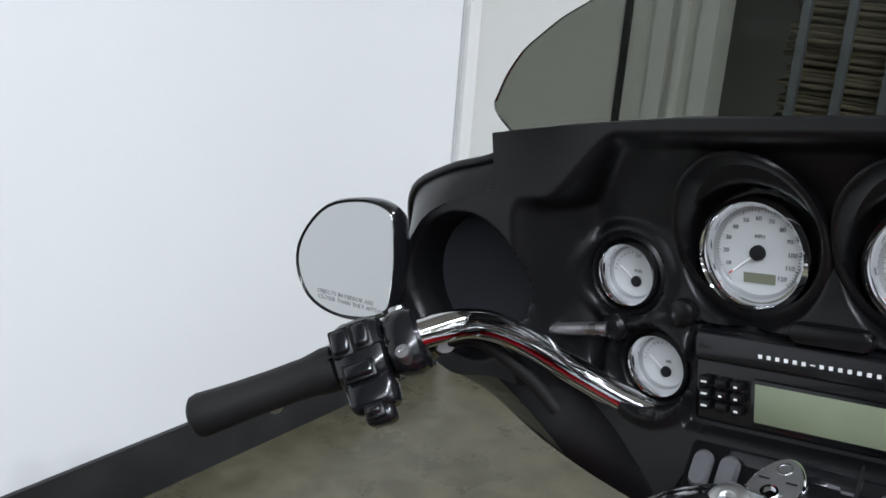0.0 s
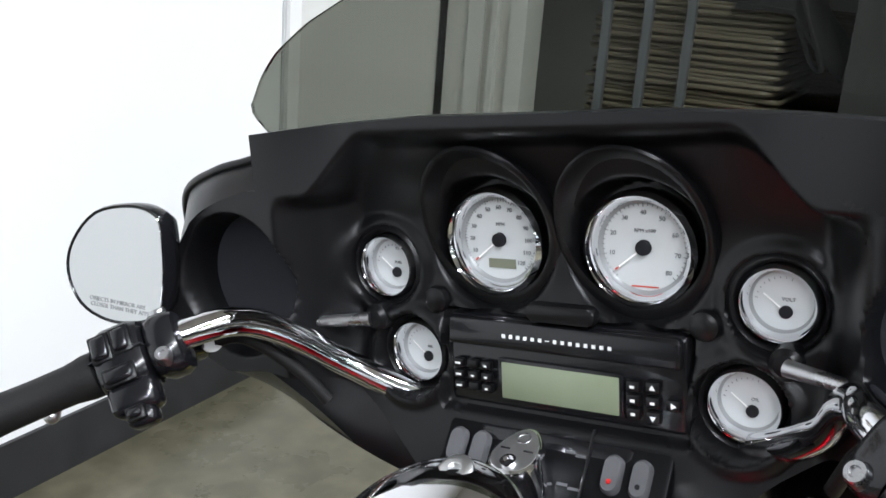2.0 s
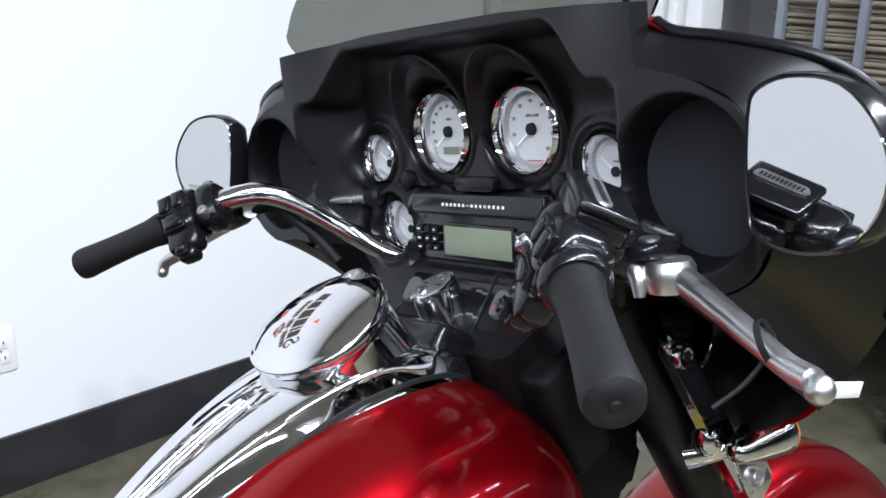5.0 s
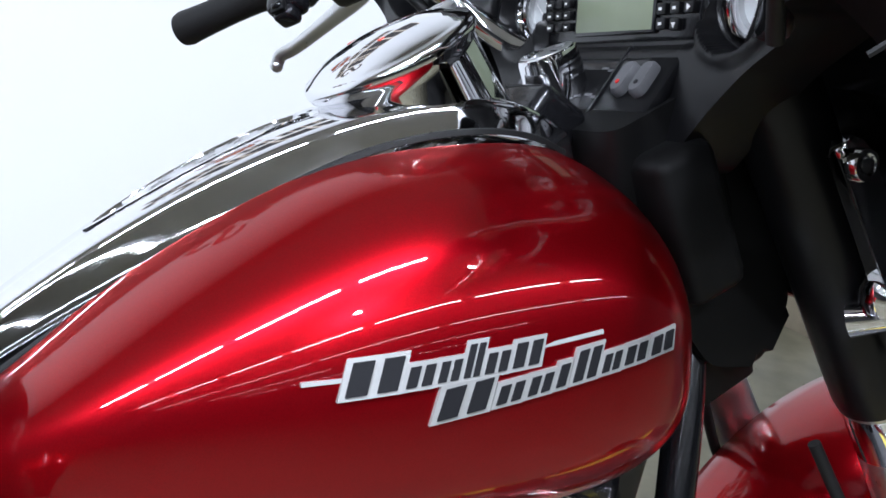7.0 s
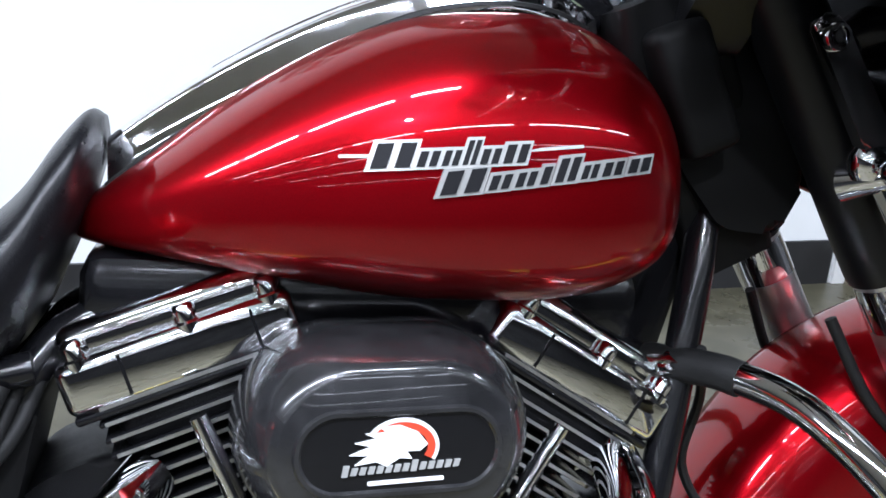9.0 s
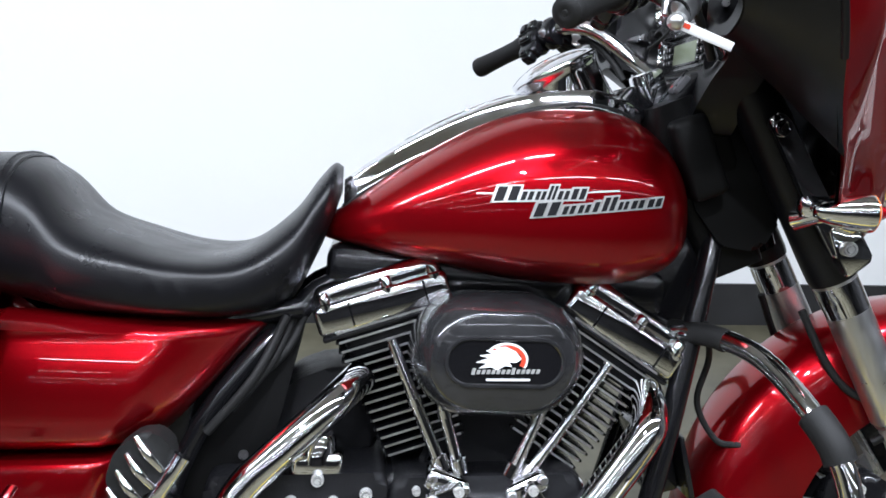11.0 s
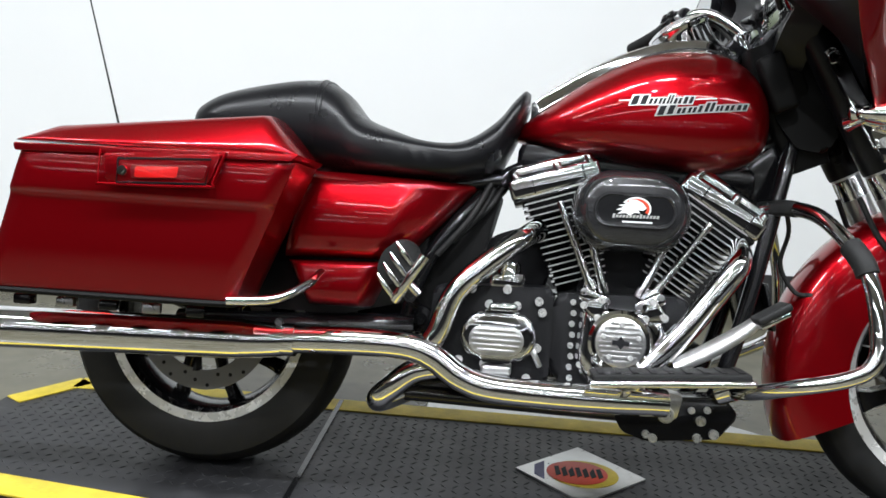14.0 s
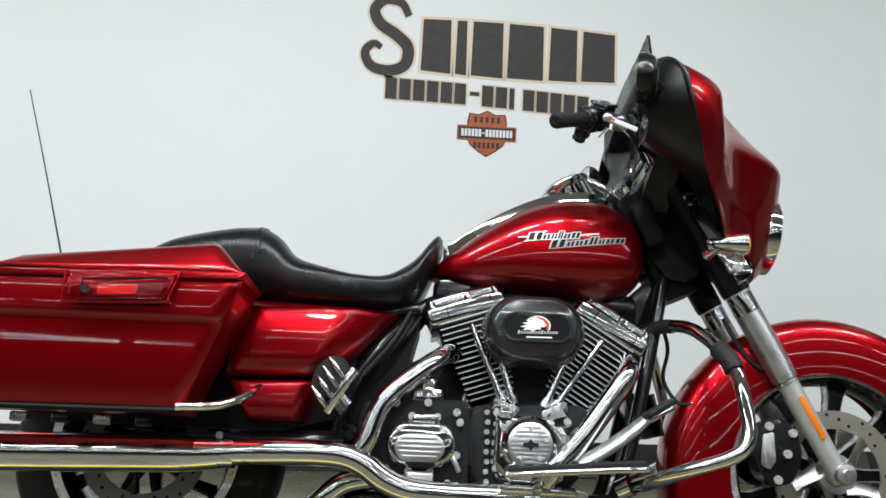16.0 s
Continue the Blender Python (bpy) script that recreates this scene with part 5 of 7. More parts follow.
# emblem: plain white head shape over an orange arc, with a slanted white bar
arc = [(0.892 + 0.026 * math.cos(a), 0.620 + 0.020 * math.sin(a)) for a in np.linspace(-0.5, 2.6, 18)]
arc += [(0.892 + 0.020 * math.cos(a), 0.620 + 0.0145 * math.sin(a)) for a in np.linspace(2.6, -0.5, 18)]
part("orange_arc", plate(arc, -0.2052, -0.2035, 0), LABELRED, inset)
part("white_arc", plate([(0.892 + 0.029 * math.cos(a), 0.620 + 0.023 * math.sin(a)) for a in np.linspace(-0.5, 2.6, 18)] + [(0.892 + 0.026 * math.cos(a), 0.620 + 0.020 * math.sin(a)) for a in np.linspace(2.6, -0.5, 18)], -0.2050, -0.2035, 0), LEGEND, inset)
part("white_shape", plate([(0.912, 0.622), (0.904, 0.632), (0.890, 0.638), (0.874, 0.637), (0.879, 0.633), (0.864, 0.632), (0.872, 0.628), (0.856, 0.625), (0.868, 0.622), (0.852, 0.616), (0.866, 0.615), (0.856, 0.608), (0.872, 0.610), (0.880, 0.606), (0.890, 0.612), (0.900, 0.611), (0.896, 0.617), (0.906, 0.617)], -0.2056, -0.2035, 0), LEGEND, inset)
for k in range(14):
    x = 0.846 + 0.0066 * k
    hgt = 0.0065 if k in (0, 8) else 0.0042
    part("lettering_bar", plate([(x, 0.6015 - hgt * 0.3 + 0.0006 * k * 0.3), (x + 0.0045, 0.6015 - hgt * 0.3 + 0.0002 * k), (x + 0.0062, 0.6015 + hgt + 0.0002 * k), (x + 0.0017, 0.6015 + hgt + 0.0002 * k)], -0.2056, -0.2035, 0), SILVERPAINT, inset)
part("lettering_bar", plate(rounded([(0.866, 0.5945), (0.925, 0.5955), (0.925, 0.5925), (0.866, 0.5915)], 0.001), -0.205, -0.2035, 0), LEGEND, inset)
part("backplate", plate(stadium(0.889, 0.613, 0.10, 0.062, 12), -0.09, -0.03, 0.006), GLOSSBLACK, air)

# exhaust
ex = empty("exhaust", bike)
part("rear_header", sweep([(0.705, -0.09, 0.568), (0.662, -0.15, 0.537), (0.60, -0.180, 0.485), (0.552, -0.190, 0.436), (0.532, -0.192, 0.395), (0.516, -0.193, 0.345), (0.495, -0.19, 0.312)], 0.0235, 20, 5), CHROME, ex, "chrome rear header pipe")
part("front_header", sweep([(1.118, -0.10, 0.558), (1.110, -0.15, 0.532), (1.090, -0.170, 0.500), (1.012, -0.178, 0.391), (0.950, -0.18, 0.318), (0.905, -0.18, 0.262)], [0.023, 0.025, 0.026, 0.026, 0.026, 0.024], 20, 5), CHROME, ex, "chrome front header with heat shield")
part("lower_pipe", sweep([(0.98, -0.17, 0.236), (0.87, -0.195, 0.238), (0.74, -0.198, 0.238), (0.625, -0.20, 0.243), (0.565, -0.202, 0.262), (0.515, -0.204, 0.295), (0.465, -0.206, 0.313), (0.38, -0.208, 0.316), (0.22, -0.212, 0.310)], 0.0285, 22, 6), CHROME, ex, "chrome cross pipe")
part("shield_seam", sweep([(0.87, -0.2235, 0.240), (0.74, -0.2265, 0.240), (0.63, -0.2285, 0.245)], 0.0014, 6, 4), GLOSSBLACK, ex)
muf = part("muffler", sweep([(0.225, -0.212, 0.309), (0.215, -0.212, 0.309), (0.19, -0.213, 0.306), (0.13, -0.214, 0.303), (0.08, -0.215, 0.302), (-0.30, -0.22, 0.292), (-0.62, -0.225, 0.283), (-0.66, -0.225, 0.282)], [0.030, 0.032, 0.0345, 0.039, 0.0415, 0.0425, 0.0425, 0.038], 28, 5), CHROME, ex, "long chrome muffler")
part("clamp", sweep([(0.232, -0.212, 0.309), (0.212, -0.212, 0.3085)], 0.0335, 24, 1), CHROME, muf)
part("clamp_bolt", bolt((0.20, -0.226, 0.345), 0.008, 0.012), STEEL, muf)
part("crossover", sweep([(0.545, -0.12, 0.27), (0.47, -0.13, 0.255), (0.42, -0.125, 0.215), (0.392, -0.10, 0.185), (0.40, -0.02, 0.175), (0.43, 0.06, 0.18)], 0.026, 20, 6), CHROME, ex, "chrome crossover pipe")

# frame tubes, tank mounts, swing arm
fr = empty("frame", bike)
for s in (-1, 1):
    part("down_tube", sweep([(1.225, s * 0.05, 0.80), (1.20, s * 0.075, 0.70), (1.155, s * 0.10, 0.50), (1.115, s * 0.11, 0.34), (1.07, s * 0.11, 0.225), (0.98, s * 0.11, 0.20), (0.45, s * 0.11, 0.205)], 0.0165, 14, 6), GLOSSBLACK, fr, "black frame tube")
    part("seat_rail", sweep([(1.18, s * 0.03, 0.80), (0.95, s * 0.05, 0.73), (0.68, s * 0.055, 0.70), (0.60, s * 0.085, 0.64), (0.52, s * 0.12, 0.55), (0.46, s * 0.125, 0.44), (0.43, s * 0.12, 0.30)], 0.0165, 14, 6), GLOSSBLACK, fr)
    part("rear_rail", sweep([(0.62, s * 0.10, 0.665), (0.45, s * 0.115, 0.64), (0.1, s * 0.12, 0.62), (-0.3, s * 0.11, 0.58)], 0.014, 12, 5), GLOSSBLACK, fr)
    part("swing_arm", sweep([(0.46, s * 0.12, 0.34), (0.2, s * 0.135, 0.33), (-0.04, s * 0.135, 0.318)], [0.035, 0.028, 0.03], 14, 4), GLOSSBLACK, fr)
    part("gusset", plate([(1.21, 0.80), (1.10, 0.70), (1.135, 0.68), (1.17, 0.60), (1.23, 0.78)], s * 0.03, s * 0.038, 0.001), GLOSSBLACK, fr)
part("backbone", box((0.50, 0.15, 0.07), pose(0.90, 0, 0.705, 0, 3, 0), 0.02), GLOSSBLACK, fr)
part("inner_panel", plate(rounded([(-0.25, 0.62), (0.50, 0.62), (0.45, 0.40), (0.30, 0.36), (-0.20, 0.37)], 0.02), -0.135, -0.12, 0.003), FAIRING, fr, "black inner panel")
part("inner_panel", plate(rounded([(-0.25, 0.62), (0.50, 0.62), (0.45, 0.40), (0.30, 0.36), (-0.20, 0.37)], 0.02), 0.12, 0.135, 0.003), FAIRING, fr)
part("head_tube", sweep([(1.205, 0, 0.99), (1.30, 0, 0.76)], 0.042, 20, 1), GLOSSBLACK, fr)
part("battery_box", box((0.20, 0.20, 0.20), pose(0.37, 0, 0.50), 0.02), FAIRING, fr)
part("engine_cradle", box((0.55, 0.20, 0.05), pose(0.74, 0, 0.215), 0.012), GLOSSBLACK, fr)
part("intake", box((0.16, 0.10, 0.09), pose(0.89, -0.02, 0.56), 0.02), GLOSSBLACK, fr)
for k, (a, b) in enumerate((((0.60, -0.115, 0.655), (0.50, -0.15, 0.50)), ((0.61, -0.09, 0.655), (0.53, -0.14, 0.53)), ((0.625, -0.075, 0.66), (0.56, -0.125, 0.565)))):
    m = tuple((p + q) / 2 + o for p, q, o in zip(a, b, (0.012, -0.012, 0.0)))
    part("cable", sweep([a, m, b], 0.0065, 10, 6), RUBBER, fr, "black wiring sleeve")
part("regulator", box((0.05, 0.10, 0.11), pose(1.16, 0, 0.44, 0, -14, 0), 0.006), GLOSSBLACK, fr)
for k in range(6):
    part("cooling_fin", box((0.008, 0.10, 0.10), pose(1.19 + 0.0, 0.042 * (k - 2.5) * 0.45, 0.44, 0, -14, 0), 0.002), GLOSSBLACK, fr)

# lower engine mount panel with bolts
low = part("lower_mount", plate(rounded([(0.86, 0.24), (1.10, 0.255), (1.13, 0.22), (1.09, 0.17), (0.95, 0.155), (0.90, 0.17)], 0.012), -0.155, -0.08, 0.006), GLOSSBLACK, bike, "black lower engine mount with bright bolts")
for x, z, r in ((0.985, 0.212, 0.017), (0.948, 0.170, 0.008), (0.962, 0.163, 0.009), (1.05, 0.17, 0.009), (1.082, 0.18, 0.010), (1.055, 0.205, 0.010), (1.035, 0.225, 0.007), (1.066, 0.228, 0.007)):
    part("bolt", bolt((x, -0.155, z), r, 0.010), ZINC, low)
part("boss", box((0.05, 0.04, 0.055), pose(0.99, -0.14, 0.232, 0, 12, 0), 0.01), SATIN, low)

# floorboards, pedals, pegs
for s in (-1, 1):
    tilt = pose(0.968, -0.27, 0.296, 0, -4.5, 0)
    bm = box((0.305, 0.120, 0.014), tilt, 0.006, 3)
    board = part("floorboard", flip(bm) if s > 0 else bm, CHROME, bike, "chrome rider floorboard with black rubber pad")
    bm = box((0.292, 0.10, 0.012), tilt @ Matrix.Translation((0, 0, 0.012)), 0.005, 2)
    pad = part("pad", flip(bm) if s > 0 else bm, RUBBER, board)
    for k in range(9):
        bm = box((0.012, 0.085, 0.002), tilt @ Matrix.Translation((-0.13 + 0.0325 * k, 0, 0.0195)), 0.0015)
        part("tread", flip(bm) if s > 0 else bm, RUBBER, pad)
    bm = sweep([(0.89, -0.12, 0.255), (0.90, -0.20, 0.27), (0.91, -0.25, 0.283)], 0.012, 12, 4)
    part("bracket", flip(bm) if s > 0 else bm, CHROME, board)
pedal = part("brake_pedal", sweep([(0.99, -0.19, 0.315), (1.05, -0.21, 0.352), (1.105, -0.235, 0.395), (1.135, -0.25, 0.425)], [0.017, 0.020, 0.018, 0.014], 14, 5, 0.45), SATIN, bike, "polished brake pedal with rubber pad")
part("pedal_pad", box((0.07, 0.07, 0.016), pose(1.150, -0.265, 0.437, 0, -32, 0), 0.006, 3), RUBBER, pedal)
part("pedal_tip", box((0.062, 0.064, 0.012), pose(1.152, -0.265, 0.426, 0, -32, 0), 0.004, 2), CHROME, pedal)
peg = empty("passenger_peg", bike)
part("peg_body", plate(rounded([(0.436, 0.530), (0.402, 0.503), (0.391, 0.466), (0.408, 0.432), (0.452, 0.455), (0.478, 0.498), (0.462, 0.522)], 0.012), -0.248, -0.205, 0.008, 3), RUBBER, peg, "folded rubber passenger peg with chrome ribs")
for k in range(4):
    part("peg_rib", sweep([(0.428 - 0.011 * k, -0.246, 0.522 - 0.022 * k), (0.443 - 0.011 * k, -0.253, 0.503 - 0.022 * k), (0.460 - 0.011 * k, -0.246, 0.480 - 0.022 * k)], [0.004, 0.0065, 0.005], 10, 4), CHROME, peg)
part("peg_arm", sweep([(0.484, -0.243, 0.497), (0.466, -0.247, 0.466), (0.446, -0.240, 0.432), (0.430, -0.222, 0.408)], [0.012, 0.0105, 0.0105, 0.012], 14, 5), CHROME, peg)
part("peg_pivot", sweep([(0.452, -0.242, 0.448), (0.478, -0.240, 0.422)], 0.0085, 12, 1), CHROME, peg)
part("peg_mount", sweep([(0.445, -0.215, 0.44), (0.455, -0.19, 0.415), (0.46, -0.15, 0.40)], 0.014, 14, 4), CHROME, peg)
part("peg_nut", bolt((0.46, -0.222, 0.418), 0.014, 0.014), CHROME, peg)

# engine guard
guard = part("engine_guard", sweep([(1.10, -0.13, 0.268), (1.13, -0.22, 0.278), (1.20, -0.31, 0.308), (1.275, -0.345, 0.334), (1.312, -0.352, 0.362), (1.320, -0.345, 0.41), (1.308, -0.325, 0.505), (1.285, -0.29, 0.565), (1.245, -0.20, 0.628), (1.20, -0.12, 0.645), (1.16, -0.05, 0.640), (1.15, 0.05, 0.640), (1.20, 0.12, 0.645), (1.245, 0.20, 0.628), (1.285, 0.29, 0.565), (1.308, 0.325, 0.505), (1.320, 0.345, 0.41), (1.312, 0.352, 0.350), (1.275, 0.345, 0.322), (1.13, 0.22, 0.278), (1.10, 0.13, 0.268)], 0.0152, 16, 6), CHROME, bike, "chrome engine guard bar")
part("foam_wrap", sweep([(1.302, -0.318, 0.523), (1.297, -0.311, 0.540), (1.289, -0.296, 0.558), (1.281, -0.279, 0.573)], 0.0215, 16, 5), RUBBER, guard, "black foam sleeve")
part("guard_sleeve", sweep([(1.215, -0.145, 0.642), (1.20, -0.12, 0.645), (1.165, -0.06, 0.642)], 0.0168, 14, 4), RUBBER, guard)
part("guard_clamp", sweep([(1.088, -0.15, 0.262), (1.112, -0.165, 0.275)], 0.024, 16, 1), CHROME, guard)
part("cable", sweep([(1.20, -0.10, 0.66), (1.225, -0.06, 0.60), (1.215, -0.05, 0.53), (1.245, -0.06, 0.475), (1.28, -0.07, 0.47)], 0.005, 8, 6), RUBBER, guard)


# radio and switch panel
radio = empty("radio", bike)
fpart("radio_case", box((0.030, 0.212, 0.078), pose(1.196, 0, 1.068, 0, 3, 0), 0.005, 3), GLOSSBLACK, radio, "black radio face")
fpart("flap", box((0.010, 0.206, 0.024), pose(1.180, 0, 1.0945, 0, 6, 0), 0.004, 3), GLOSSBLACK, radio)
for k in range(15):
    if k == 6:
        fpart("lettering_bar", box((0.0006, 0.0035, 0.0008), pose(1.1743, 0.047 - 0.0067 * k, 1.0945, 0, 6, 0)), LEGEND, radio)
    else:
        fpart("lettering_bar", box((0.0006, 0.0030, 0.0030), pose(1.1743, 0.047 - 0.0067 * k, 1.0945, 0, 6, 0), 0.0), LEGEND, radio)
fpart("display_frame", box((0.006, 0.112, 0.037), pose(1.1795, 0, 1.0555, 0, 3, 0), 0.002), GLOSSBLACK, radio)
fpart("display", box((0.004, 0.105, 0.031), pose(1.1782, 0, 1.0555, 0, 3, 0), 0.0008), LCD, radio, "grey-green radio display")
for y, z in [(0.094, 1.066), (0.094, 1.056), (0.094, 1.046), (0.080, 1.056), (0.067, 1.066), (0.067, 1.056), (0.067, 1.046), (0.080, 1.066), (0.080, 1.046)]:
    fpart("button", box((0.006, 0.010, 0.0075), pose(1.1775, y, z, 0, 3, 0), 0.0015), FAIRING, radio)
    if not (y == 0.080 and z != 1.056):
        fpart("button_mark", box((0.0006, 0.005 if y == 0.094 else 0.0028, 0.0016), pose(1.1743, y, z, 0, 3, 0)), LEGEND, radio)
for k, (y, z) in enumerate([(-0.064, 1.066), (-0.064, 1.055), (-0.064, 1.044), (-0.080, 1.067), (-0.080, 1.055), (-0.080, 1.043), (-0.096, 1.055)]):
    fpart("button", box((0.006, 0.011, 0.009), pose(1.1775, y, z, 0, 3, 0), 0.0015), FAIRING, radio)
    if k in (3, 5, 6):
        a = {3: 90, 5: -90, 6: 180}[k]
        tri = [(0.0028 * math.cos(radians(a + 120 * i)), 0.0028 * math.sin(radians(a + 120 * i))) for i in range(3)]
        bm = plate(tri, -0.0003, 0.0003, 0, m=STEER.inverted() @ STEER @ Matrix.Translation((1.1743, y, z)) @ Matrix.Rotation(radians(90), 4, "Z"))
        fpart("button_mark", bm, LEGEND, radio)
    else:
        fpart("button_mark", box((0.0006, 0.0035, 0.0022), pose(1.1743, y, z, 0, 3, 0)), LEGEND, radio)
fpart("hinge_tab", plate(rounded([(-0.030, -0.007), (0.030, -0.007), (0.030, 0.007), (-0.030, 0.007)], 0.005), -0.006, 0.006, 0.003, m=pose(1.181, -0.004, 1.1165, 0, 0, 90)), FAIRING, bike, "black trim tab above the radio")
for s in (1, -1):
    fpart("mount_knob", lathe([(0.012, 0), (0.011, 0.006), (0.006, 0.009), (0, 0.009)], m=Matrix.Translation((1.187, s * 0.118, 1.117)) @ Matrix.Rotation(radians(-90), 4, "Y"), seg=20), FAIRING, bike)
    fpart("stay_rod", sweep([(1.168, s * 0.18, 1.098), (1.15, s * 0.23, 1.095), (1.13, s * 0.29, 1.088)], [0.0065, 0.005, 0.005], 10, 4), STEEL, bike, "thin steel stay rod")
    fpart("stay_boss", lathe([(0.013, -0.01), (0.012, 0.006), (0.008, 0.010), (0, 0.011)], m=Matrix.Translation((1.180, s * 0.178, 1.098)) @ Matrix.Rotation(radians(-90), 4, "Y"), seg=24), FAIRING, bike)

panel_m = pose(1.158, 0, 0.997, 0, 38, 0)
panel = fpart("switch_panel", box((0.012, 0.20, 0.062), panel_m, 0.004, 2), PANEL, bike, "black switch panel under the radio")
for y, lit in ((0.084, None), (0.062, None), (-0.056, REDLENS), (-0.079, INK)):
    ring = lambda h, k: [panel_m @ Vector((-0.006 - h, y + q * k, p * k)) for p, q in stadium(0, 0, 0.0155, 0.0075, 10)]
    rocker = fpart("rocker_switch", loft([ring(0, 1), ring(0.005, 1), ring(0.008, 0.85)]), SWITCHGREY, panel, "grey rocker switch")
    if lit:
        fpart("marker", lathe([(0.0022, 0), (0.0018, 0.0010), (0, 0.0011)], m=panel_m @ Matrix.Translation((-0.0138, y, -0.006)) @ Matrix.Rotation(radians(-90), 4, "Y"), seg=12), lit, rocker)
for y, z in ((-0.004, 0.012), (-0.014, 0.010), (-0.004, -0.014), (-0.014, -0.016)):
    fpart("legend_bar", box((0.0006, 0.009, 0.0022), panel_m @ Matrix.Translation((-0.0064, y - 0.012, z))), SWITCHGREY, panel)
fpart("panel_divider", box((0.016, 0.003, 0.066), panel_m @ Matrix.Translation((-0.001, -0.033, 0)), 0.001), GLOSSBLACK, panel)
# ignition switch: a teardrop chrome knob
ign_m = Matrix.Translation((1.125, 0.008, 1.003)) @ pose(0, 0, 0, 0, -20, 0)
drop = [(0.024 * math.cos(a) * (1.25 if math.cos(a) > 0 else 1.0), 0.021 * math.sin(a) * (1 - 0.20 * math.cos(a))) for a in np.linspace(0, math.tau, 36, endpoint=False)]
ign = fpart("ignition_switch", loft([[ign_m @ Vector((x * k, y * k, h)) for x, y in drop] for h, k in ((-0.045, 1.04), (-0.02, 1.0), (0.016, 0.98), (0.020, 0.94), (0.021, 0.88))]), CHROME, bike, "chrome ignition switch knob")
fpart("knob_face", loft([[ign_m @ Vector((x * k, y * k, h)) for x, y in drop] for h, k in ((0.0205, 0.86), (0.0216, 0.84))]), SATIN, ign)
fpart("key_barrel", lathe([(0.0065, 0), (0.0065, 0.003), (0.0045, 0.003), (0.0045, 0.001), (0, 0.001)], m=ign_m @ Matrix.Translation((-0.012, 0, 0.0215)), seg=24), CHROME, ign)
for x, y in ((0.002, 0.010), (0.002, -0.010)):
    fpart("legend_bar", box((0.0014, 0.008, 0.0004), ign_m @ Matrix.Translation((x, y, 0.0218))), INK, ign)
fpart("legend_ring", lathe([(0.006, 0), (0.006, 0.0006), (0.0045, 0.0006), (0.0045, 0)], m=ign_m @ Matrix.Translation((0.015, 0, 0.0215)), seg=20), STEEL, ign)
# cowl round the steering head
rings = []
for x, z, w, d in ((1.150, 0.985, 0.105, 0.05), (1.165, 0.94, 0.10, 0.055), (1.20, 0.87, 0.085, 0.055), (1.235, 0.80, 0.07, 0.05), (1.262, 0.735, 0.06, 0.045)):
    rings.append([Vector((x + a * d * 0.9, b * w, z + a * d * 0.4)) for a, b in rounded([(-1, -1), (-1, 1), (1, 1), (1, -1)], 0.25, 3)])
fpart("steering_cowl", loft(rings), DULLBLACK, bike, "black cowl round the steering head", 50)
fpart("neck_cover", plate(rounded([(1.165, 0.94), (1.26, 0.95), (1.315, 0.82), (1.285, 0.765), (1.225, 0.772), (1.178, 0.83)], 0.015), -0.085, 0.085, 0.012, 3), DULLBLACK, bike, "black cover over the steering neck")
for s in (-1, 1):
    bm = box((0.055, 0.05, 0.12), pose(1.17, -0.11, 0.90, 0, -22, 0), 0.012, 3)
    fpart("cowl_box", flip(bm) if s > 0 else bm, DULLBLACK, bike)

# handlebar
HALF = [(1.250, 0.07, 0.990), (1.190, 0.157, 1.026), (1.155, 0.205, 1.060), (1.112, 0.229, 1.096), (1.078, 0.245, 1.114), (1.045, 0.258, 1.116), (1.000, 0.299, 1.101), (0.985, 0.318, 1.092), (0.914, 0.413, 1.047)]
left_pts = HALF[:7]
handlebar = fpart("handlebar", sweep([(x, -y, z) for x, y, z in left_pts[::-1]] + left_pts, 0.0127, 18, 6), CHROME, bike, "chrome pull-back handlebar")
fpart("bar_clamp", box((0.06, 0.15, 0.05), pose(1.185, 0, 0.99, 0, 20, 0), 0.012, 3), GLOSSBLACK, handlebar)


def control_frame(s):
    """Axes on the bar: along it outwards, towards the rider, and up."""
    a, b = Vector((1.029, s * 0.263, 1.112)), Vector((0.909, 0.413, 1.049) if s > 0 else (0.910, -0.414, 1.047))
    d = (b - a).normalized()
    r = Vector((-0.8, -0.45 * s, 0.50))
    r = (r - r.dot(d) * d).normalized()
    u = r.cross(d)
    if u.z < 0:
        u = -u
    m = Matrix.Identity(4)
    for i in range(3):
        m[i][0], m[i][1], m[i][2], m[i][3] = d[i], r[i], u[i], a[i]
    return m


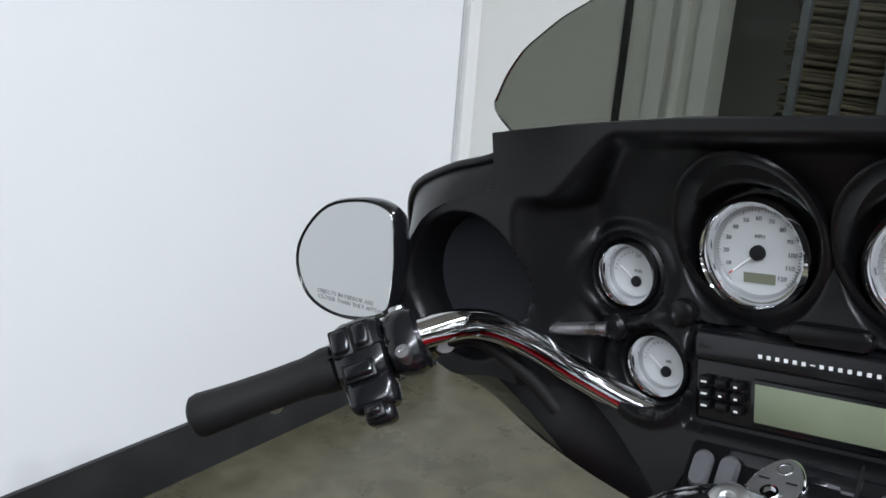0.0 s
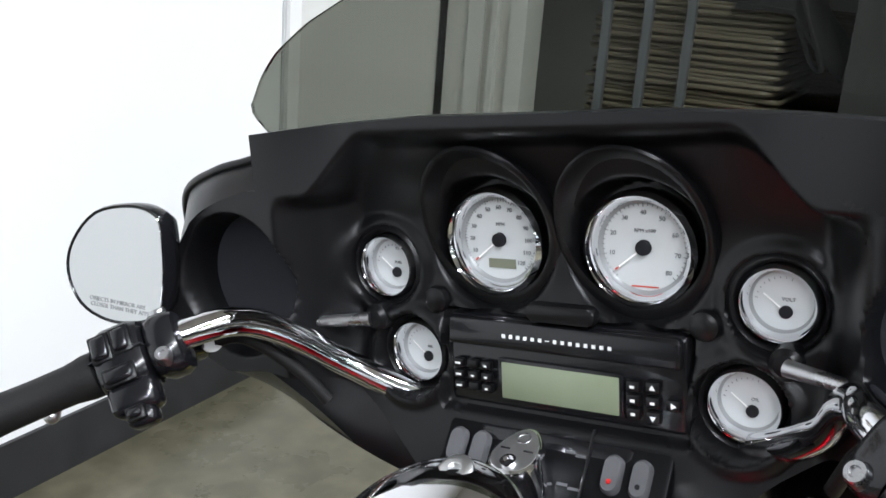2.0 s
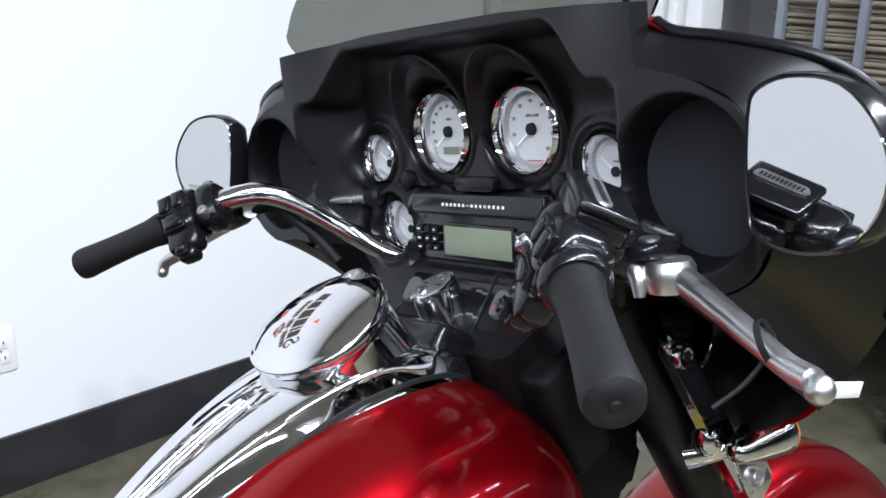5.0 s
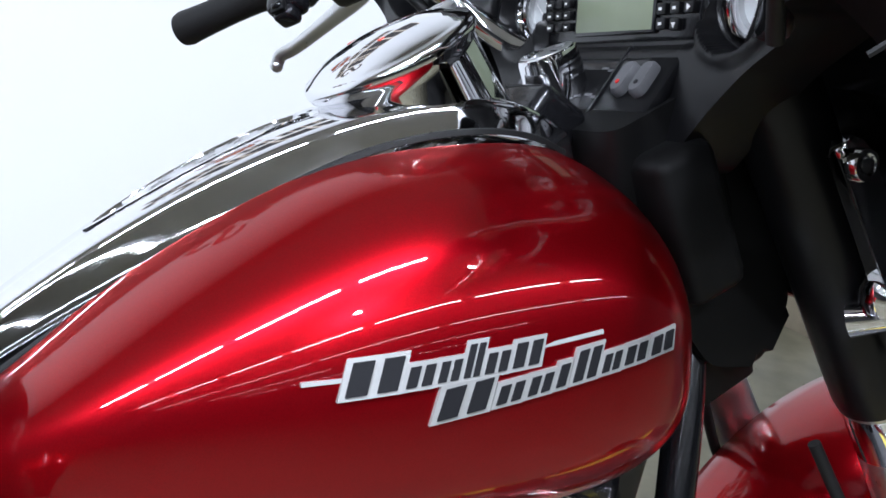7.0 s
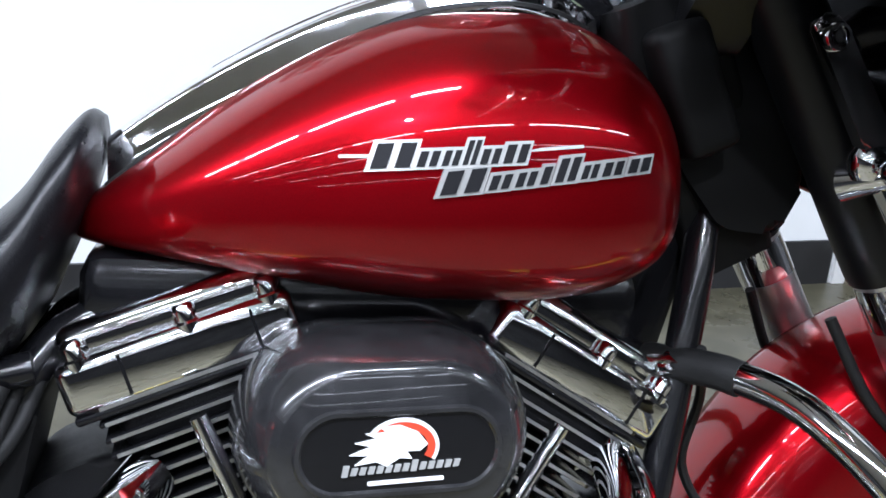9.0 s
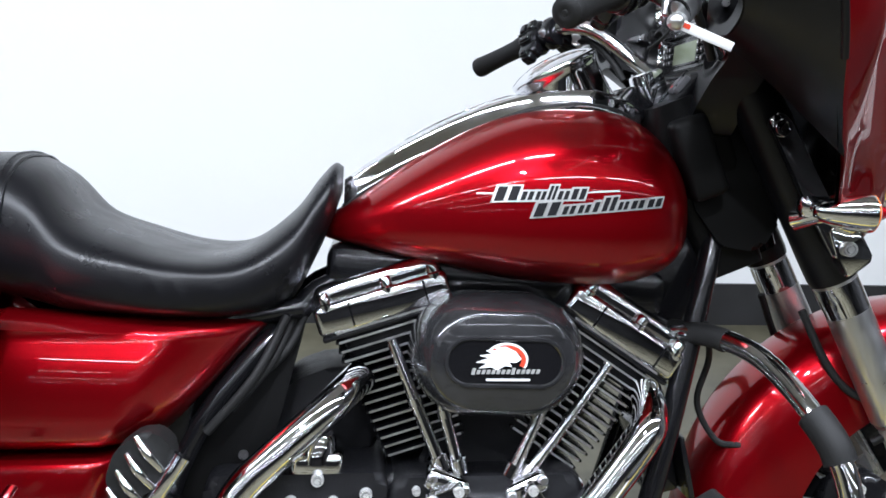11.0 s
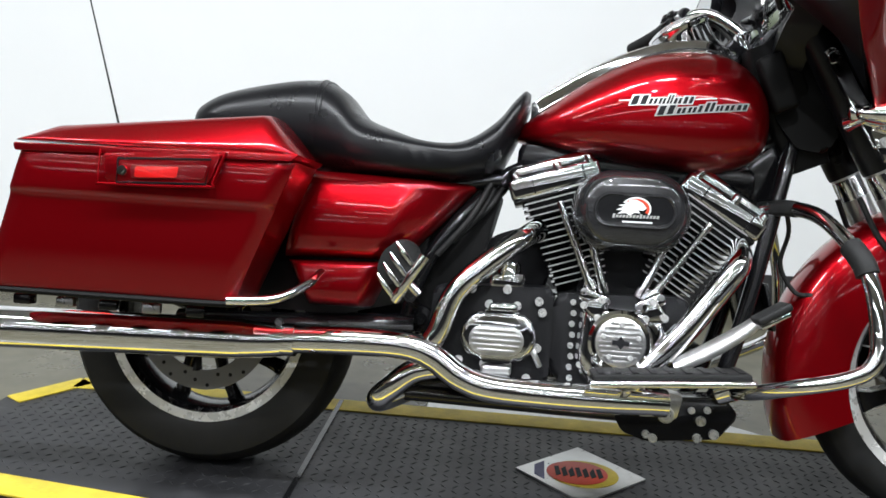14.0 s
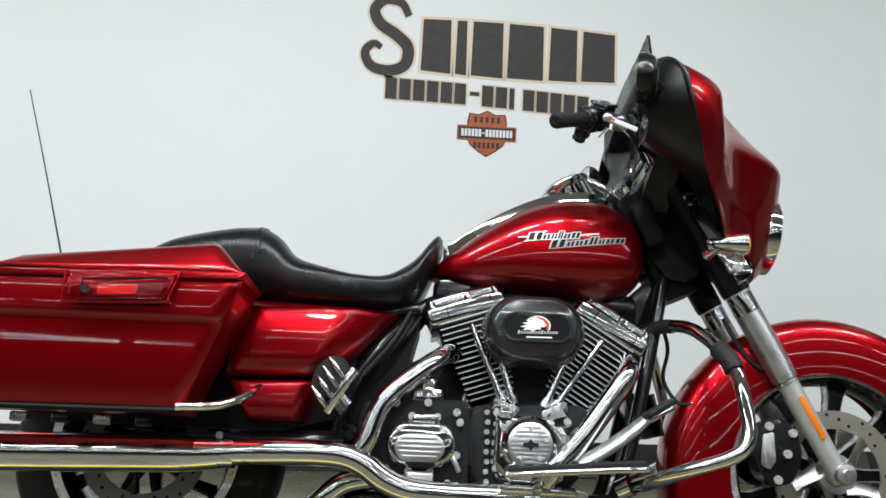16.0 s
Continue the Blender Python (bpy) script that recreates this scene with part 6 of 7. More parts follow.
def controls(s):
    M = control_frame(s)
    T = lambda x, y, z: M @ Matrix.Translation((x, y, z))
    along = lambda prof: lathe([(r, h) for r, h in prof], m=M @ Matrix.Rotation(radians(90), 4, "Y"), seg=32)
    grip = fpart("grip", along([(0.0, 0.2055), (0.003, 0.2055), (0.004, 0.2045), (0.006, 0.2055), (0.013, 0.2045), (0.0175, 0.201), (0.0187, 0.195), (0.0180, 0.184), (0.0168, 0.16), (0.0162, 0.13), (0.0166, 0.10), (0.0180, 0.090), (0.0190, 0.084), (0.0190, 0.074), (0.0150, 0.072)]), RUBBER, bike, "black rubber hand grip")
    # switch housing
    rings = []
    for x, w, h in ((0.028, 0.016, 0.019), (0.030, 0.0215, 0.026), (0.038, 0.0245, 0.029), (0.060, 0.0245, 0.029), (0.069, 0.0215, 0.026), (0.073, 0.016, 0.018)):
        rings.append([M @ Vector((x, w * a, h * b)) for a, b in rounded([(-1, -1), (-1, 1), (1, 1), (1, -1)], 0.7, 5)])
    house = fpart("switch_housing", loft(rings), GLOSSBLACK, bike, "black switch housing with buttons", 45)
    fpart("lower_housing", box((0.040, 0.028, 0.028), T(0.048, 0.008, -0.034), 0.008, 3), GLOSSBLACK, house)
    fpart("switch_tip", box((0.024, 0.022, 0.016), T(0.046, 0.010, -0.052), 0.006, 3), GLOSSBLACK, house)
    fpart("housing_seam", box((0.046, 0.0505, 0.0014), T(0.0505, 0, 0.002)), INK, house)
    for x, z, w, h in ((0.060, 0.010, 0.014, 0.020), (0.0425, 0.011, 0.013, 0.019), (0.051, -0.016, 0.024, 0.012), (0.047, -0.050, 0.012, 0.008)):
        fpart("button_rim", box((w + 0.004, 0.006, h + 0.004), T(x, 0.0232, z), 0.002, 2), FAIRING, house)
        fpart("button", box((w, 0.010, h), T(x, 0.0245, z) @ Matrix.Rotation(radians(6), 4, "X"), 0.0035, 3), GLOSSBLACK, house)
    # lever perch with clamp bolts
    rings = []
    for x, w, h in ((0.0, 0.014, 0.015), (0.002, 0.021, 0.024), (0.008, 0.0235, 0.027), (0.020, 0.0235, 0.027), (0.026, 0.021, 0.024), (0.028, 0.014, 0.015)):
        rings.append([M @ Vector((x, w * a - 0.003, h * b)) for a, b in rounded([(-1, -1), (-1, 1), (1, 1), (1, -1)], 0.8, 5)])
    perch = fpart("lever_perch", loft(rings), GLOSSBLACK, bike, "black lever perch", 45)
    for y, z, ang in ((0.002, 0.026, -15), (0.020, -0.014, -75)):
        fpart("bolt", lathe([(0, 0.003), (0.0028, 0.003), (0.0034, 0.005), (0.0058, 0.005), (0.0068, 0.003), (0.0068, -0.008)], m=T(0.014, y, z) @ Matrix.Rotation(radians(ang), 4, "X"), seg=18), STEEL, perch)
    fpart("perch_arm", box((0.040, 0.045, 0.026), T(0.016, -0.040, 0.006), 0.010, 3), GLOSSBLACK, perch)
    if s > 0:
        pts = [(1.066, 0.275, 1.098), (1.076, 0.315, 1.088), (1.066, 0.385, 1.062), (1.045, 0.445, 1.034), (1.032, 0.462, 1.024), (1.029, 0.466, 1.016)]
        lever = fpart("clutch_lever", sweep(pts, [0.010, 0.011, 0.008, 0.007, 0.0065, 0.0065], 16, 5, 1.2), SATIN, bike, "polished aluminium clutch lever")
        ball = (1.028, 0.467, 1.012)
    else:
        pts = [(1.074, -0.304, 1.080), (1.069, -0.333, 1.077), (1.050, -0.388, 1.059), (1.027, -0.44, 1.043), (1.018, -0.464, 1.039)]
        lever = fpart("brake_lever", sweep(pts, [0.010, 0.0105, 0.0085, 0.0078, 0.008], 16, 5, 1.25), SATIN, bike, "polished aluminium brake lever")
        ball = (1.013, -0.470, 1.037)
    bm = bmesh.new()
    bmesh.ops.create_uvsphere(bm, u_segments=18, v_segments=10, radius=0.0080 if s > 0 else 0.0090, matrix=Matrix.Translation(ball))
    fpart("lever_ball", bm, SATIN, lever)
    if s < 0:
        fpart("pivot", lathe([(0.016, -0.015), (0.019, -0.008), (0.019, 0.002), (0.016, 0.007), (0, 0.008)], (1.066, -0.330, 1.081), "z", 24), SATIN, lever)
        fpart("perch_lug", plate(rounded([(-0.026, -0.022), (0.026, -0.022), (0.022, 0.020), (-0.020, 0.022)], 0.010), -0.005, 0.005, 0.003, 3, m=Matrix.Translation((1.066, -0.308, 1.0945)) @ pose(0, 0, 0, 90, 0, 0)), GLOSSBLACK, perch)
        fpart("pivot_screw", lathe([(0, 0.002), (0.006, 0.002), (0.0075, 0.001), (0.008, -0.002)], (1.070, -0.312, 1.1000), "z", 20), STEEL, perch)
        fpart("inner_finger", sweep([(1.058, -0.302, 1.087), (1.050, -0.316, 1.080), (1.046, -0.320, 1.064)], [0.009, 0.007, 0.004], 12, 4), SATIN, lever)
        fpart("zip_tie", lathe([(0.0125, -0.002), (0.0138, -0.002), (0.0138, 0.002), (0.0125, 0.002)], m=Matrix.Translation((1.029, -0.428, 1.054)) @ pose(0, 0, 0, 70, 0, 20), seg=16), RUBBER, lever, "black cable tie")
        fpart("tie_tail", sweep([(1.028, -0.428, 1.044), (1.018, -0.418, 1.028), (1.005, -0.405, 1.015)], 0.0016, 6, 4), RUBBER, lever)
        tagm = Matrix.Translation((1.046, -0.464, 1.026)) @ pose(0, 0, 0, 12, 17, 10)
        fpart("paper_tag", box((0.070, 0.0012, 0.010), tagm, 0.0004), LEGEND, lever, "white paper tag tied to the lever")
        fpart("tag_stripe", box((0.016, 0.0018, 0.005), tagm @ Matrix.Translation((-0.026, 0, 0.001))), LABELRED, lever)
        res = fpart("brake_reservoir", box((0.054, 0.044, 0.022), T(0.020, -0.010, 0.028), 0.008, 3), GLOSSBLACK, bike, "black brake fluid reservoir with silver badge")
        fpart("reservoir_lid", box((0.058, 0.047, 0.008), T(0.020, -0.010, 0.040), 0.004, 3), GLOSSBLACK, res)
        bm = loft([[T(0.020, -0.006, 0.0442 + h) @ Vector((x * k, y * k, 0)) for x, y in stadium(0, 0, 0.023, 0.006, 10)] for h, k in ((0, 1.0), (0.0012, 0.97))])
        fpart("lid_badge", bm, SATIN, res)
        for k in range(11):
            fpart("badge_bar", box((0.0022, 0.0050, 0.0004), T(0.0032 + 0.0034 * k, -0.006, 0.0456)), INK, res)
        fpart("reservoir_seat", box((0.045, 0.045, 0.025), T(0.022, -0.016, 0.014), 0.010, 3), GLOSSBLACK, res)
        fpart("throttle_collar", along([(0.021, 0.066), (0.0245, 0.070), (0.0250, 0.078), (0.0235, 0.082), (0.0215, 0.084), (0.018, 0.084)]), GLOSSBLACK, grip)
    fpart("control_cable", sweep([M @ Vector(p) for p in ((0.01, -0.045, 0.0), (-0.03, -0.055, 0.0), (-0.06, -0.085, -0.035), (-0.075, -0.11, -0.07))], 0.006, 10, 6), RUBBER, perch)
    return grip


controls(1)
controls(-1)


# fairing-mounted mirrors
def mirror(s, inner, outer, cz):
    a, b = Vector((*inner, cz)), Vector((*outer, cz))
    u = (b - a).normalized()
    c = (a + b) / 2
    v = Vector((0.10, 0, 1.0))
    v = (v - v.dot(u) * u).normalized()
    n = u.cross(v)
    if n.x > 0:
        n = -n
    shape = spline([(-0.051, 0.030), (-0.046, 0.047), (-0.018, 0.056), (0.025, 0.050), (0.055, 0.022), (0.063, -0.008), (0.050, -0.038), (0.020, -0.054), (-0.015, -0.056), (-0.040, -0.048), (-0.047, -0.030), (-0.051, 0.0), (-0.051, 0.030)], 4)[:-1]
    at = lambda p, k, h: c + u * (p[0] * k) + v * (p[1] * k) + n * h
    rings = [[at(p, k, h) for p in shape] for k, h in ((0.965, 0.002), (1.0, 0.004), (1.025, 0.0), (1.02, -0.012), (0.9, -0.028), (0.6, -0.038), (0.3, -0.040))]
    mir = fpart("mirror", loft(rings), GLOSSBLACK, bike, "black-backed rounded rear-view mirror", 50)
    fpart("mirror_glass", loft([[at(p, k, h) for p in shape] for k, h in ((0.967, 0.0022), (0.95, 0.0032))]), MIRROR, mir)
    p0 = c - u * 0.02 - n * 0.03
    p1 = Vector((1.20, s * 0.355, 1.13))
    fpart("mirror_arm", sweep([p0, (p0 + p1) / 2 + Vector((0, 0, -0.006)), p1], 0.011, 12, 5), GLOSSBLACK, mir)
    if s > 0:
        m = Matrix.Identity(4)
        for i in range(3):
            m[i][0], m[i][1], m[i][2], m[i][3] = -u[i], v[i], n[i], c[i]
        for text, x, y in (("OBJECTS IN MIRROR ARE", 0.006, -0.036), ("CLOSER THAN THEY APPEAR", 0.0, -0.0425)):
            words("caption", text, 0.0058, STEER @ m @ Matrix.Translation((-x, y, 0.0036)) @ Matrix.Rotation(radians(-8), 4, "Z"), DIALGREY, mir, 0.0001)
    return mir


mirror(1, (1.096, 0.357), (1.074, 0.455), 1.152)
mirror(-1, (1.106, -0.368), (1.082, -0.472), 1.150)


# turn signals and chrome brackets on the fork
for s in (-1, 1):
    def own(bm):
        return flip(bm) if s > 0 else bm
    sig = fpart("turn_signal", own(lathe([(0, -0.044), (0.007, -0.042), (0.0125, -0.036), (0.0165, -0.024), (0.0205, -0.006), (0.0245, 0.016), (0.0268, 0.032), (0.0262, 0.036)], (1.345, -0.206, 0.836), "x", 32)), CHROME, bike, "chrome bullet turn signal with amber lens")
    fpart("lens", own(lathe([(0.0255, 0.035), (0.026, 0.0375), (0.022, 0.041), (0.011, 0.043), (0, 0.0435)], (1.345, -0.206, 0.836), "x", 32)), AMBER, sig)
    fpart("stalk", own(sweep([(1.33, -0.19, 0.832), (1.315, -0.168, 0.825), (1.305, -0.150, 0.82)], [0.010, 0.013, 0.016], 14, 5)), CHROME, sig)
    fpart("stalk_ball", own(lathe([(0, 0.020), (0.011, 0.016), (0.016, 0.006), (0.016, -0.006), (0.011, -0.016)], (1.310, -0.172, 0.842), "z", 24)), CHROME, sig)
    strip = fpart("fork_bracket", own(plate(rounded([(1.240, 0.956), (1.256, 0.968), (1.272, 0.955), (1.338, 0.846), (1.380, 0.785), (1.350, 0.768), (1.308, 0.836)], 0.008), -0.184, -0.170, 0.005, 3)), CHROME, bike, "chrome fork bracket strip")
    fpart("clamp_plate", own(plate(rounded([(1.336, 0.812), (1.374, 0.822), (1.404, 0.772), (1.370, 0.744), (1.352, 0.772)], 0.006), -0.186, -0.150, 0.004, 2)), CHROME, strip)
    fpart("bolt", own(bolt((1.258, -0.184, 0.945), 0.0125, 0.010)), CHROME, strip)
    fpart("bolt", own(bolt((1.366, -0.186, 0.785), 0.0105, 0.008)), SATIN, strip)


# tank emblem: slanted dark blocks edged in silver, following the tank's side
TX = spline(TANK, 6)
TABLE = [lut([(float(r[0]), float(r[i])) for r in TX]) for i in (1, 2, 3)]


def tank_y(x, z):
    zt, zb, hw = (f(x) for f in TABLE)
    zc = zb + 0.42 * (zt - zb)
    t = (z - zc) / (zt - zc) if z > zc else (zc - z) / (zc - zb)
    return hw * max(0.0, 1 - min(1.0, t) ** 2.25) ** (1 / 2.25)


def on_tank(outline, lift, s):
    """A thin plate of (x, z) outline laid on the side of the tank."""
    bm = bmesh.new()
    outer = [bm.verts.new((x, s * (tank_y(x, z) + lift), z)) for x, z in outline]
    inner = [bm.verts.new((x, s * (tank_y(x, z) - 0.004), z)) for x, z in outline]
    bm.faces.new(outer)
    n = len(outer)
    for k in range(n):
        bm.faces.new((outer[k], inner[k], inner[(k + 1) % n], outer[(k + 1) % n]))
    return bm


for s in (-1, 1):
    emblem = part("tank_emblem", on_tank([(0.846, 0.8350), (0.93, 0.8375), (1.035, 0.8465), (1.035, 0.8490), (0.93, 0.840), (0.846, 0.8375)], 0.0022, s), SILVERPAINT, tank, "silver-edged dark tank emblem")
    slant = 0.35
    row = [(0.866, 0.033, 0.0205), (0.901, 0.017, 0.0135), (0.920, 0.014, 0.0135), (0.936, 0.011, 0.0205), (0.949, 0.016, 0.0135), (0.967, 0.020, 0.0160)]
    row2 = [(0.918, 0.034, 0.0200), (0.956, 0.018, 0.0130), (0.977, 0.017, 0.0130), (0.997, 0.008, 0.0155), (1.009, 0.019, 0.0205), (1.031, 0.015, 0.0130), (1.049, 0.019, 0.0130), (1.072, 0.022, 0.0130)]
    for letters, z0, dz in ((row, 0.8265, 0.060), (row2, 0.8075, 0.120)):
        for x, w, h in letters:
            zb = z0 + dz * (x - 0.862 if letters is row else x - 0.918)
            quad = lambda g: [(x - g - slant * g, zb - g), (x + w + g, zb - g + dz * w), (x + w + g + slant * h, zb + h + g + dz * w), (x + slant * h - g, zb + h + g)]
            part("letter_edge", on_tank(quad(0.0014), 0.0020, s), SILVERPAINT, emblem)
            for p, q in ((0.06, 0.42), (0.60, 0.94)) if w > 0.010 else ((0.1, 0.9),):
                x0, x1 = x + w * p, x + w * q
                cut = [(x0 + slant * 0.001, zb + 0.001 + dz * w * p), (x1 + slant * 0.001, zb + 0.001 + dz * w * q), (x1 + slant * (h - 0.001), zb + h - 0.001 + dz * w * q), (x0 + slant * (h - 0.001), zb + h - 0.001 + dz * w * p)]
                part("letter_block", on_tank(cut, 0.0028, s), INK, emblem)
part("tank_bolt", bolt((1.082, -0.055, 0.950), 0.008, 0.006, "z"), CHROME, tank)
part("cap_key", lathe([(0.013, 0), (0.013, 0.004), (0.010, 0.006), (0.005, 0.006), (0.005, 0.004), (0, 0.004)], m=DOOR @ Matrix.Translation((0.051, 0, 0.0150)), seg=24), SATIN, door)
for k in range(4):
    part("door_bar", box((0.007 - 0.002 * (k % 2), 0.010, 0.0012), DOOR @ pose(-0.012, 0.024 - 0.016 * k, 0.0262 - 0.0005 * abs(k - 1.5)), 0.0003), TANBASE if k % 3 else LABELRED, door)
# oval recess on the console and front lip with display
console_z = lut([(x, z) for x, z, _ in CONSOLE_ROWS])


def inlay_ring(k, h):
    ring = []
    for t in np.linspace(0, math.tau, 32, endpoint=False):
        x = 0.836 + 0.074 * k * math.cos(t)
        ring.append(Vector((x, (0.017 + 0.05 * (x - 0.836)) * k * math.sin(t), console_z(x) + 0.0025 + h)))
    return ring


part("inlay_rim", loft([inlay_ring(1.05, -0.004), inlay_ring(1.05, 0.003), inlay_ring(0.97, 0.0035), inlay_ring(0.93, 0.0005)], caps=False), CHROME, console)
part("console_recess", loft([inlay_ring(0.98, -0.006), inlay_ring(0.97, 0.0012)]), GLOSSBLACK, console, "black oval console inlay")
for y in (-0.007, 0.0, 0.007):
    part("inlay_rib", sweep([(x, y, console_z(x) + 0.0042) for x in (0.785, 0.82, 0.86, 0.893)], 0.0014, 6, 4), STEEL, console)
part("console_front", box((0.05, 0.10, 0.055), Matrix.Translation((1.088, 0, 0.965)) @ pose(0, 0, 0, 0, 35, 0), 0.010, 3), GLOSSBLACK, console)

# antenna
part("antenna", sweep([(-0.31, 0.13, 0.72), (-0.325, 0.133, 0.77), (-0.42, 0.155, 1.05), (-0.507, 0.179, 1.294)], [0.006, 0.003, 0.002, 0.0016], 8, 4), RUBBER, bike, "thin black whip antenna")

# ---- sign, outlet, stacked chairs ----
def wall_plate(outline, depth0, depth1):
    return plate(outline, -depth1, -depth0, 0)


def sign_block(outline, grow=0.012):
    c = (sum(p[0] for p in outline) / len(outline), sum(p[1] for p in outline) / len(outline))
    big = [(c[0] + (x - c[0]) * (1 + 2 * grow / max(0.03, abs(outline[0][0] - outline[2][0]))), c[1] + (z - c[1]) * (1 + 2 * grow / max(0.03, abs(outline[0][1] - outline[2][1])))) for x, z in outline]
    part("outline", wall_plate(big, 0.0, 0.0015), SIGNEDGE, sign)
    part("block", wall_plate(outline, 0.0, 0.003), SIGNDARK, sign)


for x0, x1 in ((0.685, 0.815), (0.835, 0.885), (0.905, 1.045), (1.065, 1.225), (1.25, 1.375), (1.395, 1.545)):
    bow = lambda x: 0.012 * math.sin((x - 0.68) / 0.87 * math.pi)
    sign_block([(x0, 1.695 - bow(x0)), (x1, 1.692 - bow(x1)), (x1 - 0.004, 1.905 + 0.02 * (1.5 - x1) + bow(x1)), (x0 + 0.004, 1.905 + 0.02 * (1.5 - x0) + bow(x0))])
swash = spline([(0.625, 1.93), (0.59, 1.985), (0.52, 1.995), (0.475, 1.95), (0.50, 1.89), (0.57, 1.845), (0.625, 1.79), (0.615, 1.715), (0.55, 1.685), (0.47, 1.70), (0.44, 1.76), (0.475, 1.80), (0.51, 1.785)], 5)
for rad, dep, ma, nm in ((0.036, 0.0015, SIGNEDGE, "outline"), (0.026, 0.003, SIGNDARK, "block")):
    bm = bmesh.new()
    va, vb = [], []
    for k, p in enumerate(swash):
        d = swash[min(k + 1, len(swash) - 1)] - swash[max(k - 1, 0)]
        d = d / np.linalg.norm(d)
        w = rad * (0.45 + 0.55 * math.sin(math.pi * min(1.0, k / (len(swash) - 1) * 0.9 + 0.08)))
        va.append(bm.verts.new((p[0] - d[1] * w, -dep, p[1] + d[0] * w)))
        vb.append(bm.verts.new((p[0] + d[1] * w, -dep, p[1] - d[0] * w)))
    for k in range(len(va) - 1):
        bm.faces.new((va[k], va[k + 1], vb[k + 1], vb[k]))
    geo = bmesh.ops.extrude_face_region(bm, geom=bm.faces[:])
    bmesh.ops.translate(bm, verts=[v for v in geo["geom"] if isinstance(v, bmesh.types.BMVert)], vec=(0, dep, 0))
    part(nm, bm, ma, sign)
for k in range(15):
    x0 = 0.535 + 0.0605 * k
    if k == 6:
        sign_block([(x0 + 0.006, 1.597), (x0 + 0.048, 1.595), (x0 + 0.048, 1.612), (x0 + 0.006, 1.614)], 0.006)
        continue
    w = 0.050 if k not in (9,) else 0.022
    dz = -0.0022 * k + 0.006 * math.sin(k / 14 * math.pi)
    sign_block([(x0, 1.562 + dz), (x0 + w, 1.560 + dz), (x0 + w, 1.652 + dz), (x0, 1.654 + dz)], 0.007)
cx, cz = 0.986, 1.434
half = [(0, 0.095), (0.035, 0.078), (0.075, 0.082), (0.083, 0.045), (0.083, -0.02), (0.07, -0.05), (0.035, -0.078), (0, -0.098)]
outl = [(cx + x, cz + z) for x, z in half] + [(cx - x, cz + z) for x, z in half[::-1][1:-1]]
big = [(cx + (x - cx) * 1.06, cz + (z - cz) * 1.06) for x, z in outl]
emb = part("shield", wall_plate(big, 0.0, 0.002), SIGNDARK, sign, "orange and black shield shape")
part("shield_field", wall_plate(outl, 0.0, 0.003), SIGNORANGE, emb)
part("shield_band", wall_plate([(cx - 0.130, cz - 0.032), (cx + 0.130, cz - 0.032), (cx + 0.130, cz + 0.032), (cx - 0.130, cz + 0.032)], 0.0, 0.004), SIGNORANGE, emb)
part("shield_band", wall_plate([(cx - 0.124, cz - 0.026), (cx + 0.124, cz - 0.026), (cx + 0.124, cz + 0.026), (cx - 0.124, cz + 0.026)], 0.0, 0.005), SIGNDARK, emb)
for k in range(15):
    x = cx - 0.112 + 0.0152 * k
    part("lettering_bar", wall_plate([(x, cz - (0.016 if k != 6 else 0.003)), (x + 0.0115, cz - (0.016 if k != 6 else 0.003)), (x + 0.0115, cz + (0.016 if k != 6 else 0.003)), (x, cz + (0.016 if k != 6 else 0.003))], 0.0, 0.006), LEGEND, emb)
for z, n in ((0.058, 5), (-0.054, 6)):
    for k in range(n):
        x = cx - 0.05 + 0.1 * k / (n - 1) - 0.007
        part("lettering_bar", wall_plate([(x, cz + z - 0.013), (x + 0.013, cz + z - 0.013), (x + 0.013, cz + z + 0.013), (x, cz + z + 0.013)], 0.0, 0.004), SIGNDARK, emb)

outlet = empty("wall_outlet", None, pose(1.278, WALL_Y, 0.345))
tagged(outlet, "ivory double socket outlet on the white wall", "outlet")
part("cover_plate", box((0.072, 0.006, 0.116), pose(0, -0.003, 0), 0.002), IVORY, outlet)
for z in (0.02, -0.02):
    sock = part("socket", box((0.034, 0.004, 0.028), pose(0, -0.0075, z), 0.0015), IVORY, outlet)
    for x in (-0.007, 0.007):
        part("slot", box((0.0025, 0.001, 0.009), pose(x, -0.0098, z + 0.002)), INK, sock)
part("screw", lathe([(0, 0.001), (0.003, 0.001), (0.0035, 0)], (0, -0.006, 0), "y", 10), STEEL, outlet)

# door trim and panel joints on the side wall
for k, (y, w, d, ma) in enumerate(((1.248, 0.023, 0.006, BASEBOARD), (1.135, 0.05, 0.014, TRIMWHITE), (1.072, 0.018, 0.024, TRIMWHITE), (0.998, 0.05, 0.018, TRIMWHITE))):
    slab("trim_%d" % (k + 1), (EAST_X - d, y - w / 2, FLOOR_Z), (EAST_X, y + w / 2, 2.13 if k else CEIL_Z), ma, "white door trim on the side wall" if k else "dark joint in the side wall", "trim")


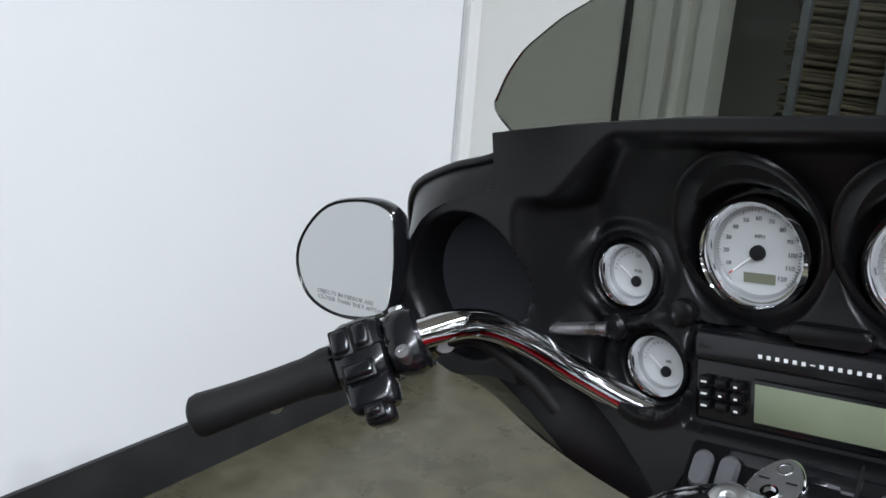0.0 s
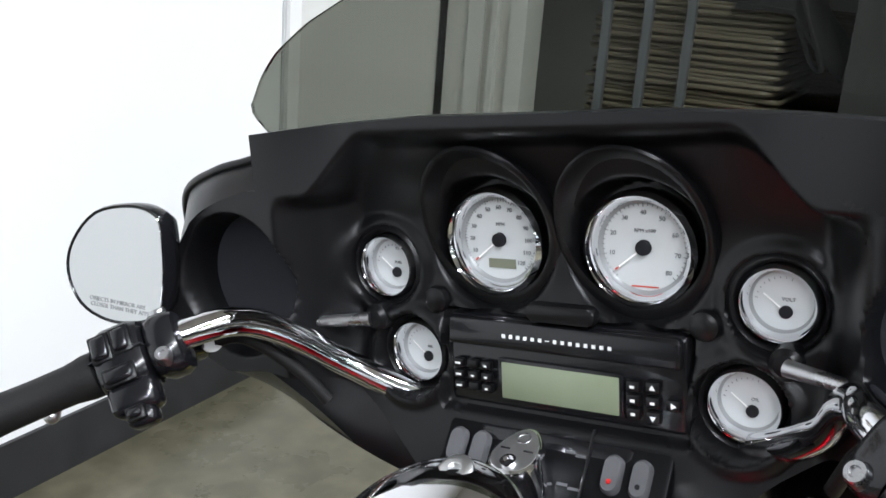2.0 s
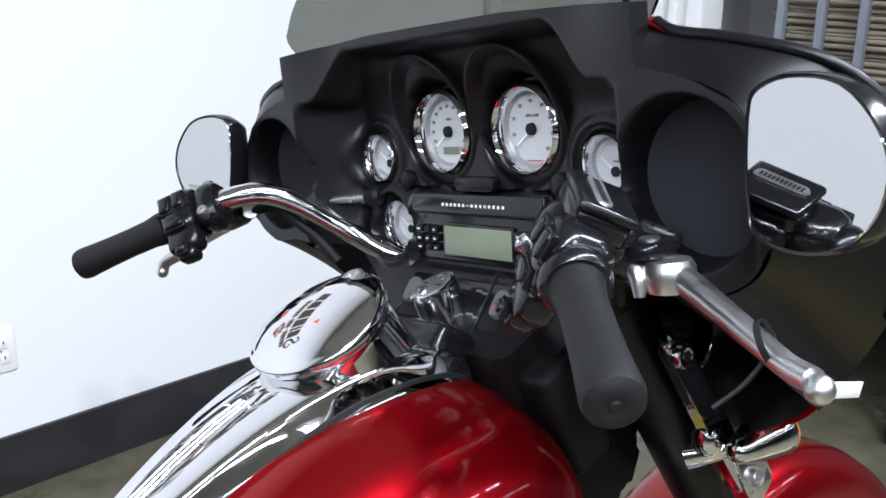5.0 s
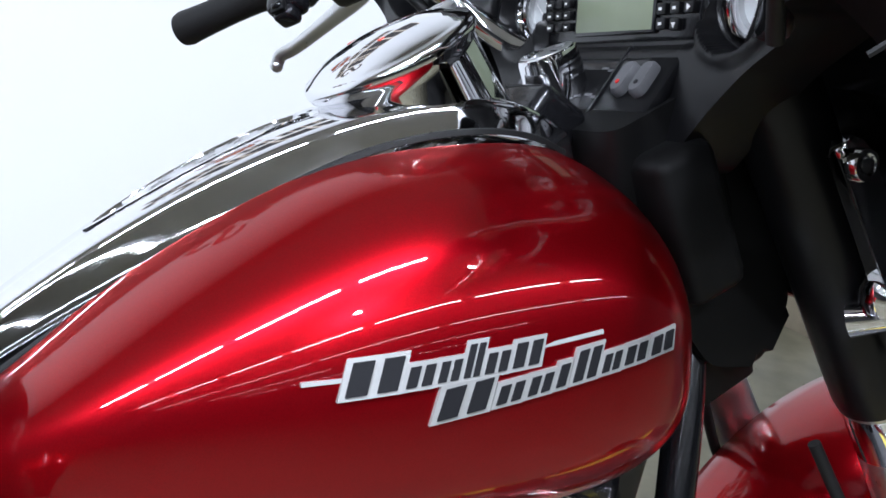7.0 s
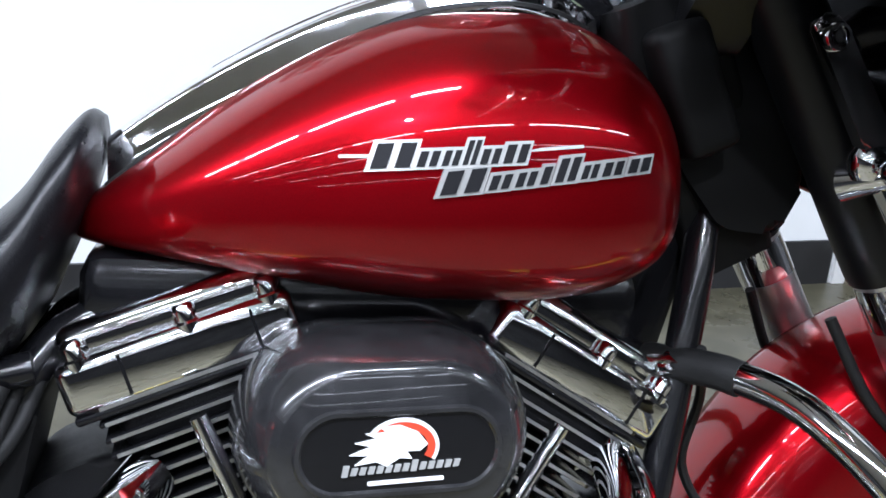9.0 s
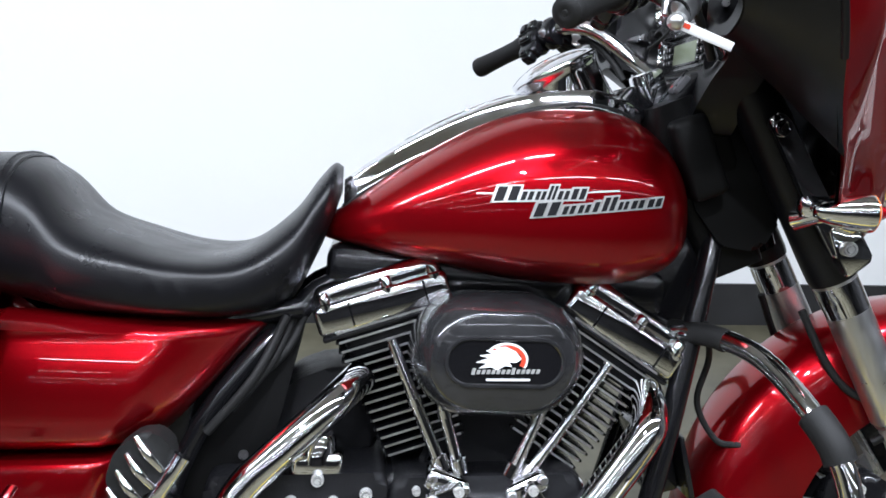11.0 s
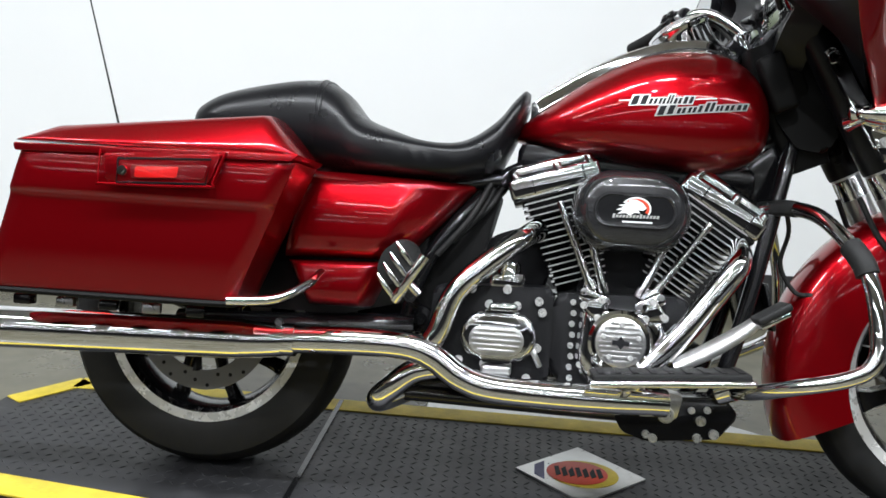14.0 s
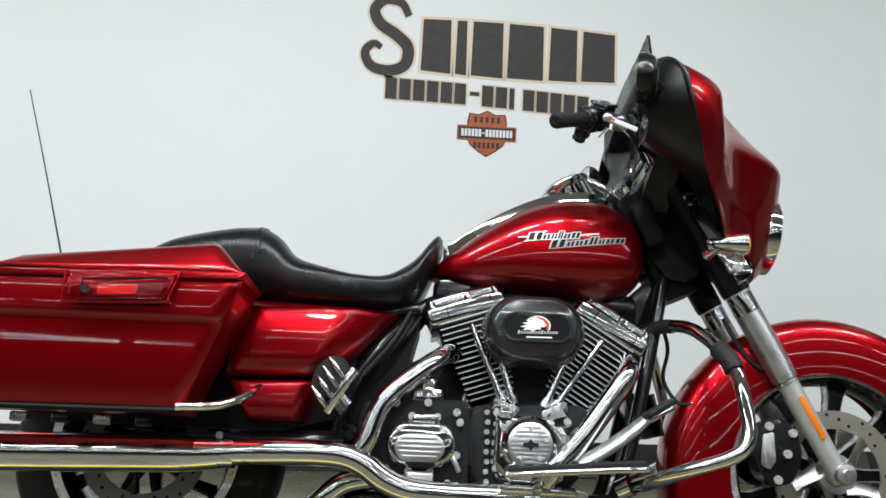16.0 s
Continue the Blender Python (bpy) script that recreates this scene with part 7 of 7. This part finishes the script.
# stacked folding chairs on a rack in the doorway
def chair():
    c = empty("folding_chair")
    loop = rounded([(-0.29, -0.265), (0.29, -0.265), (0.29, 0.265), (-0.29, 0.265)], 0.035, 4)
    part("frame", sweep([(x, y, 0.0) for x, y in loop + [loop[0], loop[1]]], 0.0068, 8, 1), BEIGE, c)
    loop = rounded([(-0.275, -0.235), (0.25, -0.235), (0.25, 0.235), (-0.275, 0.235)], 0.04, 4)
    part("leg_loop", sweep([(x, y, 0.0100) for x, y in loop + [loop[0], loop[1]]], 0.0048, 8, 1), BEIGE, c)
    part("seat", box((0.40, 0.44, 0.008), pose(0.02, 0, 0.006), 0.003), DARKCLOTH, c)
    part("back_rest", box((0.06, 0.40, 0.007), pose(0.25, 0.0, 0.004), 0.002), DARKCLOTH, c)
    return c


tagged(chair_one := chair(), "folded beige steel chair with dark pad stacked on a rack", "folding chair", "folding chairs on the rack")
CART_Z = 0.40
CHAIR_TOP = CART_Z + 0.012 + 0.020 * 45
jit = random.Random(4)
first = True
for sx, sy, n, turn in ((3.49, 0.575, 45, 0), (4.10, 0.45, 44, 14)):
    for k in range(n):
        m = pose(sx + jit.uniform(-0.012, 0.012) + 0.0005 * k, sy + jit.uniform(-0.012, 0.012) - 0.0006 * k, CART_Z + 0.012 + 0.020 * k, jit.uniform(-0.4, 0.4), jit.uniform(-0.4, 0.4), turn + jit.uniform(-1.6, 1.6))
        if first:
            chair_one.matrix_basis = m
            first = False
        else:
            copy_thing(chair_one, m)
cart = empty("chair_rack", None, pose(3.80, 0.53, FLOOR_Z))
tagged(cart, "grey steel chair rack with upright posts and castors", "rack")
part("shelf", box((1.25, 0.56, 0.03), pose(0, 0, 0.418), 0.006), CARTGREY, cart)
for y in (0.235, 0.118, 0.0):
    part("post", box((0.028, 0.024, 1.78), pose(-0.632, y, 1.30), 0.004), CARTGREY, cart)
for x in (-0.58, 0.58):
    for y in (-0.24, 0.24):
        part("leg", box((0.03, 0.03, 0.32), pose(x, y, 0.25), 0.004), CARTGREY, cart)
        part("castor", lathe([(0, 0.016), (0.045, 0.016), (0.052, 0.010), (0.052, -0.010), (0.045, -0.016), (0, -0.016)], (x, y, 0.052), "y", 20), RUBBER, cart)

# dark jacket thrown over the chairs
def jacket():
    rnd = random.Random(9)
    waves = [(rnd.uniform(8, 26), rnd.uniform(8, 26), rnd.uniform(0, 6), rnd.uniform(0.004, 0.012)) for _ in range(9)]
    top = CHAIR_TOP
    bm = bmesh.new()
    rows = []
    for i in range(45):
        y = 0.13 + 0.29 * i / 44
        row = []
        for j in range(37):
            u = j / 36
            x = 3.17 + 0.45 * u
            hump = 0.085 * math.exp(-((y - 0.30) / 0.12) ** 2) * math.sin(math.pi * min(1, u * 1.1 + 0.02)) + 0.015
            z = top + hump + sum(w * math.sin(a * (x - 3) + p) * math.cos(b * y + p) for a, b, p, w in waves)
            drop = max(0.0, 0.27 - y) * 1.3 + max(0.0, 0.10 - u) * 0.2
            row.append(bm.verts.new((x, y, z - drop)))
        rows.append(row)
    for a, b in zip(rows, rows[1:]):
        for j in range(36):
            bm.faces.new((a[j], b[j], b[j + 1], a[j + 1]))
    geo = bmesh.ops.extrude_face_region(bm, geom=bm.faces[:])
    bmesh.ops.translate(bm, verts=[v for v in geo["geom"] if isinstance(v, bmesh.types.BMVert)], vec=(0, 0, -0.012))
    body = part("jacket", bm, DARKCLOTH)
    part("strap", sweep([(3.18, 0.26, top + 0.03), (3.15, 0.22, top - 0.05), (3.16, 0.18, top - 0.15), (3.18, 0.21, top - 0.14), (3.18, 0.26, top - 0.04)], 0.007, 8, 5), DARKCLOTH, body)
    return tagged(body, "crumpled black jacket lying over the stacked chairs", "jacket")


jacket()
